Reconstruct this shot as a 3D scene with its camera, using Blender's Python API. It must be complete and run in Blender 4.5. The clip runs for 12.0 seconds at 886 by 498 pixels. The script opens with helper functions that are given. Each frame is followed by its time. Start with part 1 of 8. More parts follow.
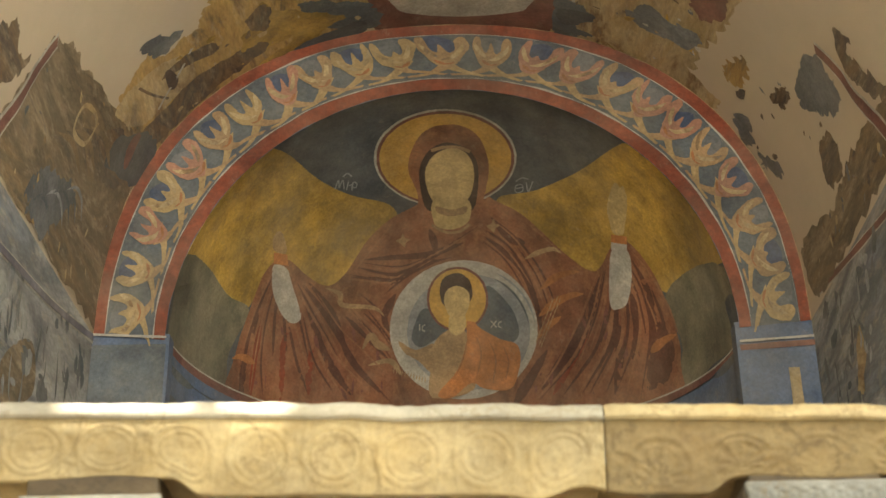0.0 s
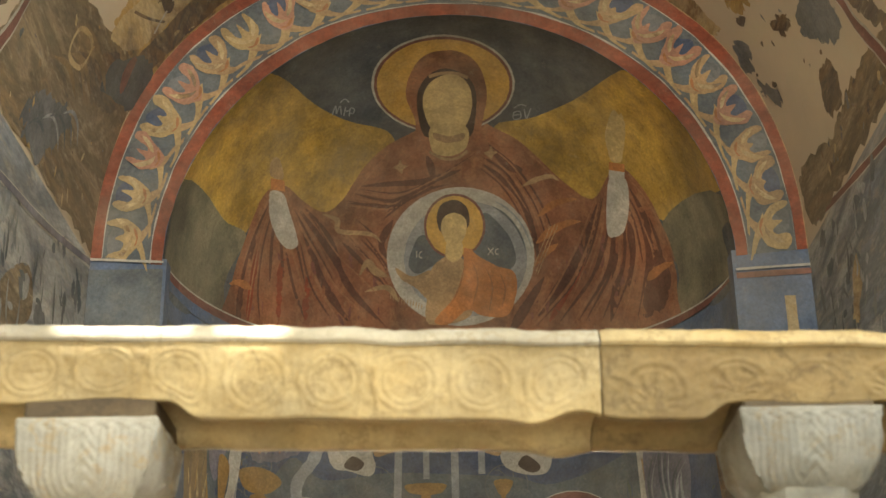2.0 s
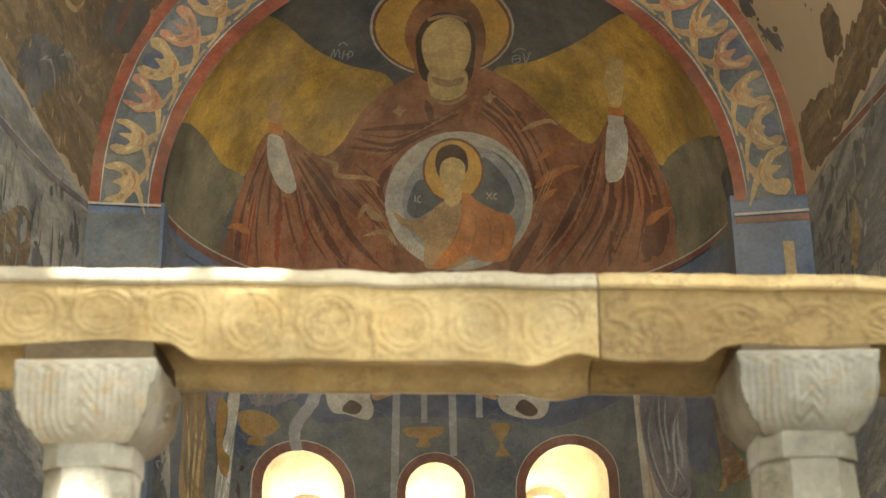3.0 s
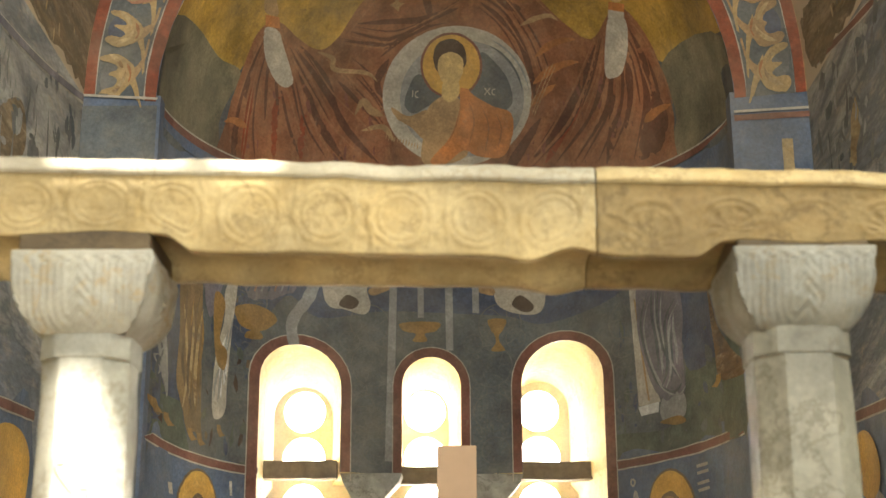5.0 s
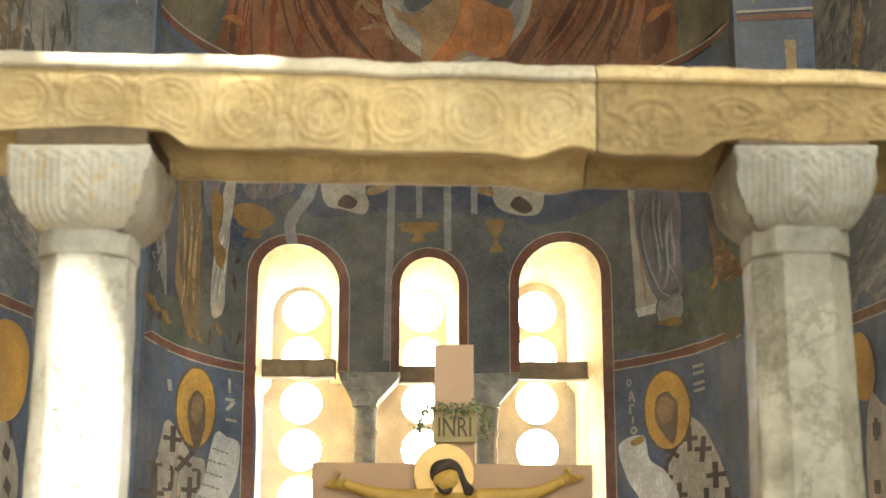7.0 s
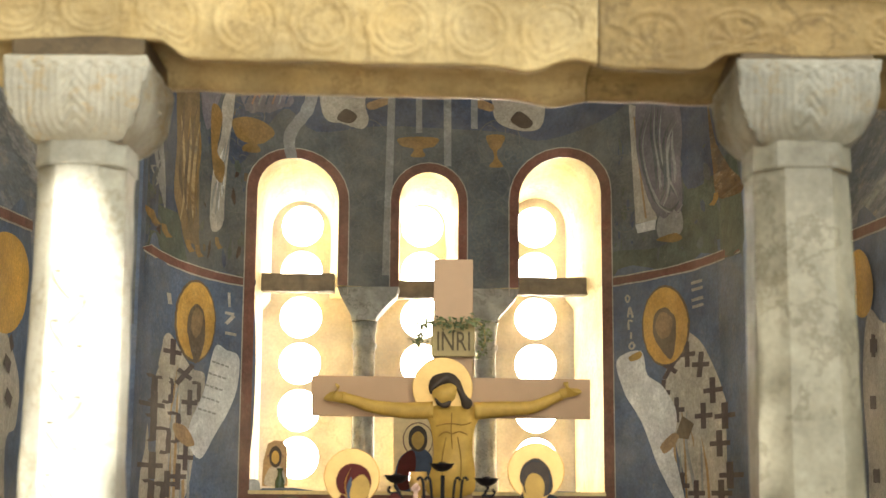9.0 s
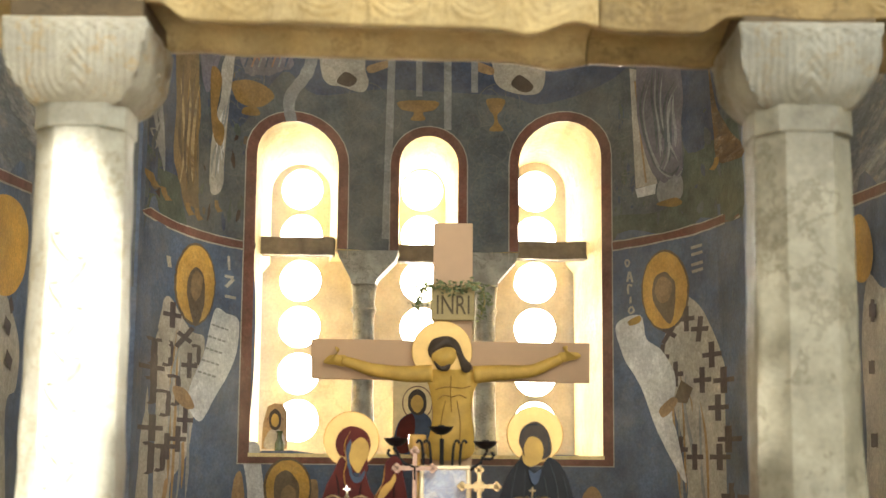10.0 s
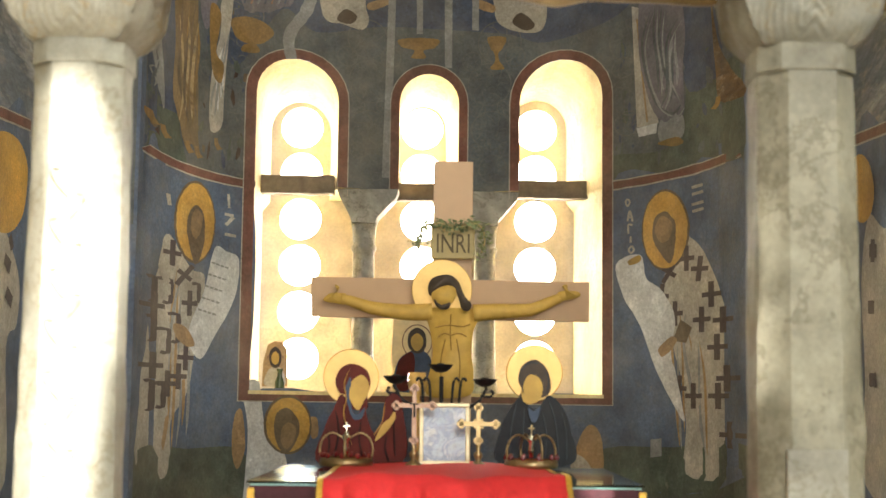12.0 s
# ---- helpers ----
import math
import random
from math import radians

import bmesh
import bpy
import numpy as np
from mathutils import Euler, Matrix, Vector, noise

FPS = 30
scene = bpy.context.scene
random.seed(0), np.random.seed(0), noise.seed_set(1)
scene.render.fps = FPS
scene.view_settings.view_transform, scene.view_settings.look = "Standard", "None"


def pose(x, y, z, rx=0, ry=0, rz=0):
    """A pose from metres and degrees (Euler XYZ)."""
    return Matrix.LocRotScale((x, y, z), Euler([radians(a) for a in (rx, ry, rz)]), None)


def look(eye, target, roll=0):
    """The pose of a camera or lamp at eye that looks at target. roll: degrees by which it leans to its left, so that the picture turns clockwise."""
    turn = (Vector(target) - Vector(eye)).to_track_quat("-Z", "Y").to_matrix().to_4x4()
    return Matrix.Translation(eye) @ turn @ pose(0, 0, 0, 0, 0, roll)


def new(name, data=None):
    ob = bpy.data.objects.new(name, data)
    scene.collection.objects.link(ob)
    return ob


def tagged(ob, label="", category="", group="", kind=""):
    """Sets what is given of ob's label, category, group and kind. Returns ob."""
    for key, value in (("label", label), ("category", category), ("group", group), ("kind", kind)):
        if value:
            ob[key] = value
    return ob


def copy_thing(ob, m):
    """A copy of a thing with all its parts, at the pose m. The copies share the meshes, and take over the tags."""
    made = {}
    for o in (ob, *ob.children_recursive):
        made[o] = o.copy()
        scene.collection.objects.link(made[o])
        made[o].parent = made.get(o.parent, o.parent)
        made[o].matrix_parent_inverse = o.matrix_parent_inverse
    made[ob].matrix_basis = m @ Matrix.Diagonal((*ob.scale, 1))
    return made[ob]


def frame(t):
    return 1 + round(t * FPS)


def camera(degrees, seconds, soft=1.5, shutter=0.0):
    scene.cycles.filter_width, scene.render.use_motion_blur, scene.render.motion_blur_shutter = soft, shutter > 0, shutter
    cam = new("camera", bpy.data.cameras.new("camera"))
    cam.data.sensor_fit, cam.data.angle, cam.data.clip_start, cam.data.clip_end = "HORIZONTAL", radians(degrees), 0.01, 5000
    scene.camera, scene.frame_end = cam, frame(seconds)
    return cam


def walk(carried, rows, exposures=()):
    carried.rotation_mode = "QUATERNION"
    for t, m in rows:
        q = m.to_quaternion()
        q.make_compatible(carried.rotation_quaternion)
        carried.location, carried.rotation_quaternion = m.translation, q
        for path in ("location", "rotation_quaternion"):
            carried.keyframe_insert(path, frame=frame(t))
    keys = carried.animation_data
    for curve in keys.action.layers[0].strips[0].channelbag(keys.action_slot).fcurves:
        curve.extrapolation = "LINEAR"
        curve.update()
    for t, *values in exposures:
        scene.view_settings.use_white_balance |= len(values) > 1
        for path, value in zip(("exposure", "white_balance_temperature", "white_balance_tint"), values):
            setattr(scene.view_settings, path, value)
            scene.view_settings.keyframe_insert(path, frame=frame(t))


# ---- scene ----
from mathutils import geometry
# The camera stands in the nave and tilts down: seconds, forward, up, pitch, roll, yaw.
EYE = 1.2
cam = camera(34.0, 12.0, soft=1.5)
cam.data.dof.use_dof = True
cam.data.dof.focus_distance = 6.2
cam.data.dof.aperture_fstop = 5.0
ROWS = [
    (0, 0.0000, -0.0000, 26.06, -1.10, 0.31),
    (0.5, 0.0014, -0.0006, 25.54, -1.01, 0.29),
    (1, 0.0032, -0.0013, 24.89, -0.94, 0.28),
    (1.5, 0.0053, -0.0022, 24.13, -0.92, 0.26),
    (2, 0.0078, -0.0032, 23.21, -0.82, 0.24),
    (2.5, 0.0105, -0.0043, 22.23, -0.77, 0.23),
    (3, 0.0137, -0.0056, 21.05, -0.65, 0.20),
    (5, 0.0247, -0.0101, 16.99, -0.30, 0.12),
    (5.5, 0.0277, -0.0113, 15.93, -0.18, 0.10),
    (6, 0.0305, -0.0125, 14.88, -0.11, 0.09),
    (6.5, 0.0329, -0.0135, 14.01, -0.04, 0.08),
    (7, 0.0353, -0.0145, 13.11, 0.07, 0.07),
    (9, 0.0444, -0.0182, 9.80, 0.35, 0.04),
    (9.5, 0.0464, -0.0190, 9.07, 0.42, 0.03),
    (10, 0.0482, -0.0198, 8.39, 0.51, 0.02),
    (10.5, 0.0503, -0.0206, 7.64, 0.56, 0.01),
    (11, 0.0522, -0.0214, 6.94, 0.62, 0.01),
    (11.5, 0.0535, -0.0219, 6.45, 0.65, 0.01),
    (12, 0.0547, -0.0224, 6.00, 0.70, -0.00),
]
walk(cam, [(t, pose(0, y, EYE + z, 90 + p, 0, w) @ pose(0, 0, 0, 0, 0, r)) for t, y, z, p, r, w in ROWS])

# ---- light ----
SUN_UP, SUN_SIDE = 36.0, -20.0
world = bpy.data.worlds.new("sky")
scene.world = world
world.use_nodes = True
wn = world.node_tree
sky = wn.nodes.new("ShaderNodeTexSky")
sky.sky_type, sky.sun_disc = "NISHITA", False
sky.sun_elevation, sky.sun_rotation = radians(SUN_UP), radians(180 + SUN_SIDE)
wn.links.new(sky.outputs[0], wn.nodes["Background"].inputs[0])
wn.nodes["Background"].inputs[1].default_value = 0.08
sun = new("sun", bpy.data.lights.new("sun", "SUN"))
sun.data.energy, sun.data.angle, sun.data.color = 5.0, radians(0.35), (1.0, 0.95, 0.86)
SUN_WAY = Vector((math.sin(radians(SUN_SIDE)) * math.cos(radians(SUN_UP)), math.cos(radians(SUN_SIDE)) * math.cos(radians(SUN_UP)), -math.sin(radians(SUN_UP))))
sun.matrix_world = look((0, -6, 9), Vector((0, -6, 9)) + SUN_WAY)


def window_light(name, at, to, w, h, watts, colour):
    lamp = new(name, bpy.data.lights.new(name, "AREA"))
    lamp.data.shape, lamp.data.size, lamp.data.size_y = "RECTANGLE", w, h
    lamp.data.energy, lamp.data.color = watts, colour
    lamp.matrix_world = look(at, to)
    return lamp


# Nave windows are unseen and assumed; their lamps stand in for daylight.
window_light("west_window_light", (0.75, -3.97, 4.2), (0, 6, 3.2), 1.5, 1.6, 54, (0.95, 1.0, 0.96))
# No door is known: lamp and opening added to brighten the conch from below.
window_light("conch_fill_light", (0.3, -3.97, 0.85), (0, 6, 3.0), 1.3, 2.1, 27, (0.96, 0.99, 0.94))
window_light("north_window_light", (-3.25, 0.3, 4.4), (0, 4.5, 2.6), 1.0, 1.8, 8, (0.98, 1.0, 0.96))
window_light("south_window_light", (3.25, 0.3, 4.4), (0, 4.5, 2.6), 1.0, 1.8, 36, (0.97, 1.0, 0.95))
window_light("apse_sky_light", (-0.1, 8.35, 2.3), (-0.1, 5.0, 1.8), 2.4, 2.2, 132, (1.0, 0.92, 0.77))
scene.view_settings.exposure = 2.35

# ---- materials ----
def srgb(r, g, b):
    return tuple((c / 12.92 if c <= 0.04045 else ((c + 0.055) / 1.055) ** 2.4) for c in (r / 255, g / 255, b / 255)) + (1.0,)


def shade(c, k):
    return tuple(min(1.0, max(0.0, v * k)) for v in c[:3]) + (1.0,)


def node_tree(name):
    m = bpy.data.materials.new(name)
    m.use_nodes = True
    nt = m.node_tree
    return m, nt, nt.nodes["Principled BSDF"]


def add(nt, kind, **values):
    n = nt.nodes.new(kind)
    for k, v in values.items():
        n.inputs[k].default_value = v
    return n


def noise_node(nt, coord, scale, detail=6, rough=0.6, squash=None):
    if squash:
        mp = nt.nodes.new("ShaderNodeMapping")
        mp.inputs["Scale"].default_value = squash
        nt.links.new(coord, mp.inputs["Vector"])
        coord = mp.outputs[0]
    n = add(nt, "ShaderNodeTexNoise", Scale=scale, Detail=detail, Roughness=rough)
    nt.links.new(coord, n.inputs["Vector"])
    return n.outputs["Fac"]


def ramp(nt, fac, lo, hi, a=(0, 0, 0, 1), b=(1, 1, 1, 1)):
    r = nt.nodes.new("ShaderNodeValToRGB")
    r.color_ramp.elements[0].position, r.color_ramp.elements[0].color = lo, a
    r.color_ramp.elements[1].position, r.color_ramp.elements[1].color = hi, b
    nt.links.new(fac, r.inputs[0])
    return r.outputs[0]


def blend(nt, fac, a, b, kind="MIX"):
    m = nt.nodes.new("ShaderNodeMix")
    m.data_type, m.blend_type = "RGBA", kind
    for sock, v in ((m.inputs[0], fac), (m.inputs[6], a), (m.inputs[7], b)):
        if hasattr(v, "links"):
            nt.links.new(v, sock)
        else:
            sock.default_value = v
    return m.outputs[2]


def bump(nt, bsdf, height, strength, distance):
    b = add(nt, "ShaderNodeBump", Strength=strength, Distance=distance)
    nt.links.new(height, b.inputs["Height"])
    nt.links.new(b.outputs[0], bsdf.inputs["Normal"])


PLASTER = srgb(196, 178, 148)


def aged(nt, co, c):
    """Dust, salt bloom and soot that lie in clouds over the whole painted wall, whatever is painted below."""
    bloom = noise_node(nt, co, 1.7, 9, 0.68)
    c = blend(nt, ramp(nt, bloom, 0.40, 0.72, (0.0, 0.0, 0.0, 1), (0.38, 0.38, 0.38, 1)), c, srgb(158, 146, 122))
    soot = noise_node(nt, co, 2.6, 8, 0.66)
    c = blend(nt, 1.0, c, ramp(nt, soot, 0.36, 0.62, (0.74, 0.74, 0.75, 1), (1.1, 1.1, 1.09, 1)), "MULTIPLY")
    scratch = noise_node(nt, co, 11.0, 10, 0.82, (1.0, 1.0, 0.6))
    return blend(nt, ramp(nt, scratch, 0.58, 0.68, (0, 0, 0, 1), (0.24, 0.24, 0.24, 1)), c, srgb(178, 164, 138))



def fresco(name, colour, vary=0.45, wear=0.35, streak=(1, 1, 1), tone=None):
    """Old wall painting: pigment in two clouds of tone, rubbed to pale plaster in specks, fine scratches."""
    m, nt, bsdf = node_tree(name)
    co = nt.nodes.new("ShaderNodeTexCoord").outputs["Object"]
    other = tone or shade(colour, 1.55)
    big = noise_node(nt, co, 3.3, 6, 0.65, streak)
    c = blend(nt, ramp(nt, big, 0.38, 0.66), shade(colour, 1.0 - vary * 0.75), shade(colour, 1.0 + vary * 0.55))
    mid = noise_node(nt, co, 13.0, 8, 0.7, streak)
    c = blend(nt, ramp(nt, mid, 0.50, 0.74, (0, 0, 0, 1), (0.75, 0.75, 0.75, 1)), c, other)
    fine = noise_node(nt, co, 70.0, 5, 0.7)
    c = blend(nt, 0.55, c, blend(nt, 1.0, c, ramp(nt, fine, 0.3, 0.72, (0.55, 0.55, 0.55, 1), (1.45, 1.45, 1.45, 1)), "MULTIPLY"))
    rub = noise_node(nt, co, 27.0, 10, 0.78)
    c = blend(nt, ramp(nt, rub, 0.64 - 0.06 * wear, 0.80, (0, 0, 0, 1), (wear, wear, wear, 1)), c, PLASTER)
    c = aged(nt, co, c)
    nt.links.new(c, bsdf.inputs["Base Color"])
    bsdf.inputs["Roughness"].default_value = 0.82
    bump(nt, bsdf, noise_node(nt, co, 40.0, 8, 0.7), 0.25, 0.004)
    return m


def stone(name, colour, tone, dirt, scale=9.0, rough=0.75, relief=0.5):
    """Worn stone: two tones, dark dirt in patches, pitted fine relief."""
    m, nt, bsdf = node_tree(name)
    co = nt.nodes.new("ShaderNodeTexCoord").outputs["Object"]
    c = blend(nt, ramp(nt, noise_node(nt, co, scale, 8, 0.62), 0.36, 0.66), colour, tone)
    c = blend(nt, ramp(nt, noise_node(nt, co, scale * 2.7, 9, 0.72), 0.55, 0.76, (0, 0, 0, 1), (0.7, 0.7, 0.7, 1)), c, dirt)
    cloud = noise_node(nt, co, scale * 0.55, 7, 0.6)
    c = blend(nt, 1.0, c, ramp(nt, cloud, 0.34, 0.66, (0.72, 0.72, 0.73, 1), (1.14, 1.14, 1.12, 1)), "MULTIPLY")
    vein = nt.nodes.new("ShaderNodeValToRGB")
    e = vein.color_ramp.elements
    e[0].position, e[0].color, e[1].position, e[1].color = 0.485, (0, 0, 0, 1), 0.515, (0, 0, 0, 1)
    mid = e.new(0.5)
    mid.color = (0.55, 0.55, 0.55, 1)
    nt.links.new(noise_node(nt, co, scale * 0.4, 9, 0.66), vein.inputs[0])
    c = blend(nt, vein.outputs[0], c, dirt)
    c = blend(nt, 0.3, c, blend(nt, 1.0, c, ramp(nt, noise_node(nt, co, scale * 14, 5, 0.7), 0.3, 0.7, (0.6, 0.6, 0.6, 1), (1.35, 1.35, 1.35, 1)), "MULTIPLY"))
    nt.links.new(c, bsdf.inputs["Base Color"])
    bsdf.inputs["Roughness"].default_value = rough
    bump(nt, bsdf, noise_node(nt, co, scale * 6, 10, 0.72), relief, 0.006)
    return m


def plain(name, colour, rough=0.5, metal=0.0, vary=0.25, scale=30.0, coat=0.0, relief=0.12):
    m, nt, bsdf = node_tree(name)
    co = nt.nodes.new("ShaderNodeTexCoord").outputs["Object"]
    n = noise_node(nt, co, scale, 7, 0.65)
    c = blend(nt, ramp(nt, n, 0.3, 0.7), shade(colour, 1 - vary), shade(colour, 1 + vary))
    nt.links.new(c, bsdf.inputs["Base Color"])
    bsdf.inputs["Roughness"].default_value, bsdf.inputs["Metallic"].default_value = rough, metal
    bsdf.inputs["Coat Weight"].default_value = coat
    bump(nt, bsdf, noise_node(nt, co, scale * 4, 6, 0.7), relief, 0.002)
    return m


def glass(name, colour=(1, 1, 1, 1), rough=0.02):
    m, nt, bsdf = node_tree(name)
    bsdf.inputs["Base Color"].default_value = colour
    bsdf.inputs["Roughness"].default_value = rough
    bsdf.inputs["Transmission Weight"].default_value = 1.0
    bsdf.inputs["IOR"].default_value = 1.45
    return m


M_DARK = fresco("fresco_dark_ground", srgb(84, 86, 86), 0.35, 0.25)
M_BLUE = fresco("fresco_blue_ground", srgb(94, 108, 130), 0.35, 0.3, tone=srgb(110, 112, 118))
M_SLATE = fresco("fresco_slate_ground", srgb(96, 101, 103), 0.45, 0.5, tone=srgb(118, 116, 108))
M_OCHRE = fresco("fresco_ochre", srgb(186, 148, 66), 0.6, 0.3, (1, 1, 0.55), srgb(122, 100, 62))
M_OLIVE = fresco("fresco_olive", srgb(126, 118, 94), 0.55, 0.35, (1, 1, 0.5), srgb(88, 84, 70))
M_GREEN = fresco("fresco_green", srgb(88, 96, 84), 0.4, 0.35)
M_MAROON = fresco("fresco_maroon", srgb(144, 95, 66), 0.5, 0.25, (1, 1, 0.5), srgb(172, 124, 82))
M_RED = fresco("fresco_red", srgb(140, 70, 44), 0.4, 0.25)
M_BORDER = fresco("fresco_border_red", srgb(124, 80, 66), 0.35, 0.3)
M_GOLD = fresco("fresco_gold_halo", srgb(204, 158, 74), 0.3, 0.2, tone=srgb(206, 168, 92))
M_FLESH = fresco("fresco_flesh", srgb(196, 168, 112), 0.3, 0.2)
M_TAN = fresco("fresco_tan", srgb(168, 136, 96), 0.4, 0.3)
M_PINK = fresco("fresco_pink", srgb(172, 124, 98), 0.35, 0.3)
M_WHITE = fresco("fresco_white", srgb(182, 174, 158), 0.25, 0.2)
M_GREY = fresco("fresco_grey", srgb(150, 150, 146), 0.35, 0.3)
M_ORANGE = fresco("fresco_orange", srgb(188, 120, 64), 0.3, 0.2)
M_BROWN = fresco("fresco_brown", srgb(70, 52, 42), 0.4, 0.2)
M_PLASTER = plain("bare_plaster", srgb(194, 176, 148), 0.9, 0, 0.07, 1.6, 0, 0.2)
M_BEAM = stone("golden_limestone", srgb(188, 168, 122), srgb(170, 147, 98), srgb(132, 112, 74), 9.0)
M_MARBLE = stone("grey_white_marble", srgb(164, 161, 147), srgb(138, 135, 121), srgb(118, 106, 80), 8.0, 0.6)
M_MULLION = stone("grey_stone", srgb(176, 172, 160), srgb(146, 142, 130), srgb(90, 84, 72), 14.0)
M_REVEAL = stone("limewash", srgb(238, 220, 168), srgb(230, 206, 148), srgb(206, 178, 118), 6.0, 0.85, 0.25)
M_TIE = plain("weathered_timber", srgb(120, 106, 84), 0.75, 0, 0.3, 20)
M_NAVE = fresco("nave_plaster", srgb(206, 190, 160), 0.2, 0.2)
M_FLOOR = stone("floor_stone", srgb(170, 158, 138), srgb(150, 138, 118), srgb(110, 98, 80), 3.0)
M_GLASS = glass("clear_glass")
M_NAVY = fresco("fresco_deep_blue", srgb(74, 84, 104), 0.4, 0.3)
M_GREYBLUE = fresco("fresco_grey_blue", srgb(116, 116, 114), 0.5, 0.5, tone=srgb(84, 86, 90))
M_VINE = fresco("fresco_vine", srgb(174, 146, 100), 0.35, 0.3)
M_CROSS = fresco("fresco_cross_brown", srgb(86, 74, 72), 0.3, 0.2)
M_SCROLL = fresco("fresco_scroll_line", srgb(104, 105, 102), 0.3, 0.5)
M_CAPITAL = stone("weathered_white_marble", srgb(184, 180, 164), srgb(160, 156, 140), srgb(164, 138, 88), 9.0, 0.65)


def remnant(name, colours, scale=4.0, swirl=1.1):
    """A ruined painting of which only clouds of several pigments are left."""
    m, nt, bsdf = node_tree(name)
    co = nt.nodes.new("ShaderNodeTexCoord").outputs["Object"]
    mp = add(nt, "ShaderNodeMapping", Scale=(1.0, 0.3, 1.0))
    nt.links.new(co, mp.inputs["Vector"])
    co = mp.outputs[0]
    n = add(nt, "ShaderNodeTexNoise", Scale=scale, Detail=7, Roughness=0.62, Distortion=swirl)
    nt.links.new(co, n.inputs["Vector"])
    r = nt.nodes.new("ShaderNodeValToRGB")
    e = r.color_ramp.elements
    while len(e) < len(colours):
        e.new(0.5)
    for k, c in enumerate(colours):
        e[k].position, e[k].color = 0.3 + 0.4 * k / (len(colours) - 1), c
    nt.links.new(n.outputs["Fac"], r.inputs[0])
    c = blend(nt, ramp(nt, noise_node(nt, co, 24, 9, 0.72), 0.52, 0.75, (0, 0, 0, 1), (0.6, 0.6, 0.6, 1)), r.outputs[0], PLASTER)
    c = blend(nt, 0.5, c, blend(nt, 1.0, c, ramp(nt, noise_node(nt, co, 70, 5, 0.7), 0.3, 0.72, (0.5, 0.5, 0.5, 1), (1.5, 1.5, 1.5, 1)), "MULTIPLY"))
    c = aged(nt, co, c)
    nt.links.new(c, bsdf.inputs["Base Color"])
    bsdf.inputs["Roughness"].default_value = 0.85
    bump(nt, bsdf, noise_node(nt, co, 40.0, 8, 0.7), 0.3, 0.005)
    return m


M_REMNANT = remnant("fresco_remnant", [srgb(98, 86, 66), srgb(172, 136, 78), srgb(186, 152, 90), srgb(122, 92, 60), srgb(176, 152, 108)])
M_GREYBROWN = remnant("fresco_grey_brown", [srgb(84, 76, 64), srgb(136, 112, 78), srgb(104, 88, 66), srgb(150, 130, 100), srgb(96, 90, 82)], 3.4)
M_SANDY = remnant("fresco_sandy", [srgb(120, 108, 90), srgb(176, 148, 100), srgb(190, 166, 122), srgb(140, 110, 72), srgb(112, 108, 104)])
M_PICTURE = remnant("faded_picture", [srgb(120, 130, 150), srgb(176, 184, 200), srgb(130, 140, 166), srgb(206, 206, 212), srgb(110, 110, 130)], 22.0)
M_PICTURE.node_tree.nodes["Principled BSDF"].inputs["Roughness"].default_value = 0.15
M_SIDEWALL = remnant("fresco_side_wall", [srgb(98, 104, 112), srgb(134, 138, 142), srgb(108, 111, 114), srgb(176, 173, 166), srgb(120, 118, 114)], 2.2)
# South length: browner stone, also darkened for the shade at that end.
M_BEAM_SOUTH = stone("brown_limestone", srgb(150, 129, 84), srgb(124, 102, 62), srgb(92, 74, 44), 6.0)
# Fillets are paler than the beam: light from above put into the stone colour.
M_FILLET = stone("toplit_pale_limestone", srgb(194, 186, 164), srgb(178, 168, 142), srgb(146, 130, 96), 9.0)
M_FILLET_SOUTH = stone("toplit_cream_limestone", srgb(196, 176, 130), srgb(178, 154, 104), srgb(140, 116, 72), 9.0)
# South column: stained marble, darkened further for the shade on that side.
M_STAINED_SHADED = stone("stained_shaded_marble", srgb(150, 146, 129), srgb(106, 102, 86), srgb(84, 75, 53), 6.0, 0.6)
# South capital: darker copy of the north marble, shade put into the colour.
M_CAPITAL_SHADED = stone("shaded_weathered_marble", srgb(150, 147, 134), srgb(127, 124, 111), srgb(122, 105, 72), 9.0, 0.65)
M_SCREEN = stone("tan_plaster_screen", srgb(224, 211, 190), srgb(215, 200, 176), srgb(202, 184, 156), 5.0, 0.85, 0.2)
M_BEARD = fresco("fresco_grey_brown_head", srgb(112, 94, 72), 0.3, 0.2)
M_BROWN_REMNANT = remnant("fresco_brown_remnant", [srgb(78, 62, 50), srgb(122, 96, 66), srgb(90, 78, 66), srgb(132, 110, 78)], 6.0)
M_FACE = fresco("fresco_brown_face", srgb(146, 118, 82), 0.3, 0.2)
M_FOLD = fresco("fresco_fold_maroon", srgb(102, 66, 50), 0.4, 0.2, (1, 1, 0.5))
M_FOLDLIGHT = fresco("fresco_fold_light", srgb(152, 106, 74), 0.4, 0.3, (1, 1, 0.5))
M_BOWL = fresco("fresco_dull_ochre", srgb(148, 116, 66), 0.4, 0.35)
M_MAUVE = fresco("fresco_mauve", srgb(126, 120, 126), 0.45, 0.35, tone=srgb(92, 90, 100))
M_DUN = fresco("fresco_dun", srgb(140, 116, 80), 0.45, 0.4, (1, 1, 0.4), srgb(108, 92, 70))
M_BED = stone("shade_brown_stone", srgb(104, 88, 62), srgb(84, 70, 48), srgb(60, 50, 34), 12.0)
M_RUST = fresco("fresco_rust", srgb(164, 108, 64), 0.4, 0.3)
M_DRAPE = fresco("fresco_pale_drape", srgb(212, 211, 206), 0.25, 0.2)
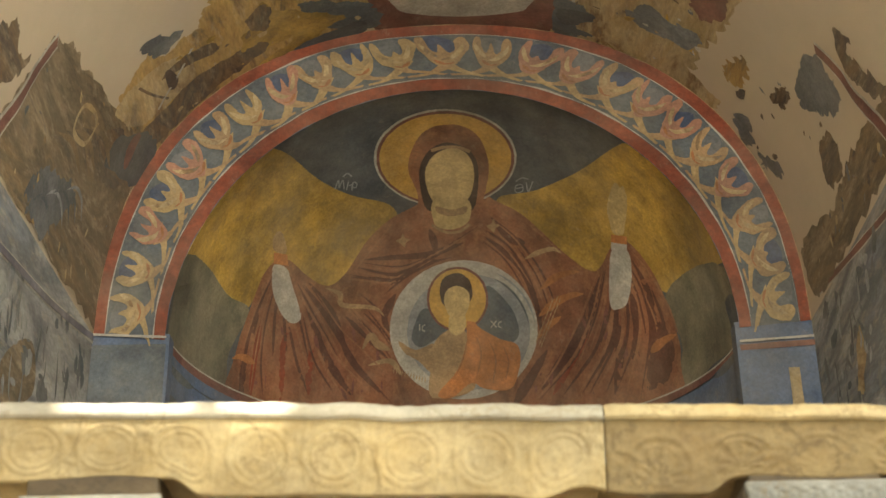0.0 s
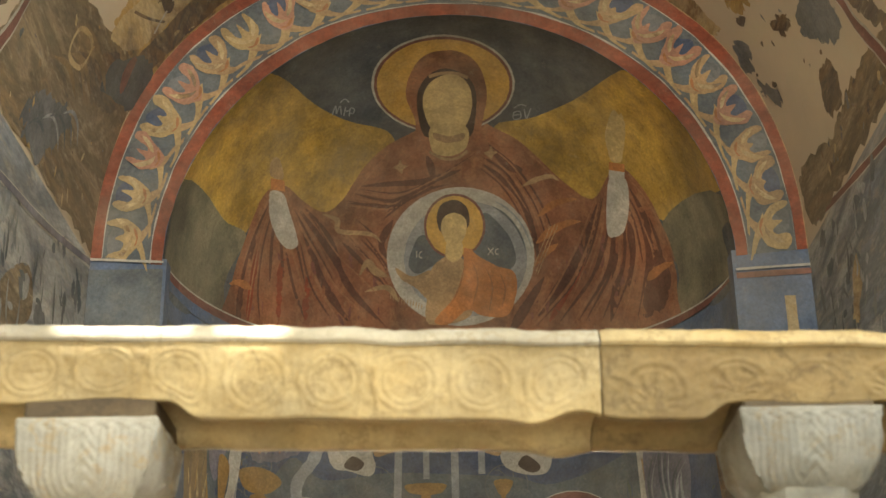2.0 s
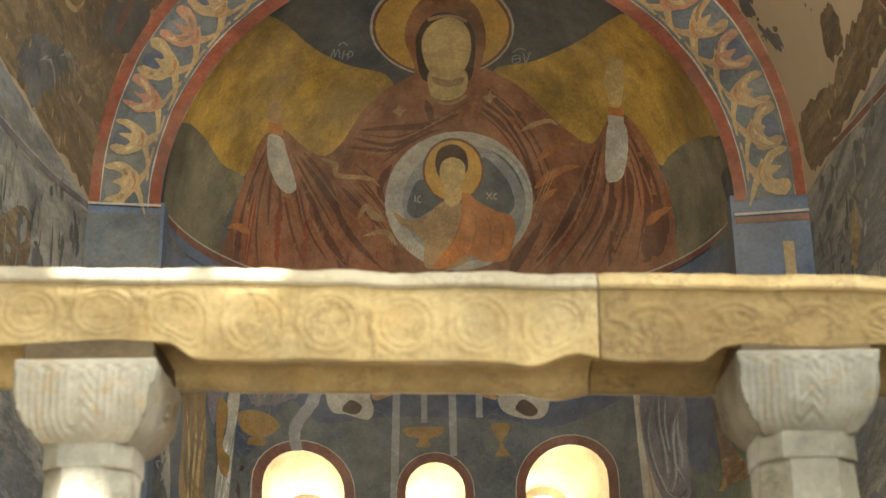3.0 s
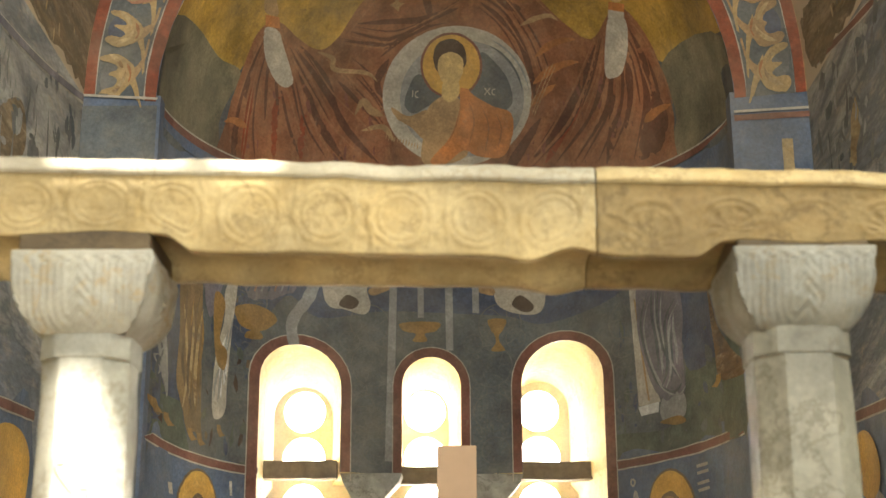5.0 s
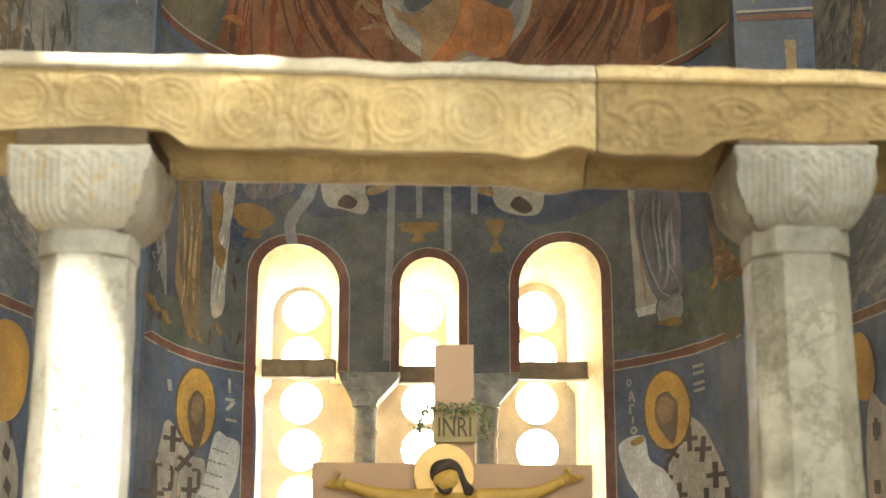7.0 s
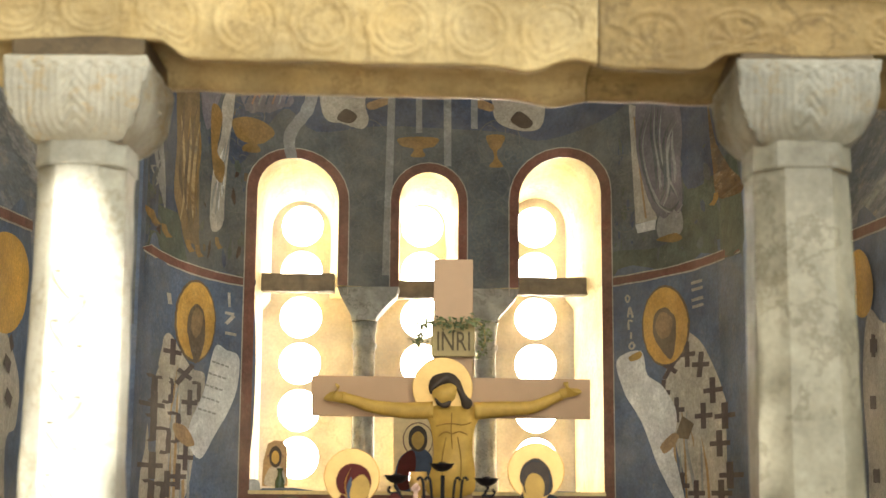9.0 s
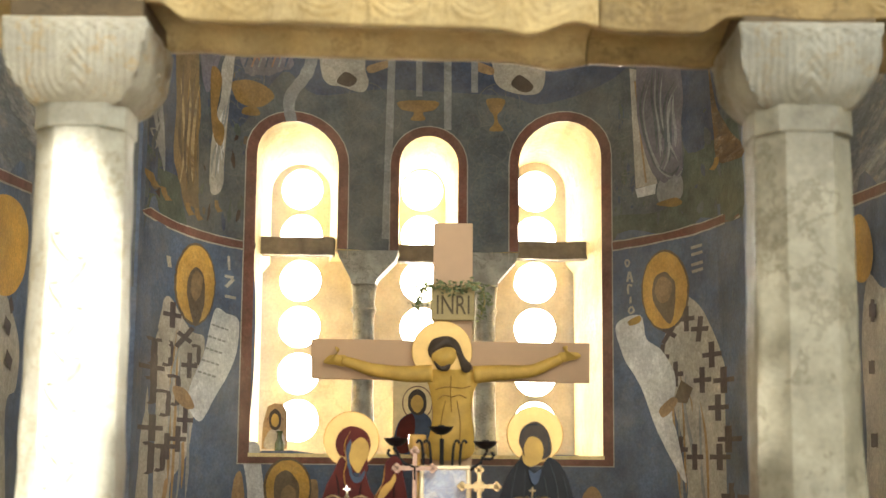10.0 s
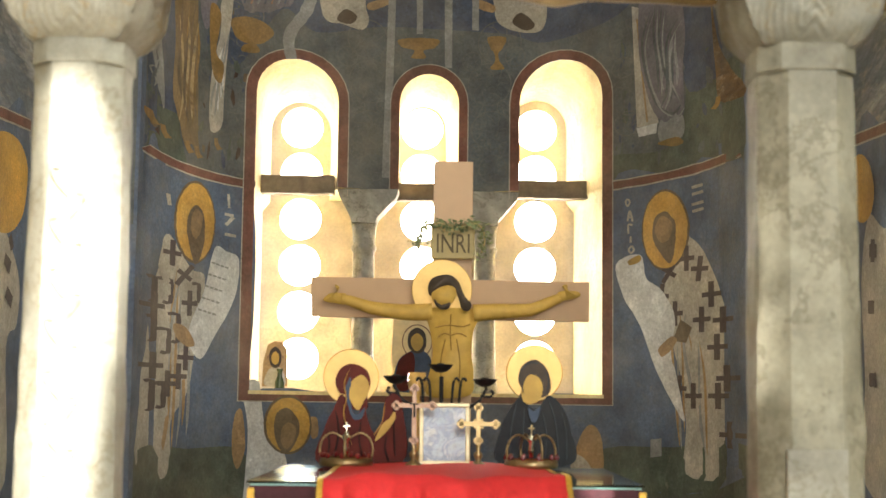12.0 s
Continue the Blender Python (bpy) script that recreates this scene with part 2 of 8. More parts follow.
M_PATCH = stone("pale_mortar", srgb(162, 159, 147), srgb(142, 139, 126), srgb(104, 96, 76), 12.0)
# ---- building helpers ----
def mesh_object(name, bm, material, parent=None, label="", smooth=False):
    me = bpy.data.meshes.new(name)
    bm.normal_update()
    bm.to_mesh(me)
    bm.free()
    for m in material if isinstance(material, (list, tuple)) else (material,):
        me.materials.append(m)
    if smooth:
        me.polygons.foreach_set("use_smooth", [True] * len(me.polygons))
    ob = new(name, me)
    if parent:
        ob.parent = parent
    if label:
        ob["label"] = label
    return ob


def part(name, bm, material, parent, label="", smooth=False):
    return mesh_object(name, bm, material, parent, label, smooth)


def empty(name, at=(0, 0, 0)):
    ob = new(name)
    ob.location = at
    return ob


def grid(bm, rows, close=False):
    """Joins rows of points into quads."""
    vs = [[bm.verts.new(p) for p in row] for row in rows]
    n = len(vs[0])
    for a, b in zip(vs, vs[1:]):
        for i in range(n if close else n - 1):
            j = (i + 1) % n
            bm.faces.new((a[i], a[j], b[j], b[i]))
    return vs


def box(bm, x0, x1, y0, y1, z0, z1, bevel=0.0):
    r = bmesh.ops.create_cube(bm, size=1.0)
    for v in r["verts"]:
        v.co = Vector((x0 + (v.co.x + 0.5) * (x1 - x0), y0 + (v.co.y + 0.5) * (y1 - y0), z0 + (v.co.z + 0.5) * (z1 - z0)))
    if bevel:
        edges = list({e for v in r["verts"] for e in v.link_edges})
        bmesh.ops.bevel(bm, geom=edges, offset=bevel, segments=2, affect="EDGES", profile=0.5)
    return bm


def loft(bm, rings, cap=True):
    vs = grid(bm, rings, close=True)
    if cap:
        bm.faces.new(list(reversed(vs[0])))
        bm.faces.new(vs[-1])
    return bm


def turned(bm, profile, at=(0, 0, 0), n=20, cap=True):
    """A turned body from (radius, height) pairs."""
    return loft(bm, [[(at[0] + r * math.cos(2 * math.pi * i / n), at[1] + r * math.sin(2 * math.pi * i / n), at[2] + z) for i in range(n)] for r, z in profile], cap)


def tube(bm, pts, r, n=8):
    """A round bar along points; r is a number or one for each point."""
    pts = [Vector(p) for p in pts]
    rings = []
    for i, p in enumerate(pts):
        d = (pts[min(i + 1, len(pts) - 1)] - pts[max(i - 1, 0)]).normalized()
        side = d.cross(Vector((0, 0, 1)) if abs(d.z) < 0.9 else Vector((1, 0, 0))).normalized()
        up = side.cross(d)
        k = r[i] if isinstance(r, (list, tuple)) else r
        rings.append([p + (side * math.cos(2 * math.pi * j / n) + up * math.sin(2 * math.pi * j / n)) * k for j in range(n)])
    return loft(bm, rings)


def smooth_line(pts, steps=6, closed=False):
    """A Catmull-Rom curve through 2D or 3D points."""
    pts = [Vector(p) for p in pts]
    n = len(pts)
    out = []
    for i in range(n if closed else n - 1):
        p = [pts[(i + k) % n] if closed else pts[min(max(i + k, 0), n - 1)] for k in (-1, 0, 1, 2)]
        for s in range(steps):
            t = s / steps
            out.append(0.5 * (2 * p[1] + (p[2] - p[0]) * t + (2 * p[0] - 5 * p[1] + 4 * p[2] - p[3]) * t * t + (3 * p[1] - p[0] - 3 * p[2] + p[3]) * t ** 3))
    if not closed:
        out.append(pts[-1])
    return out


def inside(p, poly):
    x, y, hit = p[0], p[1], False
    for (x0, y0), (x1, y1) in zip(poly, poly[1:] + poly[:1]):
        if (y0 > y) != (y1 > y) and x < (x1 - x0) * (y - y0) / (y1 - y0) + x0:
            hit = not hit
    return hit


def filled(outlines, step):
    """Triangles of a flat region: the first outline, less the others as holes, with a grid of points inside."""
    from_loops, edges = [], []
    for loop in outlines:
        k = len(from_loops)
        from_loops += [Vector((p[0], p[1])) for p in loop]
        edges += [(k + i, k + (i + 1) % len(loop)) for i in range(len(loop))]
    loops = [[(p[0], p[1]) for p in loop] for loop in outlines]
    xs, ys = [p[0] for p in loops[0]], [p[1] for p in loops[0]]
    x = min(xs) + step * 0.5
    while x < max(xs):
        y = min(ys) + step * 0.5
        while y < max(ys):
            if inside((x, y), loops[0]) and not any(inside((x, y), h) for h in loops[1:]):
                from_loops.append(Vector((x, y)))
            y += step
        x += step
    verts, _, faces, *_ = geometry.delaunay_2d_cdt(from_loops, edges, [], 0, 1e-5)
    keep = []
    for f in faces:
        c = sum((verts[i] for i in f), Vector((0, 0))) / len(f)
        if inside(c, loops[0]) and not any(inside(c, h) for h in loops[1:]):
            keep.append(f)
    return verts, keep


def laid(bm, outlines, surf, step, lift=0.0):
    """Lays a flat region on a surface surf(u, v, lift)."""
    verts, faces = filled(outlines, step)
    vs = [bm.verts.new(surf(p.x, p.y, lift)) for p in verts]
    for f in faces:
        try:
            bm.faces.new([vs[i] for i in f])
        except ValueError:
            pass
    return bm


LAYER = [0]


def layer(lift):
    """Thickness of a coat; each later stroke lies a hair above the one before."""
    LAYER[0] += 1
    return 0.0025 * lift + 0.00004 * (LAYER[0] % 45)


def paint(name, pts, surf, material, parent, lift=1, sharp=False, step=0.06, label="", wob=0.0):
    """A painted shape on a wall, a thin skin of pigment over the layer below."""
    loop = [Vector(p) for p in pts] if sharp else smooth_line(pts, 5, True)
    if wob:
        # broken paint edge: jagged in three sizes
        fine = []
        for p, q in zip(loop, loop[1:] + loop[:1]):
            fine += [p, (p + q) / 2]
        loop = [p + sum((Vector((noise.noise((p.x * f, p.y * f, 1.7)), noise.noise((p.x * f, p.y * f, 8.1)))) * wob * g for f, g in ((14, 1.0), (37, 0.8), (90, 0.6))), Vector((0, 0))) for p in fine]
    elif not sharp:
        loop = [p + Vector((noise.noise((p.x * 45, p.y * 45, 1.7)), noise.noise((p.x * 45, p.y * 45, 8.1)))) * 0.0022 + Vector((noise.noise((p.x * 120, p.y * 120, 4.7)), noise.noise((p.x * 120, p.y * 120, 3.1)))) * 0.001 for p in loop]
    return part(name, laid(bmesh.new(), [loop], surf, step, layer(lift)), material, parent, label)


TAPERED = ("robe_fold", "robe_trim", "scroll_leaf", "petal_light", "petal_shade", "gold_hatch", "drape_line", "figure_line", "weather_streak", "mantle_fold", "medallion_ring")


def stripe(name, pts, width, surf, material, parent, lift=1, label="", steps=6, closed=False):
    """A painted line of some width; width is a number or a pair for its two ends."""
    line = smooth_line(pts, steps, closed)
    bm = bmesh.new()
    rows = []
    n = len(line)
    lift = layer(lift)
    for i, p in enumerate(line):
        a, b = (line[i - 1], line[(i + 1) % n]) if closed else (line[max(i - 1, 0)], line[min(i + 1, n - 1)])
        d = (b - a).normalized()
        w0, w1 = width if isinstance(width, tuple) else (width, width)
        w = (w0 + (w1 - w0) * i / (n - 1)) * 0.5 * (1 + 0.18 * noise.noise((p.x * 25, p.y * 25, 3.3)))
        if name in TAPERED:
            u = i / (n - 1)
            w *= min(1.0, 3.5 * u + 0.12, 3.5 * (1 - u) + 0.12)
        q = Vector((-d.y, d.x)) * w
        rows.append([surf(*(p + q), lift), surf(*(p - q), lift)])
    if closed:
        rows.append(rows[0])
    grid(bm, rows)
    return part(name, bm, material, parent, label)


def scatter(name, region, surf, n, size, mats, parent, lift, seed, along=(1.0, 1.0)):
    """Broken strokes and flakes of old pigment strewn over a region, one mesh for each pigment."""
    rr = random.Random(seed)
    xs, ys = [p[0] for p in region], [p[1] for p in region]
    meshes = [bmesh.new() for _ in mats]
    done = 0
    while done < n:
        x, y = rr.uniform(min(xs), max(xs)), rr.uniform(min(ys), max(ys))
        if not inside((x, y), region):
            continue
        done += 1
        k = rr.randrange(len(mats))
        m = 9
        r = size * rr.choice((0.35, 0.5, 0.7, 1.0))
        turn, slim = rr.uniform(0, math.pi), rr.uniform(0.2, 0.8)
        h = lift * 0.0025 + 0.00003 * (done % 60)
        loop = []
        for j in range(m):
            a = 2 * math.pi * j / m
            q = r * rr.uniform(0.6, 1.15)
            u, v = q * math.cos(a), q * slim * math.sin(a)
            loop.append(meshes[k].verts.new(surf(x + (u * math.cos(turn) - v * math.sin(turn)) * along[0], y + (u * math.sin(turn) + v * math.cos(turn)) * along[1], h)))
        c = meshes[k].verts.new(surf(x, y, h))
        for j in range(m):
            meshes[k].faces.new((c, loop[j], loop[(j + 1) % m]))
    for bm, mt in zip(meshes, mats):
        tagged(part(name, bm, mt, parent), kind="stuff")


def ring(cx, cy, r, n=48, ry=None):
    return [(cx + r * math.cos(2 * math.pi * i / n), cy + (ry or r) * math.sin(2 * math.pi * i / n)) for i in range(n)]


def text_mesh(body, size, extrude, frame_matrix):
    """Lettering as a bmesh, centred, standing in the plane given by the matrix."""
    cu = bpy.data.curves.new("letters", "FONT")
    cu.body, cu.size, cu.extrude, cu.align_x, cu.align_y, cu.resolution_u = body, size, extrude, "CENTER", "CENTER", 3
    ob = bpy.data.objects.new("letters", cu)
    scene.collection.objects.link(ob)
    me = bpy.data.meshes.new_from_object(ob.evaluated_get(bpy.context.evaluated_depsgraph_get()))
    bm = bmesh.new()
    bm.from_mesh(me)
    bm.transform(frame_matrix)
    bpy.data.objects.remove(ob)
    bpy.data.curves.remove(cu)
    bpy.data.meshes.remove(me)
    return bm


# ---- the plan: apse, arch and vault ----
CY, R = 6.1, 1.30             # apse: centre and radius of its wall
ZS, RC = 3.75, 1.32           # conch: height of its centre and radius
HALF, RISE, ZV, EXP = 1.64, 1.665, 3.78, 2.3   # bema vault: half width, rise, springing, fullness
FRONT = 2.95                  # where the bema opens to the nave
SLANT = radians(42)


def on_apse(x, z, lift=0.0):
    r = R - lift
    a = x / R
    a = math.asin(max(-0.9999, min(0.9999, a))) if abs(a) < 1 else math.copysign(math.pi / 2, a)
    return Vector((r * math.sin(a), CY + r * math.cos(a), z))


def on_conch(x, q, lift=0.0):
    """Place on the conch by x and by the height q along a plane leaning back."""
    r = RC - lift
    k = r / RC
    d = math.sqrt(max(RC * RC - x * x - q * q, 0.0)) * k
    x, q = x * k, q * k
    return Vector((x, max(CY + 0.001, CY + d * math.cos(SLANT) - q * math.sin(SLANT)), ZS + d * math.sin(SLANT) + q * math.cos(SLANT)))


def vault_point(a, k=1.0):
    """Section of the vault: a runs 0 to pi from its south to its north springing."""
    c, s = math.cos(a), math.sin(a)
    return Vector((HALF * k * math.copysign(abs(c) ** (2 / EXP), c), 0, ZV + RISE * k * abs(s) ** (2 / EXP)))


def on_vault(a, y, lift=0.0):
    p = vault_point(a, 1 - lift / HALF)
    return Vector((p.x, y, p.z))


def on_face(x, z, lift=0.0):
    return Vector((x, CY - 0.002 - lift, z))


def on_north(y, z, lift=0.0):
    return Vector((-HALF + lift, y, z))


def on_south(y, z, lift=0.0):
    return Vector((HALF - lift, y, z))


# windows of the apse: left, right, springing and drift of the light's back, by x along the wall
WINDOWS = [(-0.925, -0.537, 2.675, -0.04), (-0.232, 0.074, 2.70, -0.04), (0.383, 0.788, 2.70, -0.09)]
SILL, TIE = 1.215, 2.265
DEEP = 0.42


def lights_outline(grow=0.0):
    """Outline of the three-light window: three arches over one wide opening."""
    pts = [(WINDOWS[0][0] - grow, SILL - grow)]
    for i, (l, r, zs, _) in enumerate(WINDOWS):
        c, h = (l + r) / 2, (r - l) / 2 + grow
        if i:
            pts.append((c - h, TIE - 0.02 - grow))
        pts += [(c - h * math.cos(math.pi * k / 14), zs + h * 1.02 * math.sin(math.pi * k / 14)) for k in range(15)]
        if i < 2:
            pts.append((c + h, TIE - 0.02 - grow))
    pts.append((WINDOWS[2][1] + grow, SILL - grow))
    return pts


def dense(loop, step):
    out = []
    for (x0, y0), (x1, y1) in zip(loop, loop[1:] + loop[:1]):
        n = max(1, int(math.hypot(x1 - x0, y1 - y0) / step))
        out += [(x0 + (x1 - x0) * k / n, y0 + (y1 - y0) * k / n) for k in range(n)]
    return out


def back_point(x, z):
    """The window's back edge: narrowed, lowered and drifted as the splayed reveal runs out."""
    c = -0.07
    for l, r, zs, d in WINDOWS:
        if l - 0.02 <= x <= r + 0.02:
            c, drift, zc = (l + r) / 2, d, zs
            k = 0.80 if z > TIE - 0.05 else 1.0
            xx = c + (x - c) * k + drift
            zz = z if z < TIE + 0.1 else z - (z - TIE) * 0.16
            break
    else:
        xx, zz = x - 0.05, z
    return Vector((xx, CY + math.sqrt(R * R - min(x * x, 1.0)) * 0.25 + 0.75 * R + DEEP, zz))


apse = bmesh.new()
hole = dense(lights_outline(), 0.05)
outer = dense([(-R * 0.9999, -0.2), (R * 0.9999, -0.2), (R * 0.9999, 3.665), (-R * 0.9999, 3.665)], 0.07)
# flat layout by angle so that the wall stays even at its ends
to_angle = lambda p: (R * math.asin(max(-1, min(1, p[0] / R))), p[1])
laid(apse, [[to_angle(p) for p in outer], [to_angle(p) for p in hole]], lambda u, z, l: Vector(((R - l) * math.sin(u / R), CY + (R - l) * math.cos(u / R), z)), 0.09)
outer = dense([(-2.7, -0.2), (2.7, -0.2), (2.7, 3.5), (-2.7, 3.5)], 0.2)
laid(apse, [outer, dense([(-1.1, 1.1), (1.0, 1.1), (1.0, 3.05), (-1.1, 3.05)], 0.1)], lambda u, z, l: Vector(((R + 0.55) * math.sin(u / (R + 0.55)), CY + (R + 0.55) * math.cos(u / (R + 0.55)), z)), 0.3)
wall_apse = tagged(mesh_object("wall_apse", apse, M_SLATE, smooth=True), "curved apse wall with worn slate-blue wall paintings", "wall", kind="structure")
bm = bmesh.new()
grid(bm, [[on_apse(x, z, -0.001) for x, z in hole + hole[:1]], [on_apse(x, z, -0.001) * 0.6 + back_point(x, z) * 0.4 for x, z in hole + hole[:1]], [back_point(x, z) for x, z in hole + hole[:1]]])
part("window_reveal", bm, M_REVEAL, wall_apse, "limewashed splayed window reveal")

bm = bmesh.new()
N = 40
rows = []
for i in range(N + 1):
    e = radians(90) * i / N
    rows.append([Vector((RC * math.cos(e) * math.sin(a), CY + RC * math.cos(e) * math.cos(a), ZS + RC * math.sin(e))) for a in [math.pi * (k / 60 - 0.5) for k in range(61)]])
low = [Vector((RC * math.sin(a), CY + RC * math.cos(a), 3.66)) for a in [math.pi * (k / 60 - 0.5) for k in range(61)]]
foot = [Vector(((R - 0.01) * math.sin(a), CY + (R - 0.01) * math.cos(a), 3.66)) for a in [math.pi * (k / 60 - 0.5) for k in range(61)]]
grid(bm, [foot, low] + rows)
bmesh.ops.remove_doubles(bm, verts=bm.verts, dist=1e-5)
conch = tagged(mesh_object("wall_conch", bm, M_DARK, smooth=True), "half dome of the apse with a faded wall painting", "wall", kind="structure")

bm = bmesh.new()
grid(bm, [[Vector((1.58 * math.cos(e) * math.sin(a), CY + 0.004 + 1.58 * math.cos(e) * math.cos(a), ZS + 1.58 * math.sin(e))) for a in [math.pi * (k / 40 - 0.5) for k in range(41)]] for e in [radians(-14 + 104 * i / 24) for i in range(25)]])
part("outer_shell", bm, M_NAVE, conch, "plastered outside of the half dome", True)
# arch face between conch and vault, and the wall below it on both sides
bm = bmesh.new()
inner = [Vector(((RC - 0.012) * math.cos(math.pi * k / 60), ZS + (RC - 0.012) * math.sin(math.pi * k / 60))) for k in range(61)]
outer = [Vector((vault_point(math.pi * k / 60).x, vault_point(math.pi * k / 60).z)) for k in range(61)]
grid(bm, [[on_face(*(a * (1 - t) + b * t)) for a, b in zip(inner, outer)] for t in (0, 0.25, 0.5, 0.75, 1)])
for s in (-1, 1):
    grid(bm, [[Vector((s * (R - 0.012), CY - 0.002 + t, z)) for t in (0, 0.1)] for z in (-0.2, 3.78)])
    grid(bm, [[on_face(s * (R - 0.012 + (HALF - R + 0.012) * t), z) for t in (0, 0.5, 1)] for z in (-0.2, 1, 2, 3, 3.4, 3.78)])
wall_arch = tagged(mesh_object("wall_arch", bm, M_BLUE), "flat arched wall front round the apse", "wall", kind="structure")

bm = bmesh.new()
grid(bm, [[on_vault(math.pi * k / 64, FRONT + (CY - FRONT) * t) for k in range(65)] for t in [j / 24 for j in range(25)]])
grid(bm, [[on_vault(math.pi * k / 64, FRONT + 0.46 + (CY - FRONT - 0.46) * t, -0.42) for k in range(65)] for t in [j / 4 for j in range(5)]])
vault = tagged(mesh_object("ceiling_vault", bm, M_PLASTER, smooth=True), "bare cream plaster barrel vault with painting remnants", "ceiling", kind="structure")
for s, nm in ((-1, "wall_north"), (1, "wall_south")):
    bm = bmesh.new()
    box(bm, min(s * HALF, s * (HALF + 0.45)), max(s * HALF, s * (HALF + 0.45)), FRONT + 0.451, CY + 0.2, -0.2, 3.78)
    box(bm, min(s * HALF, s * (HALF + 0.02)), max(s * HALF, s * (HALF + 0.02)), FRONT, FRONT + 0.45, -0.2, 3.78)
    w = tagged(mesh_object(nm, bm, M_SIDEWALL), "bema side wall with faded blue painting", "wall", kind="structure")
    if s < 0:
        wall_north = w
    else:
        wall_south = w

# nave that closes the place round and behind the camera
NAVE, WEST, TOP, THICK = 3.3, -4.0, 8.0, 0.5
bm = bmesh.new()
box(bm, -4.5, 4.5, -4.6, 8.2, -0.4, -0.2)
floor = tagged(mesh_object("floor", bm, M_FLOOR), "worn stone slab floor of the church", "floor", kind="structure")
bm = bmesh.new()
box(bm, -NAVE - THICK, NAVE + THICK, WEST - THICK, FRONT + 0.45, TOP, TOP + 0.3)
tagged(mesh_object("ceiling_nave", bm, M_NAVE), "plain plaster nave ceiling", "ceiling", kind="structure")


def pierced(name, along, at, thick, span, z0, z1, holes, label):
    """A thick wall with rectangular openings through it, along x or y."""
    bm = bmesh.new()
    us = sorted({span[0], span[1], *[h[0] for h in holes], *[h[1] for h in holes]})
    zs = sorted({z0, z1, *[h[2] for h in holes], *[h[3] for h in holes]})
    for u0, u1 in zip(us, us[1:]):
        for a, b in zip(zs, zs[1:]):
            cu, cz = (u0 + u1) / 2, (a + b) / 2
            if any(h[0] < cu < h[1] and h[2] < cz < h[3] for h in holes):
                continue
            if along == "x":
                box(bm, u0, u1, at, at + thick, a, b)
            else:
                box(bm, at, at + thick, u0, u1, a, b)
    return tagged(mesh_object(name, bm, M_NAVE), label, "wall", kind="structure")


def sun_mask(loop, y):
    """Made-up opening in the west wall that casts the sun patch loop (x, z) at the depth y."""
    k = (y - WEST) / SUN_WAY.y
    return [(x - SUN_WAY.x * k, z - SUN_WAY.z * k) for x, z in loop]


def outside(loop, t):
    """The same opening at the depth t in the wall: cut on the slope of the light."""
    k = t / SUN_WAY.y
    return [(x - SUN_WAY.x * k, z - SUN_WAY.z * k) for x, z in loop]


def rect(x0, x1, z0, z1):
    return [(x0, z0), (x1, z0), (x1, z1), (x0, z1)]


# Made-up openings: sun patch outlines projected back, then a window and a door.
OPENINGS = [
    sun_mask([(-0.738, 1.765), (-0.690, 1.772), (-0.650, 1.748), (-0.560, 1.60), (-0.550, 1.50), (-0.560, 1.34), (-0.605, 1.24), (-0.622, 1.04), (-0.64, 0.4), (-0.81, 0.4), (-0.80, 1.13), (-0.778, 1.26), (-0.744, 1.36), (-0.730, 1.57)], 2.665),
    sun_mask(rect(-0.745, -0.652, 2.142, 2.260), 2.60), sun_mask(rect(-0.636, -0.560, 2.142, 2.260), 2.60),
    sun_mask(rect(-0.542, -0.500, 2.145, 2.250), 2.60), sun_mask(rect(-0.432, -0.318, 2.138, 2.250), 2.60),
    sun_mask(rect(0.528, 0.590, 1.395, 1.560), 2.69), sun_mask(rect(0.528, 0.590, 1.195, 1.355), 2.69),
    rect(0.0, 1.5, 3.4, 5.0), rect(-0.35, 0.95, -0.19, 1.9)]
bm = bmesh.new()
for t in (0, 0.06):
    laid(bm, [dense(rect(-NAVE - THICK, NAVE + THICK, -0.2, TOP), 0.5)] + [outside(loop, t) for loop in OPENINGS], lambda u, v, l: Vector((u, WEST - t, v)), 0.7)
for loop in OPENINGS:
    grid(bm, [[Vector((u, WEST - t, v)) for u, v in outside(loop + loop[:1], t)] for t in (0, 0.06)])
tagged(mesh_object("wall_west_mask", bm, M_NAVE), "unseen plastered west wall, openings made up to shape the light", "wall", kind="structure")
pierced("wall_nave_north", "y", -NAVE - THICK, THICK, (WEST, FRONT + 0.45), -0.2, TOP, [(-0.2, 0.8, 3.5, 5.3)], "plain plastered nave wall")
pierced("wall_nave_south", "y", NAVE, THICK, (WEST, FRONT + 0.45), -0.2, TOP, [(-0.2, 0.8, 3.5, 5.3)], "plain plastered nave wall")
# chancel wall over and beside the templon
bm = bmesh.new()
arch = [vault_point(math.pi * k / 40) for k in range(41)]
frame_out = [(-NAVE, -0.2), (-HALF, -0.2)] + [(p.x, p.z) for p in reversed(arch)] + [(HALF, -0.2), (NAVE, -0.2), (NAVE, TOP), (-NAVE, TOP)]
for y in (FRONT, FRONT + 0.45):
    laid(bm, [dense(frame_out, 0.4)], lambda u, v, l: Vector((u, y, v)), 0.6)
tagged(mesh_object("wall_chancel", bm, M_NAVE), "plastered wall over the opening of the bema", "wall", kind="structure")

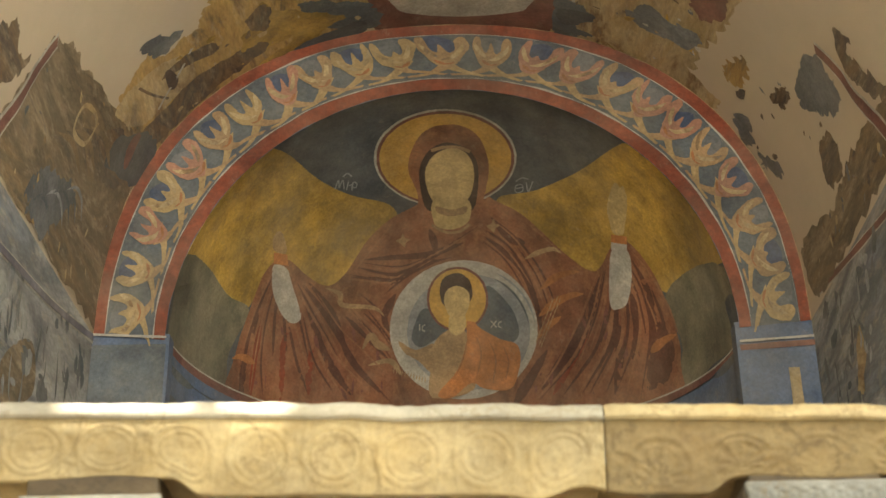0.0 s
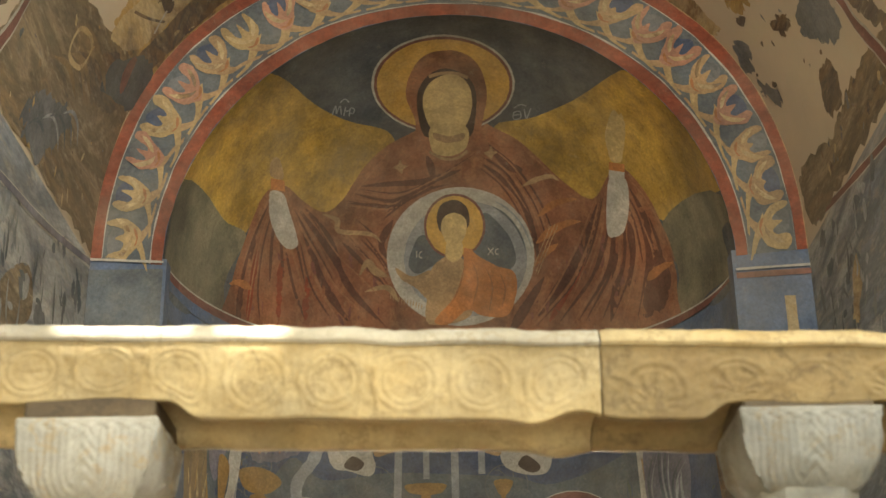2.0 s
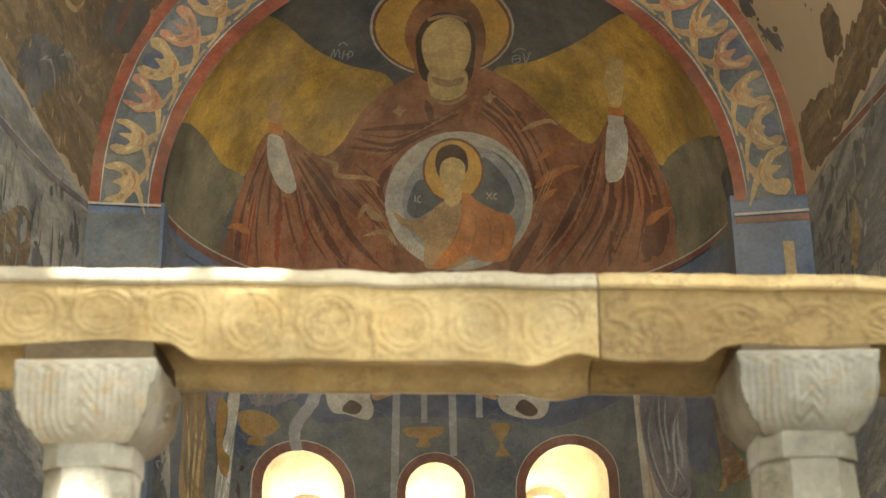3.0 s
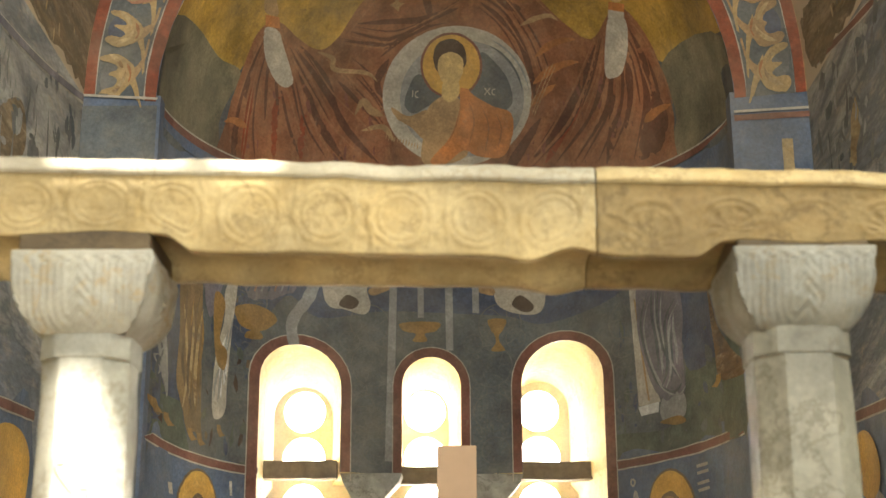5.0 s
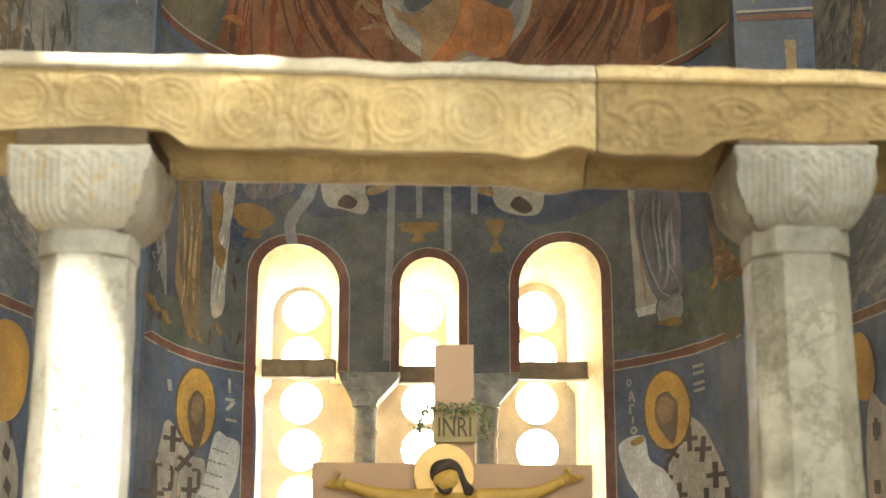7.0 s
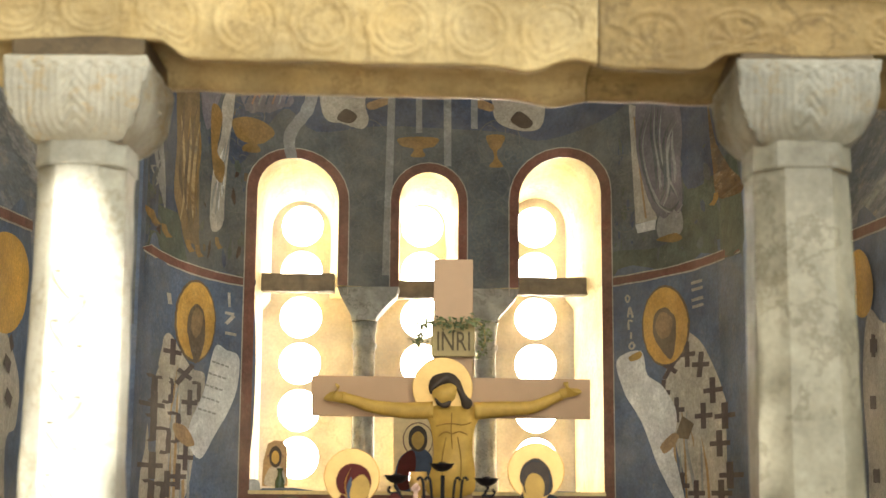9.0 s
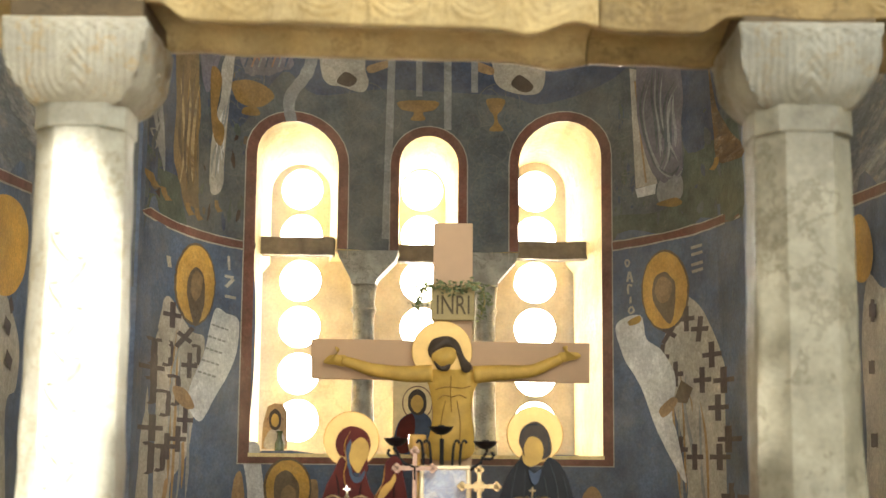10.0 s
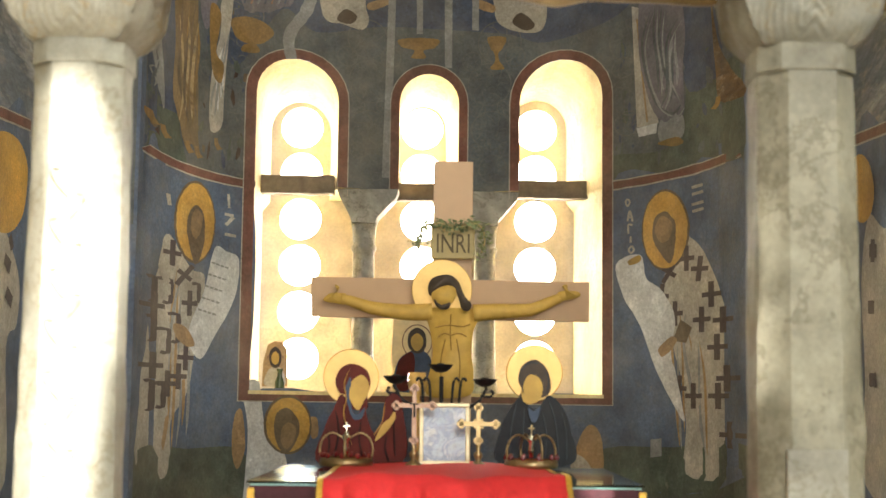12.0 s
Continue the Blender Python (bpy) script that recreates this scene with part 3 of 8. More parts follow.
# back of the window: one wide pierced plaster panel below the ties, arched ones above
def back_panels():
    y = CY + R + DEEP - 0.02
    discs = []
    for i, (l, r, zs, d) in enumerate(WINDOWS):
        c = (l + r) / 2 + d
        discs += [(c, z) for z in (2.645, 2.395, 2.145, 1.895, 1.645, 1.395)]
    bm = bmesh.new()
    outline = dense([(-1.0, SILL - 0.05), (0.85, SILL - 0.05), (0.85, 3.0), (-1.0, 3.0)], 0.08)
    holes = [ring(x, z, 0.112, 36) for x, z in discs]
    laid(bm, [outline] + holes, lambda u, v, l: Vector((u, y, v)), 0.12)
    for h in holes:
        grid(bm, [[Vector((u, y + t, v)) for u, v in h + h[:1]] for t in (0, 0.05)])
    panel = tagged(mesh_object("window_1", bm, M_SCREEN), "pale plaster window screen with round panes", "window", kind="structure")
    for x, z in discs:
        b = bmesh.new()
        turned(b, [(0.111, 0), (0.111, 0.006)], n=32)
        b.transform(pose(x, y + 0.03, z, 90))
        p = part("pane", b, M_GLASS, panel)
        p.visible_shadow = False


back_panels()
# bright hazy daylight beyond the windows
m_sky, nt, bsdf = node_tree("hazy_daylight")
bsdf.inputs["Base Color"].default_value = (0.8, 0.8, 0.8, 1)
bsdf.inputs["Emission Color"].default_value = (1.0, 0.97, 0.9, 1)
bsdf.inputs["Emission Strength"].default_value = 1.6
bm = bmesh.new()
grid(bm, [[Vector((x, 14.0, z)) for x in (-12, 12)] for z in (-4, 14)])
tagged(mesh_object("backdrop", bm, m_sky), "bright hazy daylight outside the apse windows", "sky", kind="structure")
# ---- templon ----
BEAM_Y, BEAM_BACK = 2.60, 2.90


def beam_top(x):
    return 2.152 - 0.024 * x + 0.003 * noise.noise((x * 9, 2.2, 0)) - 0.012 * max(0.0, noise.noise((x * 5, 7.7, 0)) - 0.1)


def beam_foot(x):
    """The lower edge: it lifts over the two capitals and is chipped in places."""
    k = max(0.0, min(1.0, (abs(x + 0.004) - 0.47) / 0.06))
    k = k * k * (3 - 2 * k)
    chip = 0.012 * max(0.0, noise.noise((x * 7, 4.4, 0))) + 0.016 * math.exp(-((x - 0.24) / 0.05) ** 2) - 0.010 * math.exp(-((x - 0.15) / 0.05) ** 2)
    return 1.976 - 0.016 * x + 0.030 * k + chip


def carving(x, t):
    """Depth of the carved front at x, t from 0 (foot) to 1 (top): linked rings with buds, fans past the joint."""
    h = 0.0
    z = (t - 0.5) * 0.155
    if x < 0.275:
        p = 0.1425
        u = (x + 0.512) / p
        c = u - round(u)
        d = math.hypot(c * p, z * 0.92)
        h += 0.0065 * math.exp(-((d - 0.056) / 0.0055) ** 2)
        h += 0.0050 * math.exp(-((d - 0.042) / 0.0045) ** 2)
        h += 0.0035 * math.exp(-(d / 0.022) ** 2) * (0.6 + 0.4 * math.sin(5 * math.atan2(z, c * p + 1e-6)))
        e = (abs(c) - 0.5) * p
        h += 0.0055 * math.exp(-(math.hypot(e, abs(z) - 0.036) / 0.011) ** 2)
        h += 0.004 * math.exp(-((abs(e) - 0.010 - 0.15 * abs(z)) / 0.004) ** 2)
    else:
        p = 0.152
        u = (x - 0.385) / p
        c = u - round(u)
        d = math.hypot(c * p, z + 0.02)
        a = math.atan2(c * p, z + 0.05)
        h += 0.0045 * math.exp(-((d - 0.06) / 0.007) ** 2) + 0.003 * math.exp(-((d - 0.042) / 0.005) ** 2)
        h += 0.0022 * math.sin(a * 13) * math.exp(-((d - 0.03) / 0.03) ** 2)
    h += 0.005 * noise.noise((x * 22, z * 22, 5.0)) + 0.003 * noise.noise((x * 60, z * 60, 1.0))
    worn = 0.35 + 0.9 * max(0.0, min(1.0, 0.5 + noise.noise((x * 6, z * 10, 2.5))))
    return h * 0.55 * worn * min(1.0, 6 * t, 6 * (1 - t) + 0.2)


def beam_block(x0, x1, name, beam, material):
    """One length of the beam: carved front, plain fillet on top, recessed soffit, back and rough edges."""
    bm = bmesh.new()
    nx = int((x1 - x0) / 0.0035)
    xs = [x0 + (x1 - x0) * i / nx for i in range(nx + 1)]
    NT = 44
    rows = []
    for j in range(NT + 1):
        t = j / NT
        row = []
        for x in xs:
            a, b = beam_foot(x), beam_top(x) - 0.036
            row.append(Vector((x, BEAM_Y + 0.030 - 0.022 * t - carving(x, t), a + (b - a) * t)))
        rows.append(row)
    lip = lambda x: 0.003 * noise.noise((x * 14, 0.3, 9.0)) + 0.002 * noise.noise((x * 50, 0.3, 2.0))
    top = [[Vector((x, BEAM_Y - 0.004 + lip(x), beam_top(x) - 0.035)) for x in xs],
           [Vector((x, BEAM_Y - 0.006 + lip(x + 3), beam_top(x) - 0.028)) for x in xs],
           [Vector((x, BEAM_Y + 0.012 + lip(x + 5), beam_top(x) - 0.003 + lip(x))) for x in xs],
           [Vector((x, BEAM_Y + 0.05, beam_top(x) + 0.002)) for x in xs],
           [Vector((x, BEAM_BACK + 0.002, beam_top(x))) for x in xs],
           [Vector((x, BEAM_BACK + 0.002, beam_top(x) - 0.035)) for x in xs]]
    fb = bmesh.new()
    grid(fb, top + top[:1])
    bmesh.ops.remove_doubles(fb, verts=fb.verts, dist=1e-5)
    part("top_fillet", fb, M_FILLET if x0 < 0 else M_FILLET_SOUTH, beam, "rounded top edge, coloured paler as lit from above", True)
    rows.append([Vector((x, BEAM_BACK, beam_top(x) - 0.036)) for x in xs])
    # the back edge hangs lower, as a chipped lip behind the sunk soffit
    low = lambda x: 1.983 - 0.02 * x + 0.006 * noise.noise((x * 9, 3, 6)) - 0.013 * math.exp(-((x - 0.22) / 0.05) ** 2)
    rows.append([Vector((x, BEAM_BACK, low(x) + 0.002)) for x in xs])
    rows.append([Vector((x, BEAM_BACK - 0.03, low(x))) for x in xs])
    rows.append([Vector((x, BEAM_BACK - 0.042, low(x) + 0.020)) for x in xs])
    rows.append([Vector((x, BEAM_BACK - 0.055, 2.022 - 0.02 * x)) for x in xs])
    rows.append([Vector((x, BEAM_Y + 0.085, beam_foot(x) + 0.038)) for x in xs])
    rows.append([Vector((x, BEAM_Y + 0.06, beam_foot(x) + 0.002)) for x in xs])
    rows.append(rows[0])
    vs = grid(bm, rows)
    bmesh.ops.remove_doubles(bm, verts=bm.verts, dist=1e-5)
    bmesh.ops.holes_fill(bm, edges=[e for e in bm.edges if e.is_boundary])
    return part(name, bm, material, beam, smooth=True)


beam = tagged(empty("templon_beam", (0, 0, 0)), "carved golden limestone beam with linked rings, chipped edges", "beam")
beam_block(-1.64, 0.282, "beam_block", beam, M_BEAM)
beam_block(0.285, 1.64, "beam_block", beam, M_BEAM_SOUTH)
bm = bmesh.new()
box(bm, 0.270, 0.298, BEAM_Y + 0.03, BEAM_BACK - 0.02, 2.03, 2.125)
part("mortar_joint", bm, M_MARBLE, beam)


def octagon(w, z, chamfer=0.29, n=1, wear=0.0, seed=0.0):
    """An octagon section, its sides cut into n pieces and slightly worn."""
    a = w / 2
    c = a * (1 - 2 * chamfer)
    pts = [(c, -a), (a, -c), (a, c), (c, a), (-c, a), (-a, c), (-a, -c), (-c, -a)]
    out = []
    for (x0, y0), (x1, y1) in zip(pts, pts[1:] + pts[:1]):
        for k in range(n):
            t = k / n
            x, y = x0 + (x1 - x0) * t, y0 + (y1 - y0) * t
            g = 1 - wear * (0.5 + noise.noise((x * 30 + seed, y * 30, z * 12))) * (2.0 if k == 0 else 0.7)
            out.append(Vector((x * g, y * g, z)))
    return out


def capital(seed):
    """Block capital, square above and narrowing below, with a fan of carved ridges on each side."""
    bm = bmesh.new()
    rows = []
    NZ, NS = 64, 56
    for j in range(NZ + 1):
        t = j / NZ
        z = 2.036 + 0.147 * t
        w = 0.172 + 0.094 * (1 - (1 - t) ** 4)
        a = w / 2
        row = []
        for side in range(4):
            for k in range(NS):
                u = k / NS * 2 - 1
                x = u * a * (1 - 0.03 * (1 - t))
                sq = a * (1 - 0.10 * (1 - t) * abs(u) ** 3)
                # palm leaf: ribs that hang straight and close in a round below, a pointed leaf in the middle
                d = abs(x) if z > 2.082 else math.hypot(x, z - 2.082)
                if abs(x) < 0.02:
                    d = 0.8 * abs(x) + 0.6 * (z - 2.082)
                body = min(1, 6 * t) * (1.0 if t < 0.86 else 0.0)
                ridge = 0.0022 * math.sin(d * 2 * math.pi / 0.0135) * body
                spine = 0.005 * math.exp(-(x / 0.005) ** 2) * body * (0.5 + 0.5 * math.sin(z * 2 * math.pi / 0.028))
                beads = 0.0035 * math.sin(u * 24) if 0.86 <= t < 0.93 else 0.0
                worn = 0.5 + 0.9 * max(0.0, min(1.0, 0.5 + noise.noise((u * 2 + seed, t * 3, side * 5.0))))
                y = -(sq + (ridge + spine + beads) * worn + 0.005 * noise.noise((u * 3 + seed, t * 4, side)))
                cs, sn = (1, 0, -1, 0)[side], (0, 1, 0, -1)[side]
                row.append(Vector((x * cs - y * sn, x * sn + y * cs, z)))
        rows.append(row)
    rows += [[Vector((v.x * k, v.y * k, z)) for v in rows[-1]] for k, z in ((0.985, 2.186),)]
    loft(bm, rows)
    return bm


def column(cx, width, label, stone_mat, cap_mat):
    ob = empty("templon_column", (cx, 2.75, -0.2))
    bm = bmesh.new()
    zs = [0.2 + 1.79 * k / 60 for k in range(61)]
    loft(bm, [octagon(width * (1.19 - 0.20 * (z - 0.2) / 1.72), z, 0.26, 5, 0.02, cx) for z in zs])
    part("shaft", bm, stone_mat, ob, "veined and stained octagonal marble shaft")
    bm = bmesh.new()
    loft(bm, [octagon(width * k, z, 0.2, 5, 0.02, cx + 3) for k, z in ((0.995, 1.990), (1.012, 1.994), (1.012, 2.02), (1.005, 2.042))])
    part("necking", bm, stone_mat, ob)
    # Dark strip: the shade between beam and capital is put into its colour.
    bm = bmesh.new()
    box(bm, -0.124, 0.124, -0.119, 0.126, 2.184, 2.232, 0.006)
    part("bed_block", bm, M_BED, ob, "thin bed block, dark brown for shade under the beam")
    part("capital", capital(cx), cap_mat, ob, "weathered capital with carved fan ridges", True)
    bm = bmesh.new()
    loft(bm, [octagon(w, z, 0.1) for w, z in ((0.34, 0.0), (0.34, 0.12), (0.30, 0.14), (0.27, 0.205))])
    part("base", bm, stone_mat, ob)
    return tagged(ob, label, "column", "templon columns")


column(-0.682, 0.172, "octagonal marble column with carved capital, sunlit front", M_MARBLE, M_CAPITAL)
column(0.672, 0.186, "octagonal stained marble column with carved capital, colour darkened for shade", M_STAINED_SHADED, M_CAPITAL_SHADED)

# pale mended patch on the south column
bm = bmesh.new()
box(bm, -0.058, 0.050, -0.110, -0.095, 1.21, 1.30, 0.002)
part("mended_patch", bm, M_PATCH, bpy.data.objects["templon_column.001"], "pale mortar patch")
# carved creeper on the north column's front
creeper = bpy.data.objects["templon_column"]
bm = bmesh.new()
for k in range(16):
    z0 = 1.05 + 0.046 * k
    s = -1 if k % 2 else 1
    w = 0.5 * 0.172 * (1.19 - 0.20 * (z0 - 0.2) / 1.72)
    tube(bm, smooth_line([(0.0, -w, z0), (0.012 * s, -w - 0.001, z0 + 0.015), (0.026 * s, -w, z0 + 0.034), (0.03 * s, -w, z0 + 0.05), (0.018 * s, -w, z0 + 0.052)], 4), 0.0035, 6)
tube(bm, [(0.004 * math.sin(k * 1.3), -0.5 * 0.172 * (1.19 - 0.20 * (0.85 + 0.046 * k) / 1.72) - 0.001, 1.05 + 0.046 * k) for k in range(17)], 0.0035, 6)
part("creeper_relief", bm, M_MARBLE, creeper)

# ---- the three-light window ----
def window_parts():
    for i, cx in enumerate((-0.405, 0.215)):
        l, r = WINDOWS[i][1], WINDOWS[i + 1][0]
        ob = empty("window_mullion", (0, 0, 0))
        y = CY + math.sqrt(R * R - cx * cx) + 0.09
        bm = bmesh.new()
        rows = []
        for z, a, b in ((2.075, cx - 0.062, cx + 0.062), (2.10, cx - 0.068, cx + 0.068), (2.2, l + 0.012, r - 0.012), (2.245, l - 0.004, r + 0.004)):
            rows.append([Vector((x + 0.004 * noise.noise((x * 20, z * 20, s)), y + s, z)) for x, s in ((a, -0.09), ((a + b) / 2, -0.092), (b, -0.09), (b, 0.09), (a, 0.09))])
        loft(bm, rows)
        part("impost", bm, M_MULLION, ob, "rough stone impost block")
        bm = bmesh.new()
        turned(bm, [(0.068, SILL), (0.068, SILL + 0.05), (0.060, SILL + 0.07), (0.055, 1.6), (0.055, 1.93), (0.064, 1.94), (0.064, 1.96), (0.055, 1.97), (0.058, 2.02), (0.066, 2.078)], (cx, y, 0), 16)
        part("shaft", bm, M_MULLION, ob, smooth=True)
        tagged(ob, "grey stone mullion shaft with a rough impost", "mullion", "window mullions")
    for l, r, zs, d in WINDOWS:
        c = (l + r) / 2
        y = CY + math.sqrt(R * R - c * c) + 0.14
        bm = bmesh.new()
        n = 14
        rows = []
        for k in range(n + 1):
            x = l - 0.02 + (r - l - 0.0) * k / n
            e = 0.004 * noise.noise((x * 16, l, 0))
            rows.append([Vector((x, y + sy, z + e)) for sy, z in ((0, 2.218), (0, 2.308), (0.09, 2.308), (0.09, 2.218))])
        loft(bm, rows)
        tagged(mesh_object("tie_beam", bm, M_TIE), "weathered grey-brown timber tie across a window light", "timber tie", "window ties")


window_parts()
bm = bmesh.new()
edge = dense(lights_outline(), 0.04)
laid(bm, [dense(lights_outline(0.045), 0.04), edge], on_apse, 0.2, 0.011)
part("window_border", bm, M_BORDER, wall_apse, "dull red painted border round the window")
bm = bmesh.new()
for loop in (dense(lights_outline(0.05), 0.04),):
    laid(bm, [loop, dense(lights_outline(0.045), 0.04)], on_apse, 0.2, 0.011)
part("window_border_line", bm, M_WHITE, wall_apse)
# sill ledge
bm = bmesh.new()
rows = []
for k in range(31):
    x = -0.93 + 1.725 * k / 30
    p, q = on_apse(x, SILL, 0.012), back_point(x, SILL)
    rows.append([p + Vector((0, 0, -0.014)), p + Vector((0, 0, 0.004)), Vector((q.x, q.y, SILL + 0.004))])
grid(bm, rows)
part("window_sill", bm, M_REVEAL, wall_apse, "pale stone window sill")
# faint scroll rings painted on the slate ground round the lights
rng = random.Random(5)
for k, (cx, cz, r) in enumerate([(-0.38, 2.80, 0.11), (-0.39, 2.55, 0.10), (0.23, 2.80, 0.11), (0.24, 2.56, 0.1), (0.93, 2.95, 0.11), (-0.40, 3.02, 0.1), (0.28, 3.02, 0.11), (-1.02, 2.85, 0.09), (-1.02, 2.62, 0.08), (0.92, 2.68, 0.1), (-0.98, 3.05, 0.08), (-0.36, 2.36, 0.07), (0.25, 2.36, 0.07), (-0.50, 2.92, 0.05), (-0.28, 2.93, 0.05), (0.14, 2.92, 0.05), (0.36, 2.94, 0.05), (-0.45, 2.67, 0.04), (-0.31, 2.68, 0.04), (0.17, 2.67, 0.04), (0.31, 2.68, 0.04), (-0.44, 2.44, 0.04), (-0.31, 2.46, 0.04), (0.16, 2.45, 0.04), (0.32, 2.46, 0.04), (-1.1, 2.72, 0.05), (0.88, 2.82, 0.05), (0.90, 2.54, 0.06)]):
    stripe("scroll_ring", ring(cx, cz, r, 18), 0.006, on_apse, M_SCROLL, wall_apse, 2, closed=True, steps=2)
    for j in range(7):
        a = 2 * math.pi * j / 7 + k
        p = Vector((cx + 0.4 * r * math.cos(a), cz + 0.4 * r * math.sin(a)))
        q = Vector((cx + 0.9 * r * math.cos(a + 0.7), cz + 0.9 * r * math.sin(a + 0.7)))
        stripe("scroll_leaf", [p, (p + q) / 2 + Vector((rng.uniform(-1, 1), rng.uniform(-1, 1))) * 0.2 * r, q], 0.005, on_apse, M_SCROLL, wall_apse, 2, steps=3)

# ---- painted arch band with a creeper and birds ----
def on_band(s, w, lift=0.0):
    """s: angle round the arch, from the south foot; w: 0 at its inner edge, 1 at its outer edge."""
    a = Vector(((RC - 0.012) * math.cos(s), ZS + (RC - 0.012) * math.sin(s)))
    o = vault_point(s)
    p = a * (1 - w) + Vector((o.x, o.z)) * w
    return on_face(p.x, p.y, lift)


def band_strip(name, w0, w1, material, lift, s0=0.0, s1=math.pi, label=""):
    bm = bmesh.new()
    grid(bm, [[on_band(s0 + (s1 - s0) * k / 120, w, lift * 0.0025) for w in (w0 + 0.015 * noise.noise((k * 0.3, w0 * 9, 0)), w1 + 0.015 * noise.noise((k * 0.3, w1 * 9, 4)))] for k in range(121)])
    return part(name, bm, material, wall_arch, label)


band_strip("painted_band_ground", 0.0, 1.0, M_SLATE, 1, label="slate-blue painted ground of the arch band")
band_strip("painted_border", 0.84, 1.0, M_RED, 2, label="red painted border")
band_strip("painted_border", 0.0, 0.16, M_RED, 2, label="dull red painted border")
band_strip("painted_line", 0.825, 0.838, M_WHITE, 3)
band_strip("painted_line", 0.985, 1.0, M_TAN, 3)
band_strip("painted_line", 0.16, 0.173, M_WHITE, 3)
MOTIFS = 23
span = math.pi / MOTIFS
for k in range(MOTIFS):
    s0 = (k + 0.5) * span
    m = 1 if k < MOTIFS / 2 else -1
    rr = random.Random(k + 40)
    col = (M_PINK, M_VINE, M_TAN)[(k + rr.randrange(2)) % 3]
    lean, big = rr.uniform(-0.5, 0.5), rr.uniform(0.86, 1.1)
    f = lambda u, v, k0=s0, mm=m: (k0 + mm * (u * big + lean * max(0.0, v - 0.4)) * span, v)
    j = lambda: rr.uniform(-0.06, 0.06)
    paint("painted_patch", [f(-0.40, 0.62 + j()), f(-0.12, 0.78), f(0.2, 0.76 + j()), f(0.42, 0.60), f(0.1, 0.50), f(-0.2, 0.46)], on_band, (M_GREYBLUE, M_NAVY)[k % 2], wall_arch, 2, step=0.05)
    stripe("creeper_stem", [f(-0.95, 0.21), f(-0.5, 0.23 + j() * 0.5), f(-0.1, 0.33), f(0.16, 0.46)], (0.028, 0.05), on_band, M_VINE, wall_arch, 3, steps=4)
    stripe("creeper_stem", [f(0.95, 0.22), f(0.45, 0.25 + j() * 0.5), f(0.1, 0.31), f(-0.16, 0.45)], (0.028, 0.045), on_band, M_TAN, wall_arch, 3, steps=4)
    a, b = rr.uniform(0.9, 1.15), rr.uniform(0.8, 1.1)
    flower = paint("painted_flower", [f(-0.47 * a, 0.66 + j()), f(-0.36 * a, 0.79), f(-0.24, 0.74), f(-0.22, 0.60), f(-0.09, 0.55), f(0.02, 0.66 + j()), f(0.11, 0.56), f(0.22, 0.62), f(0.27, 0.78), f(0.42 * b, 0.80 + 0.5 * j()), f(0.50 * b, 0.68), f(0.40, 0.54), f(0.22, 0.40 + j()), f(0.0, 0.33), f(-0.2, 0.38), f(-0.42, 0.52 + j())], on_band, col, wall_arch, 4, step=0.05, label="plain painted flower with two curled petals")
    stripe("petal_light", [f(-0.40, 0.68), f(-0.30, 0.56), f(-0.10, 0.46), f(0.08, 0.44)], (0.012, 0.03), on_band, M_SANDY, flower, 5, steps=4)
    stripe("petal_shade", [f(-0.18, 0.40), f(0.02, 0.37), f(0.22, 0.44)], (0.010, 0.022), on_band, M_RUST, flower, 5, steps=4)
    stripe("petal_light", [f(0.40, 0.70), f(0.30, 0.58), f(0.14, 0.48)], (0.010, 0.022), on_band, M_SANDY, flower, 5, steps=4)
# feet of the band and the blue fields below them
for s, zf in ((-1, 3.73), (1, 3.65)):
    pts = [(s * R, zf), (s * HALF, zf + 0.02)]
    fld = [(s * 1.301, zf), (s * 1.638, zf), (s * 1.638, 1.9), (s * 1.301, 1.9)]
    paint("painted_field", fld, on_face, M_SLATE if s < 0 else M_BLUE, wall_arch, 2, True, label="grey-blue painted field under the arch band")
    if s > 0:
        stripe("painted_border", pts, 0.028, on_face, M_BORDER, wall_arch, 4)
    stripe("painted_line", [(s * R, zf + 0.03), (s * HALF, zf + 0.05)], 0.012, on_face, M_WHITE, wall_arch, 5)
stripe("painted_post", [(1.53, 3.55), (1.53, 3.2)], 0.05, on_face, M_SANDY, wall_arch, 4)
# base line of the conch painting
bm = bmesh.new()
for z0, z1, l in ((3.685, 3.735, 0.016),):
    grid(bm, [[Vector(((RC - l) * math.sin(a), CY + (RC - l) * math.cos(a), z - 0.035 * math.sin(a))) for a in [math.pi * (k / 60 - 0.5) for k in range(61)]] for z in (z0, z1)])
part("painted_border", bm, M_BORDER, conch, "dull red painted base line")
bm = bmesh.new()
for z0, z1, l in ((3.735, 3.744, 0.017), (3.676, 3.685, 0.017)):
    grid(bm, [[Vector(((RC - l) * math.sin(a), CY + (RC - l) * math.cos(a), z - 0.035 * math.sin(a))) for a in [math.pi * (k / 60 - 0.5) for k in range(61)]] for z in (z0, z1)])
part("painted_line", bm, M_WHITE, conch)
# blue field below the base line
bm = bmesh.new()
grid(bm, [[Vector(((RC - 0.022) * math.sin(a), CY + (RC - 0.022) * math.cos(a), z - 0.035 * math.sin(a))) for a in [math.pi * (k / 60 - 0.5) for k in range(61)]] for z in (3.5, 3.69)])
part("painted_field", bm, M_BLUE, conch, "blue painted field below the base line")
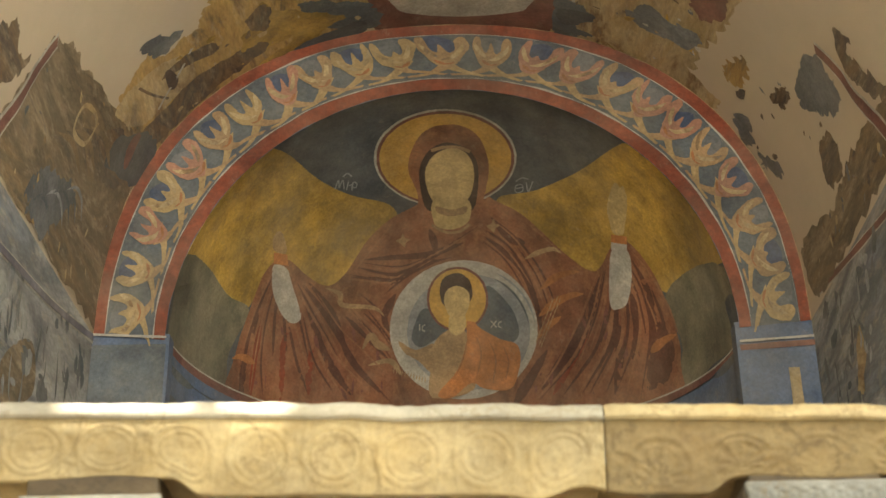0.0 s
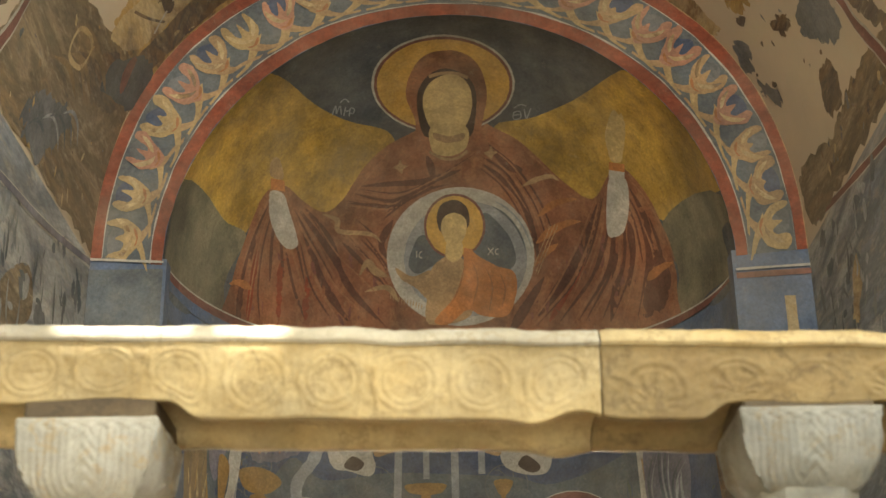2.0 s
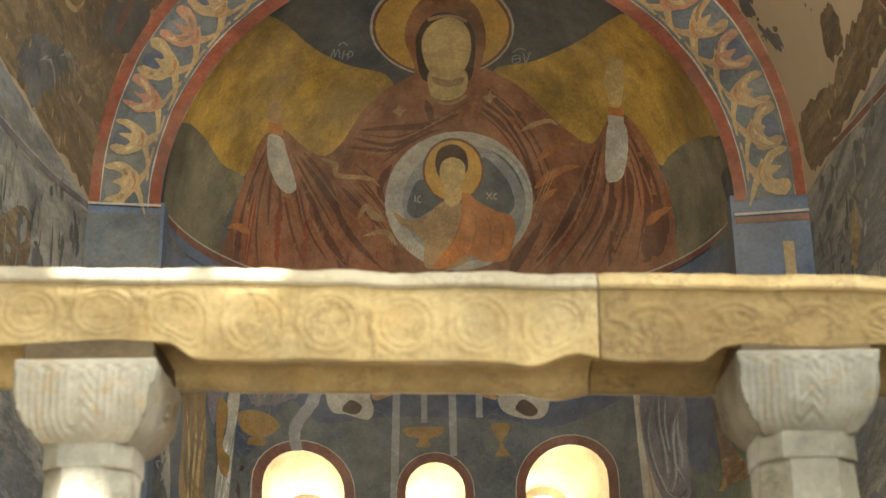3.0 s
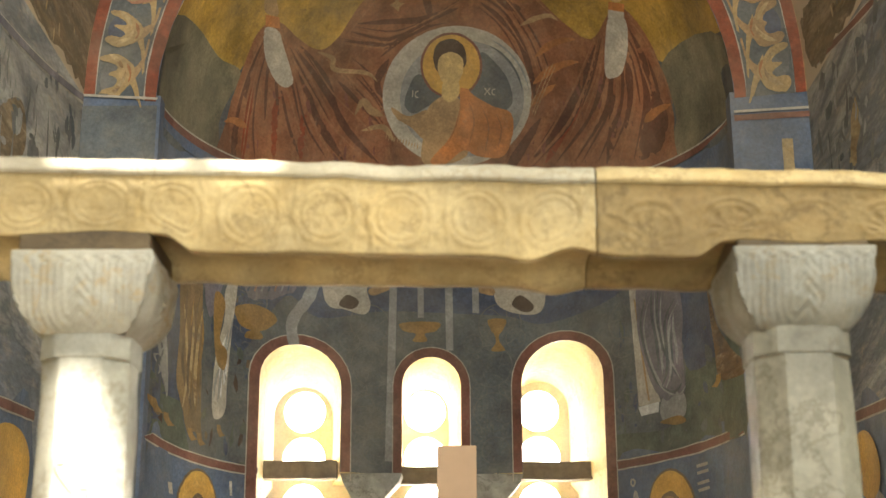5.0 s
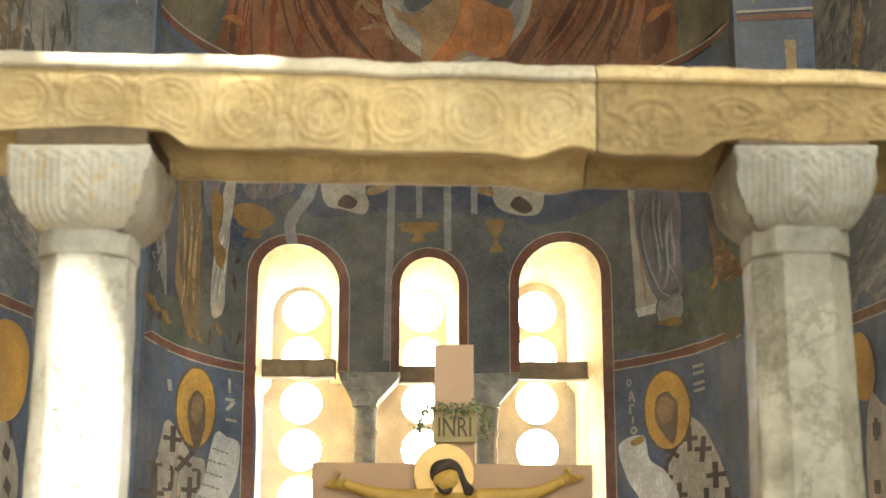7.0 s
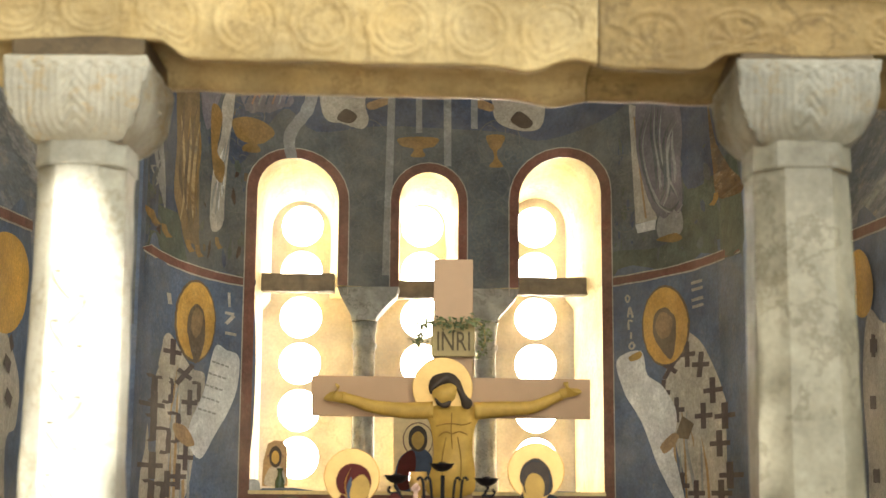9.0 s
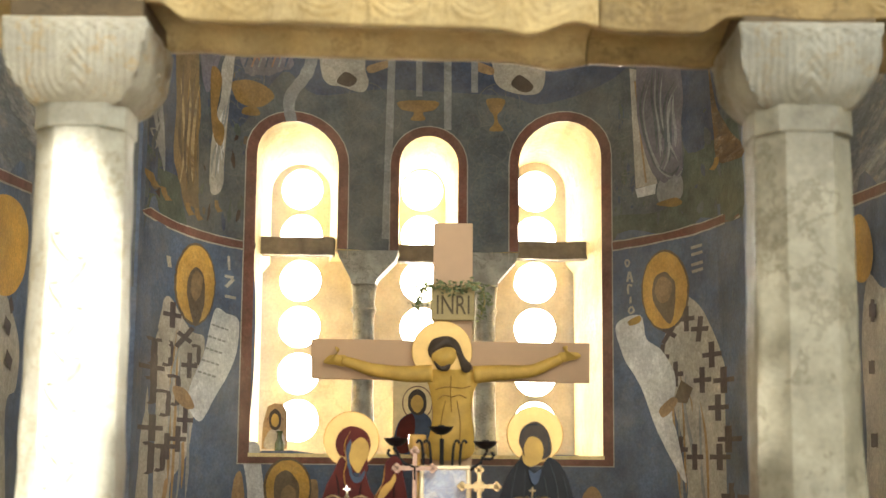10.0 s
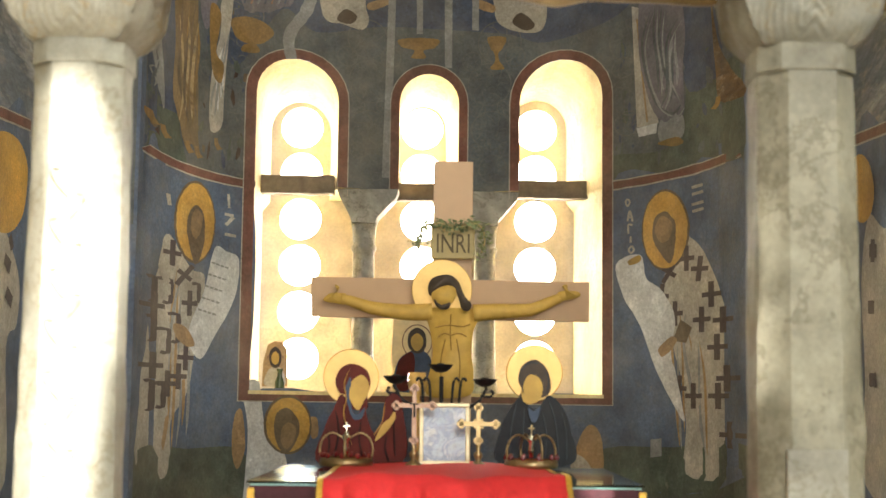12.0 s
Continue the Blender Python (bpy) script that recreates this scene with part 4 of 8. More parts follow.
# ---- wall painting of the conch ----
paint("painted_field", [(-0.854, 0.742), (-0.678, 0.511), (-0.517, 0.383), (-0.316, 0.300), (-0.290, 0.176), (-0.478, -0.028), (-0.672, -0.119), (-0.823, -0.023), (-0.956, -0.013), (-1.052, -0.118), (-1.139, 0.002), (-1.223, 0.210), (-1.249, 0.378), (-1.199, 0.507), (-1.130, 0.601), (-1.030, 0.669)], on_conch, M_OCHRE, conch, 0.8, label="ochre-yellow painted field")
paint("painted_field", [(0.888, 0.747), (0.683, 0.528), (0.463, 0.383), (0.257, 0.319), (0.316, 0.164), (0.553, -0.042), (0.781, -0.068), (0.915, 0.024), (1.085, -0.063), (1.188, 0.058), (1.277, 0.258), (1.225, 0.412), (1.131, 0.562), (1.017, 0.654)], on_conch, M_OCHRE, conch, 0.8, label="ochre-yellow painted field")
paint("painted_field", [(-1.242, 0.317), (-1.128, 0.001), (-1.038, -0.130), (-1.135, -0.325), (-1.098, -0.612), (-1.268, -0.297), (-1.310, -0.136), (-1.310, 0.066)], on_conch, M_OLIVE, conch, 1.6, label="olive-grey painted field")
paint("painted_ground", [(1.285, 0.248), (1.090, -0.067), (1.153, -0.307), (1.055, -0.671), (1.296, -0.184), (1.295, 0.043), (1.310, 0.159)], on_conch, M_OLIVE, conch, 1.6, label="olive painted ground")
orant = paint("figure_robe", [(-0.150, 0.304), (-0.319, 0.218), (-0.443, 0.111), (-0.561, -0.053), (-0.657, -0.110), (-0.754, -0.040), (-0.858, 0.086), (-0.953, 0.053), (-1.038, -0.130), (-1.103, -0.318), (-1.131, -0.587), (-0.605, -0.846), (0.288, -0.932), (1.077, -0.656), (1.142, -0.363), (1.134, -0.241), (1.090, -0.096), (1.016, 0.054), (0.917, 0.156), (0.850, 0.126), (0.767, -0.040), (0.626, 0.024), (0.494, 0.143), (0.376, 0.245), (0.257, 0.306), (0.167, 0.357), (-0.013, 0.392)], on_conch, M_MAROON, conch, 2.4, label="faded maroon mantle of a haloed painted figure with raised arms")
paint("halo", [(0.358, 0.570), (0.341, 0.479), (0.289, 0.396), (0.205, 0.329), (0.098, 0.288), (-0.021, 0.276), (-0.139, 0.294), (-0.244, 0.342), (-0.325, 0.413), (-0.374, 0.499), (-0.387, 0.591), (-0.364, 0.680), (-0.307, 0.757), (-0.224, 0.816), (-0.121, 0.852), (-0.009, 0.862), (0.103, 0.845), (0.204, 0.804), (0.285, 0.740), (0.339, 0.660)], on_conch, M_WHITE, orant, 3, label="pale rim of a painted halo")
paint("halo", [(0.347, 0.570), (0.330, 0.482), (0.279, 0.401), (0.198, 0.337), (0.094, 0.297), (-0.021, 0.285), (-0.135, 0.304), (-0.237, 0.350), (-0.315, 0.418), (-0.363, 0.501), (-0.375, 0.590), (-0.353, 0.676), (-0.299, 0.750), (-0.218, 0.807), (-0.118, 0.842), (-0.009, 0.852), (0.099, 0.836), (0.198, 0.795), (0.276, 0.734), (0.328, 0.656)], on_conch, M_BORDER, orant, 4)
paint("halo", [(0.332, 0.569), (0.316, 0.485), (0.267, 0.409), (0.189, 0.348), (0.090, 0.310), (-0.020, 0.299), (-0.130, 0.316), (-0.228, 0.360), (-0.303, 0.425), (-0.348, 0.504), (-0.361, 0.588), (-0.340, 0.670), (-0.287, 0.741), (-0.210, 0.796), (-0.114, 0.829), (-0.009, 0.838), (0.095, 0.823), (0.189, 0.784), (0.265, 0.726), (0.314, 0.652)], on_conch, M_GOLD, orant, 5, label="ochre-gold painted halo")
paint("hood", [(-0.005, 0.773), (-0.116, 0.740), (-0.190, 0.628), (-0.212, 0.502), (-0.169, 0.365), (-0.161, 0.258), (-0.072, 0.156), (0.104, 0.152), (0.166, 0.251), (0.197, 0.374), (0.215, 0.525), (0.174, 0.676), (0.096, 0.754)], on_conch, M_MAROON, orant, 6)
paint("hood_lining", [(-0.001, 0.667), (-0.096, 0.623), (-0.153, 0.515), (-0.148, 0.364), (-0.100, 0.255), (0.112, 0.251), (0.155, 0.373), (0.156, 0.524), (0.110, 0.618)], on_conch, M_BROWN, orant, 7)
paint("painted_head", [(0.013, 0.633), (-0.079, 0.589), (-0.124, 0.496), (-0.112, 0.379), (-0.069, 0.300), (0.015, 0.278), (0.088, 0.303), (0.132, 0.406), (0.133, 0.524), (0.092, 0.605)], on_conch, M_FLESH, orant, 8, label="plain ochre oval of a painted head")
paint("neck", [(-0.080, 0.327), (0.101, 0.323), (0.111, 0.208), (0.059, 0.159), (-0.018, 0.147), (-0.084, 0.189)], on_conch, M_FLESH, orant, 8)
stripe("hood_band", [(-0.090, 0.623), (-0.022, 0.641), (0.057, 0.639), (0.116, 0.611)], 0.02, on_conch, M_TAN, orant, 9)
stripe("collar", [(-0.096, 0.176), (-0.018, 0.131), (0.058, 0.136), (0.111, 0.178)], 0.016, on_conch, M_TAN, orant, 9)
paint("star", [(-0.293, 0.095), (-0.268, 0.109), (-0.255, 0.134), (-0.244, 0.107), (-0.214, 0.098), (-0.239, 0.081), (-0.246, 0.056), (-0.269, 0.077)], on_conch, M_TAN, orant, 7)
paint("star", [(0.202, 0.166), (0.226, 0.180), (0.238, 0.206), (0.250, 0.181), (0.274, 0.172), (0.250, 0.154), (0.241, 0.128), (0.220, 0.147)], on_conch, M_TAN, orant, 7)
paint("sleeve", [(-0.921, 0.067), (-0.861, 0.037), (-0.840, -0.049), (-0.807, -0.193), (-0.803, -0.256), (-0.853, -0.259), (-0.905, -0.174), (-0.932, -0.052)], on_conch, M_WHITE, orant, 4, label="off-white painted sleeve")
paint("sleeve", [(0.850, 0.101), (0.924, 0.101), (0.942, -0.024), (0.923, -0.169), (0.875, -0.220), (0.841, -0.205), (0.836, -0.057)], on_conch, M_WHITE, orant, 4, label="off-white painted sleeve")
paint("cuff", [(-0.916, 0.141), (-0.854, 0.110), (-0.852, 0.047), (-0.920, 0.080)], on_conch, M_ORANGE, orant, 5, sharp=True)
paint("cuff", [(0.843, 0.182), (0.916, 0.187), (0.918, 0.143), (0.844, 0.138)], on_conch, M_ORANGE, orant, 5, sharp=True)
paint("cuff_band", [(0.844, 0.138), (0.918, 0.143), (0.919, 0.099), (0.845, 0.094)], on_conch, M_WHITE, orant, 5, sharp=True)
paint("painted_arm", [(0.853, 0.191), (0.830, 0.263), (0.817, 0.325), (0.824, 0.403), (0.840, 0.476), (0.855, 0.486), (0.872, 0.464), (0.886, 0.474), (0.906, 0.406), (0.911, 0.308), (0.904, 0.235), (0.895, 0.194)], on_conch, M_FLESH, orant, 5)
paint("painted_arm", [(-0.911, 0.146), (-0.917, 0.206), (-0.893, 0.250), (-0.868, 0.236), (-0.856, 0.174), (-0.859, 0.118)], on_conch, M_TAN, orant, 4)
stripe("robe_fold", [(-0.853, -0.268), (-0.887, -0.383), (-0.897, -0.536), (-0.905, -0.629)], (0.05,0.02), on_conch, M_RED, orant, 3)
stripe("robe_fold", [(-0.735, -0.342), (-0.756, -0.475), (-0.764, -0.628)], (0.02,0.05), on_conch, M_RED, orant, 3)
stripe("robe_fold", [(-0.956, -0.013), (-1.020, -0.223), (-1.065, -0.389), (-1.072, -0.527)], (0.015,0.04), on_conch, M_FOLD, orant, 3)
stripe("robe_fold", [(-0.798, -0.091), (-0.734, -0.314), (-0.665, -0.497), (-0.550, -0.679)], (0.012,0.05), on_conch, M_FOLD, orant, 3)
stripe("robe_fold", [(-0.755, -0.071), (-0.633, -0.277), (-0.549, -0.521), (-0.372, -0.720)], (0.04,0.015), on_conch, M_FOLD, orant, 3)
stripe("robe_fold", [(-0.853, 0.029), (-0.773, -0.187), (-0.678, -0.383), (-0.608, -0.510), (-0.461, -0.669)], 0.012, on_conch, M_FOLDLIGHT, orant, 4)
stripe("robe_fold", [(-0.476, 0.003), (-0.296, -0.001), (-0.113, 0.003), (0.072, 0.062)], (0.02,0.05), on_conch, M_FOLD, orant, 3)
stripe("robe_fold", [(-0.539, -0.082), (-0.360, -0.111), (-0.176, -0.058), (0.010, -0.018)], 0.02, on_conch, M_FOLD, orant, 3)
stripe("robe_fold", [(0.195, 0.095), (0.375, -0.057), (0.462, -0.266), (0.488, -0.438)], (0.05,0.02), on_conch, M_FOLD, orant, 3)
stripe("robe_fold", [(0.787, -0.067), (0.723, -0.288), (0.633, -0.474), (0.479, -0.683)], (0.02,0.06), on_conch, M_FOLD, orant, 3)
stripe("robe_fold", [(0.781, -0.038), (0.695, -0.293), (0.573, -0.538), (0.448, -0.713)], 0.010, on_conch, M_FOLDLIGHT, orant, 4)
stripe("robe_fold", [(0.940, 0.062), (1.018, -0.095), (1.039, -0.311), (0.999, -0.576)], (0.02,0.05), on_conch, M_FOLD, orant, 3)
stripe("robe_fold", [(0.861, -0.258), (0.883, -0.418), (0.845, -0.632)], (0.06,0.03), on_conch, M_FOLD, orant, 3)
stripe("robe_fold", [(0.720, -0.403), (0.629, -0.556), (0.536, -0.701)], (0.02,0.03), on_conch, M_RED, orant, 3)
stripe("robe_fold", [(0.929, 0.121), (1.017, 0.024), (1.102, -0.119), (1.143, -0.241)], 0.009, on_conch, M_FOLDLIGHT, orant, 4)
stripe("robe_trim", [(0.405, -0.017), (0.480, 0.027), (0.553, 0.053), (0.597, 0.033)], (0.03,0.02), on_conch, M_TAN, orant, 4)
stripe("robe_trim", [(0.487, -0.178), (0.567, -0.102), (0.640, -0.068), (0.691, -0.054)], (0.045,0.02), on_conch, M_RUST, orant, 4)
stripe("robe_trim", [(0.476, -0.324), (0.566, -0.239), (0.654, -0.188), (0.711, -0.172)], (0.05,0.02), on_conch, M_RUST, orant, 4)
stripe("robe_trim", [(0.458, -0.441), (0.534, -0.361), (0.594, -0.309)], (0.04,0.02), on_conch, M_RUST, orant, 4)
stripe("robe_trim", [(1.024, -0.383), (1.075, -0.309), (1.134, -0.246)], (0.035,0.02), on_conch, M_RUST, orant, 4)
stripe("robe_trim", [(-0.672, -0.119), (-0.600, -0.164), (-0.588, -0.226), (-0.425, -0.266), (-0.366, -0.318)], (0.03,0.02), on_conch, M_TAN, orant, 4)
stripe("robe_trim", [(-0.489, -0.475), (-0.443, -0.411), (-0.405, -0.459), (-0.339, -0.495)], (0.03,0.045), on_conch, M_TAN, orant, 4)
stripe("robe_trim", [(-0.460, -0.557), (-0.340, -0.551), (-0.280, -0.626)], (0.02,0.03), on_conch, M_TAN, orant, 4)
stripe("robe_trim", [(-1.117, -0.323), (-1.077, -0.337), (-1.021, -0.397)], (0.02,0.03), on_conch, M_RUST, orant, 4)
medal = paint("medallion", [(0.468, -0.394), (0.452, -0.488), (0.410, -0.574), (0.344, -0.649), (0.260, -0.707), (0.162, -0.743), (0.057, -0.756), (-0.047, -0.743), (-0.144, -0.706), (-0.227, -0.648), (-0.289, -0.573), (-0.328, -0.485), (-0.340, -0.392), (-0.324, -0.298), (-0.282, -0.212), (-0.215, -0.138), (-0.130, -0.081), (-0.031, -0.046), (0.074, -0.034), (0.178, -0.047), (0.275, -0.083), (0.357, -0.141), (0.419, -0.215), (0.457, -0.302)], on_conch, M_WHITE, conch, 5, label="pale painted medallion with a plain haloed bust")
paint("medallion_field", [(0.429, -0.410), (0.410, -0.503), (0.361, -0.587), (0.285, -0.655), (0.190, -0.698), (0.086, -0.714), (-0.018, -0.700), (-0.111, -0.657), (-0.185, -0.590), (-0.231, -0.506), (-0.246, -0.412), (-0.227, -0.319), (-0.177, -0.235), (-0.100, -0.168), (-0.005, -0.125), (0.100, -0.110), (0.204, -0.125), (0.297, -0.167), (0.369, -0.234), (0.415, -0.317)], on_conch, M_GREY, medal, 6)
paint("medallion_field", [(-0.144, -0.292), (-0.198, -0.363), (-0.222, -0.449), (-0.170, -0.496), (-0.077, -0.457), (-0.000, -0.460), (0.124, -0.431), (0.215, -0.458), (0.322, -0.476), (0.369, -0.421), (0.347, -0.320), (0.282, -0.233), (0.206, -0.174), (0.159, -0.221), (0.003, -0.342)], on_conch, M_SLATE, medal, 7)
paint("halo", [(0.205, -0.248), (0.191, -0.315), (0.153, -0.372), (0.097, -0.410), (0.032, -0.422), (-0.033, -0.408), (-0.087, -0.369), (-0.123, -0.311), (-0.134, -0.244), (-0.120, -0.176), (-0.081, -0.119), (-0.026, -0.081), (0.039, -0.069), (0.104, -0.083), (0.158, -0.122), (0.193, -0.180)], on_conch, M_BORDER, medal, 8)
paint("halo", [(0.193, -0.248), (0.179, -0.311), (0.144, -0.364), (0.092, -0.399), (0.032, -0.411), (-0.028, -0.397), (-0.078, -0.361), (-0.111, -0.307), (-0.122, -0.244), (-0.108, -0.181), (-0.073, -0.128), (-0.021, -0.093), (0.039, -0.081), (0.099, -0.095), (0.149, -0.131), (0.182, -0.185)], on_conch, M_GOLD, medal, 9)
paint("painted_hair", [(0.026, -0.103), (-0.036, -0.127), (-0.062, -0.188), (-0.051, -0.265), (0.003, -0.312), (0.072, -0.298), (0.116, -0.237), (0.111, -0.160), (0.075, -0.116)], on_conch, M_BROWN, medal, 10)
paint("painted_head", [(0.031, -0.175), (-0.025, -0.202), (-0.039, -0.266), (-0.010, -0.342), (0.033, -0.361), (0.077, -0.331), (0.103, -0.268), (0.092, -0.203)], on_conch, M_FLESH, medal, 11)
paint("neck", [(-0.003, -0.327), (0.071, -0.328), (0.075, -0.408), (0.025, -0.443), (-0.017, -0.407)], on_conch, M_FLESH, medal, 10)
paint("tunic", [(0.001, -0.407), (-0.093, -0.471), (-0.120, -0.597), (-0.114, -0.746), (0.117, -0.708), (0.106, -0.518), (0.078, -0.426)], on_conch, M_TAN, medal, 8)
paint("mantle", [(0.089, -0.343), (0.155, -0.402), (0.261, -0.456), (0.361, -0.484), (0.370, -0.589), (0.314, -0.700), (0.178, -0.707), (0.102, -0.682), (-0.007, -0.750), (-0.083, -0.732), (0.021, -0.628), (0.079, -0.518)], on_conch, M_ORANGE, medal, 9)
paint("tunic", [(-0.292, -0.457), (-0.201, -0.508), (-0.093, -0.485), (-0.112, -0.624), (-0.187, -0.565), (-0.263, -0.517)], on_conch, M_TAN, medal, 7)
for k in range(3):
    r0 = 0.30 + 0.035 * k
    stripe("medallion_ring", [(0.09 + r0 * math.cos(a), -0.41 + 0.92 * r0 * math.sin(a)) for a in [0.15 + 0.12 * i for i in range(9)]], (0.010, 0.014), on_conch, (M_GREY, M_SLATE)[k % 2], medal, 7.6, steps=2)
for line in ([(0.12, -0.42), (0.16, -0.53), (0.13, -0.66)], [(0.20, -0.46), (0.24, -0.56), (0.22, -0.68)], [(0.28, -0.49), (0.31, -0.57), (0.29, -0.66)], [(0.09, -0.45), (0.06, -0.56), (0.02, -0.64)]):
    stripe("mantle_fold", line, (0.006, 0.012), on_conch, M_RUST, medal, 10)
stripe("letter_bar", [(-0.177, -0.376), (-0.178, -0.411)], 0.006, on_conch, M_WHITE, medal, 9)
stripe("letter_bar", [(-0.146, -0.381), (-0.162, -0.389), (-0.162, -0.409), (-0.147, -0.416)], 0.006, on_conch, M_WHITE, medal, 9)
stripe("letter_bar", [(0.218, -0.365), (0.248, -0.399)], 0.006, on_conch, M_WHITE, medal, 9)
stripe("letter_bar", [(0.248, -0.363), (0.217, -0.400)], 0.006, on_conch, M_WHITE, medal, 9)
stripe("letter_bar", [(0.276, -0.365), (0.260, -0.375), (0.260, -0.392), (0.275, -0.397)], 0.006, on_conch, M_WHITE, medal, 9)
stripe("letter_stroke", [(-0.594, 0.432), (-0.574, 0.482), (-0.574, 0.435)], 0.006, on_conch, M_GREY, conch, 3)
stripe("letter_stroke", [(-0.574, 0.435), (-0.552, 0.478), (-0.549, 0.424)], 0.006, on_conch, M_GREY, conch, 3)
stripe("letter_stroke", [(-0.538, 0.416), (-0.524, 0.467)], 0.006, on_conch, M_GREY, conch, 3)
stripe("letter_stroke", [(-0.525, 0.441), (-0.508, 0.445)], 0.006, on_conch, M_GREY, conch, 3)
stripe("letter_stroke", [(-0.510, 0.412), (-0.501, 0.457), (-0.482, 0.448), (-0.489, 0.426), (-0.503, 0.428)], 0.006, on_conch, M_GREY, conch, 3)
stripe("letter_stroke", [(-0.550, 0.498), (-0.526, 0.515), (-0.505, 0.492)], 0.006, on_conch, M_GREY, conch, 3)
stripe("letter_stroke", [(0.352, 0.369), (0.357, 0.403), (0.387, 0.411), (0.393, 0.378), (0.369, 0.363), (0.352, 0.369)], 0.006, on_conch, M_GREY, conch, 3)
stripe("letter_stroke", [(0.352, 0.386), (0.393, 0.395)], 0.006, on_conch, M_GREY, conch, 3)
stripe("letter_stroke", [(0.410, 0.426), (0.422, 0.373), (0.444, 0.435)], 0.006, on_conch, M_GREY, conch, 3)
stripe("letter_stroke", [(0.357, 0.429), (0.386, 0.451), (0.421, 0.446)], 0.006, on_conch, M_GREY, conch, 3)
stripe("robe_fold", [(-0.320, 0.179), (-0.446, 0.031), (-0.523, -0.053)], 0.008, on_conch, M_FOLDLIGHT, orant, 4)
stripe("robe_fold", [(0.406, 0.201), (0.524, 0.098), (0.626, 0.015)], 0.007, on_conch, M_FOLDLIGHT, orant, 4)
stripe("robe_fold", [(-0.302, -0.204), (-0.366, -0.318), (-0.337, -0.409)], (0.05,0.02), on_conch, M_FOLD, orant, 3)
stripe("robe_fold", [(-0.574, -0.288), (-0.458, -0.423), (-0.340, -0.551)], (0.03,0.01), on_conch, M_FOLD, orant, 3)
stripe("robe_fold", [(0.226, 0.209), (0.316, 0.099), (0.406, 0.072)], (0.02,0.06), on_conch, M_FOLD, orant, 3)
stripe("robe_fold", [(-0.109, 0.148), (-0.081, 0.033), (-0.114, -0.061)], (0.05,0.02), on_conch, M_FOLD, orant, 3)
stripe("robe_fold", [(-0.989, -0.207), (-1.021, -0.384), (-1.037, -0.547)], (0.03,0.02), on_conch, M_RED, orant, 3)
stripe("robe_fold", [(-0.922, 0.049), (-0.979, -0.065), (-1.024, -0.165), (-1.077, -0.319)], 0.007, on_conch, M_FOLDLIGHT, orant, 4)
stripe("robe_fold", [(0.942, -0.119), (0.965, -0.284), (0.934, -0.455)], (0.05,0.02), on_conch, M_FOLD, orant, 3)
stripe("robe_fold", [(0.825, 0.002), (0.797, -0.215), (0.719, -0.431), (0.626, -0.635)], 0.006, on_conch, M_FOLDLIGHT, orant, 4)
stripe("robe_fold", [(0.516, -0.491), (0.422, -0.638), (0.326, -0.775)], (0.03,0.06), on_conch, M_FOLD, orant, 3)
stripe("robe_fold", [(1.042, -0.201), (1.085, -0.343), (1.001, -0.552)], (0.06,0.1), on_conch, M_FOLD, orant, 3)
stripe("robe_fold", [(-0.715, -0.141), (-0.605, -0.341), (-0.489, -0.475), (-0.371, -0.602)], 0.008, on_conch, M_FOLDLIGHT, orant, 4)
paint("neck_shade", [(-0.069, 0.287), (0.015, 0.265), (0.094, 0.284), (0.088, 0.244), (0.008, 0.225), (-0.064, 0.247)], on_conch, M_TAN, orant, 9)
# ---- wall painting of the vault ----
paint("painted_remnant", [(2.660, 5.508), (2.570, 5.471), (2.482, 5.438), (2.406, 5.541), (2.311, 5.531), (2.255, 5.469), (2.209, 5.272), (1.953, 5.447), (1.733, 5.662), (1.735, 6.035), (1.850, 6.063), (1.999, 6.093), (2.186, 6.114), (2.382, 6.166), (2.552, 6.171), (2.629, 6.016), (2.655, 5.767)], on_vault, M_REMNANT, vault, 1, wob=0.03, label="flaking brown and ochre painting remnant")
paint("painted_remnant", [(2.775, 4.731), (2.727, 4.892), (2.709, 5.079), (2.660, 5.508), (2.612, 6.040), (2.759, 6.087), (2.915, 6.121), (3.142, 6.119), (3.142, 5.494), (3.142, 4.713), (3.142, 4.339), (3.142, 4.286), (3.043, 4.515), (2.897, 4.659)], on_vault, M_GREYBROWN, vault, 1, wob=0.02, label="grey-brown faded painting remnant")
paint("painted_remnant", [(2.669, 5.783), (2.592, 5.863), (2.413, 5.875), (2.183, 5.891), (2.101, 5.896), (2.089, 5.984), (2.246, 6.054), (2.419, 6.070), (2.587, 6.045), (2.673, 5.987)], on_vault, M_BROWN_REMNANT, vault, 2, wob=0.02)
paint("painted_remnant", [(1.974, 5.739), (1.837, 5.793), (1.736, 5.889), (1.736, 6.058), (1.832, 6.044), (1.912, 5.907)], on_vault, M_SLATE, vault, 2, wob=0.02)
paint("painted_remnant", [(2.064, 5.700), (1.942, 5.812), (1.843, 5.921), (1.916, 5.966), (2.029, 5.973), (2.167, 5.937), (2.129, 5.767)], on_vault, M_OCHRE, vault, 2, wob=0.02)
paint("painted_remnant", [(2.389, 5.443), (2.350, 5.485), (2.404, 5.531), (2.470, 5.483), (2.511, 5.370), (2.469, 5.350)], on_vault, M_GREYBLUE, vault, 2, wob=0.02)
paint("painted_remnant", [(3.044, 4.979), (2.981, 5.147), (2.992, 5.256), (3.096, 5.212), (3.130, 5.035), (3.066, 5.090), (3.109, 4.893)], on_vault, M_GREYBLUE, vault, 2, wob=0.02)
paint("painted_remnant", [(2.742, 5.499), (2.639, 5.858), (2.741, 5.968), (2.813, 5.818), (2.856, 5.483)], on_vault, M_BROWN_REMNANT, vault, 2, wob=0.02)
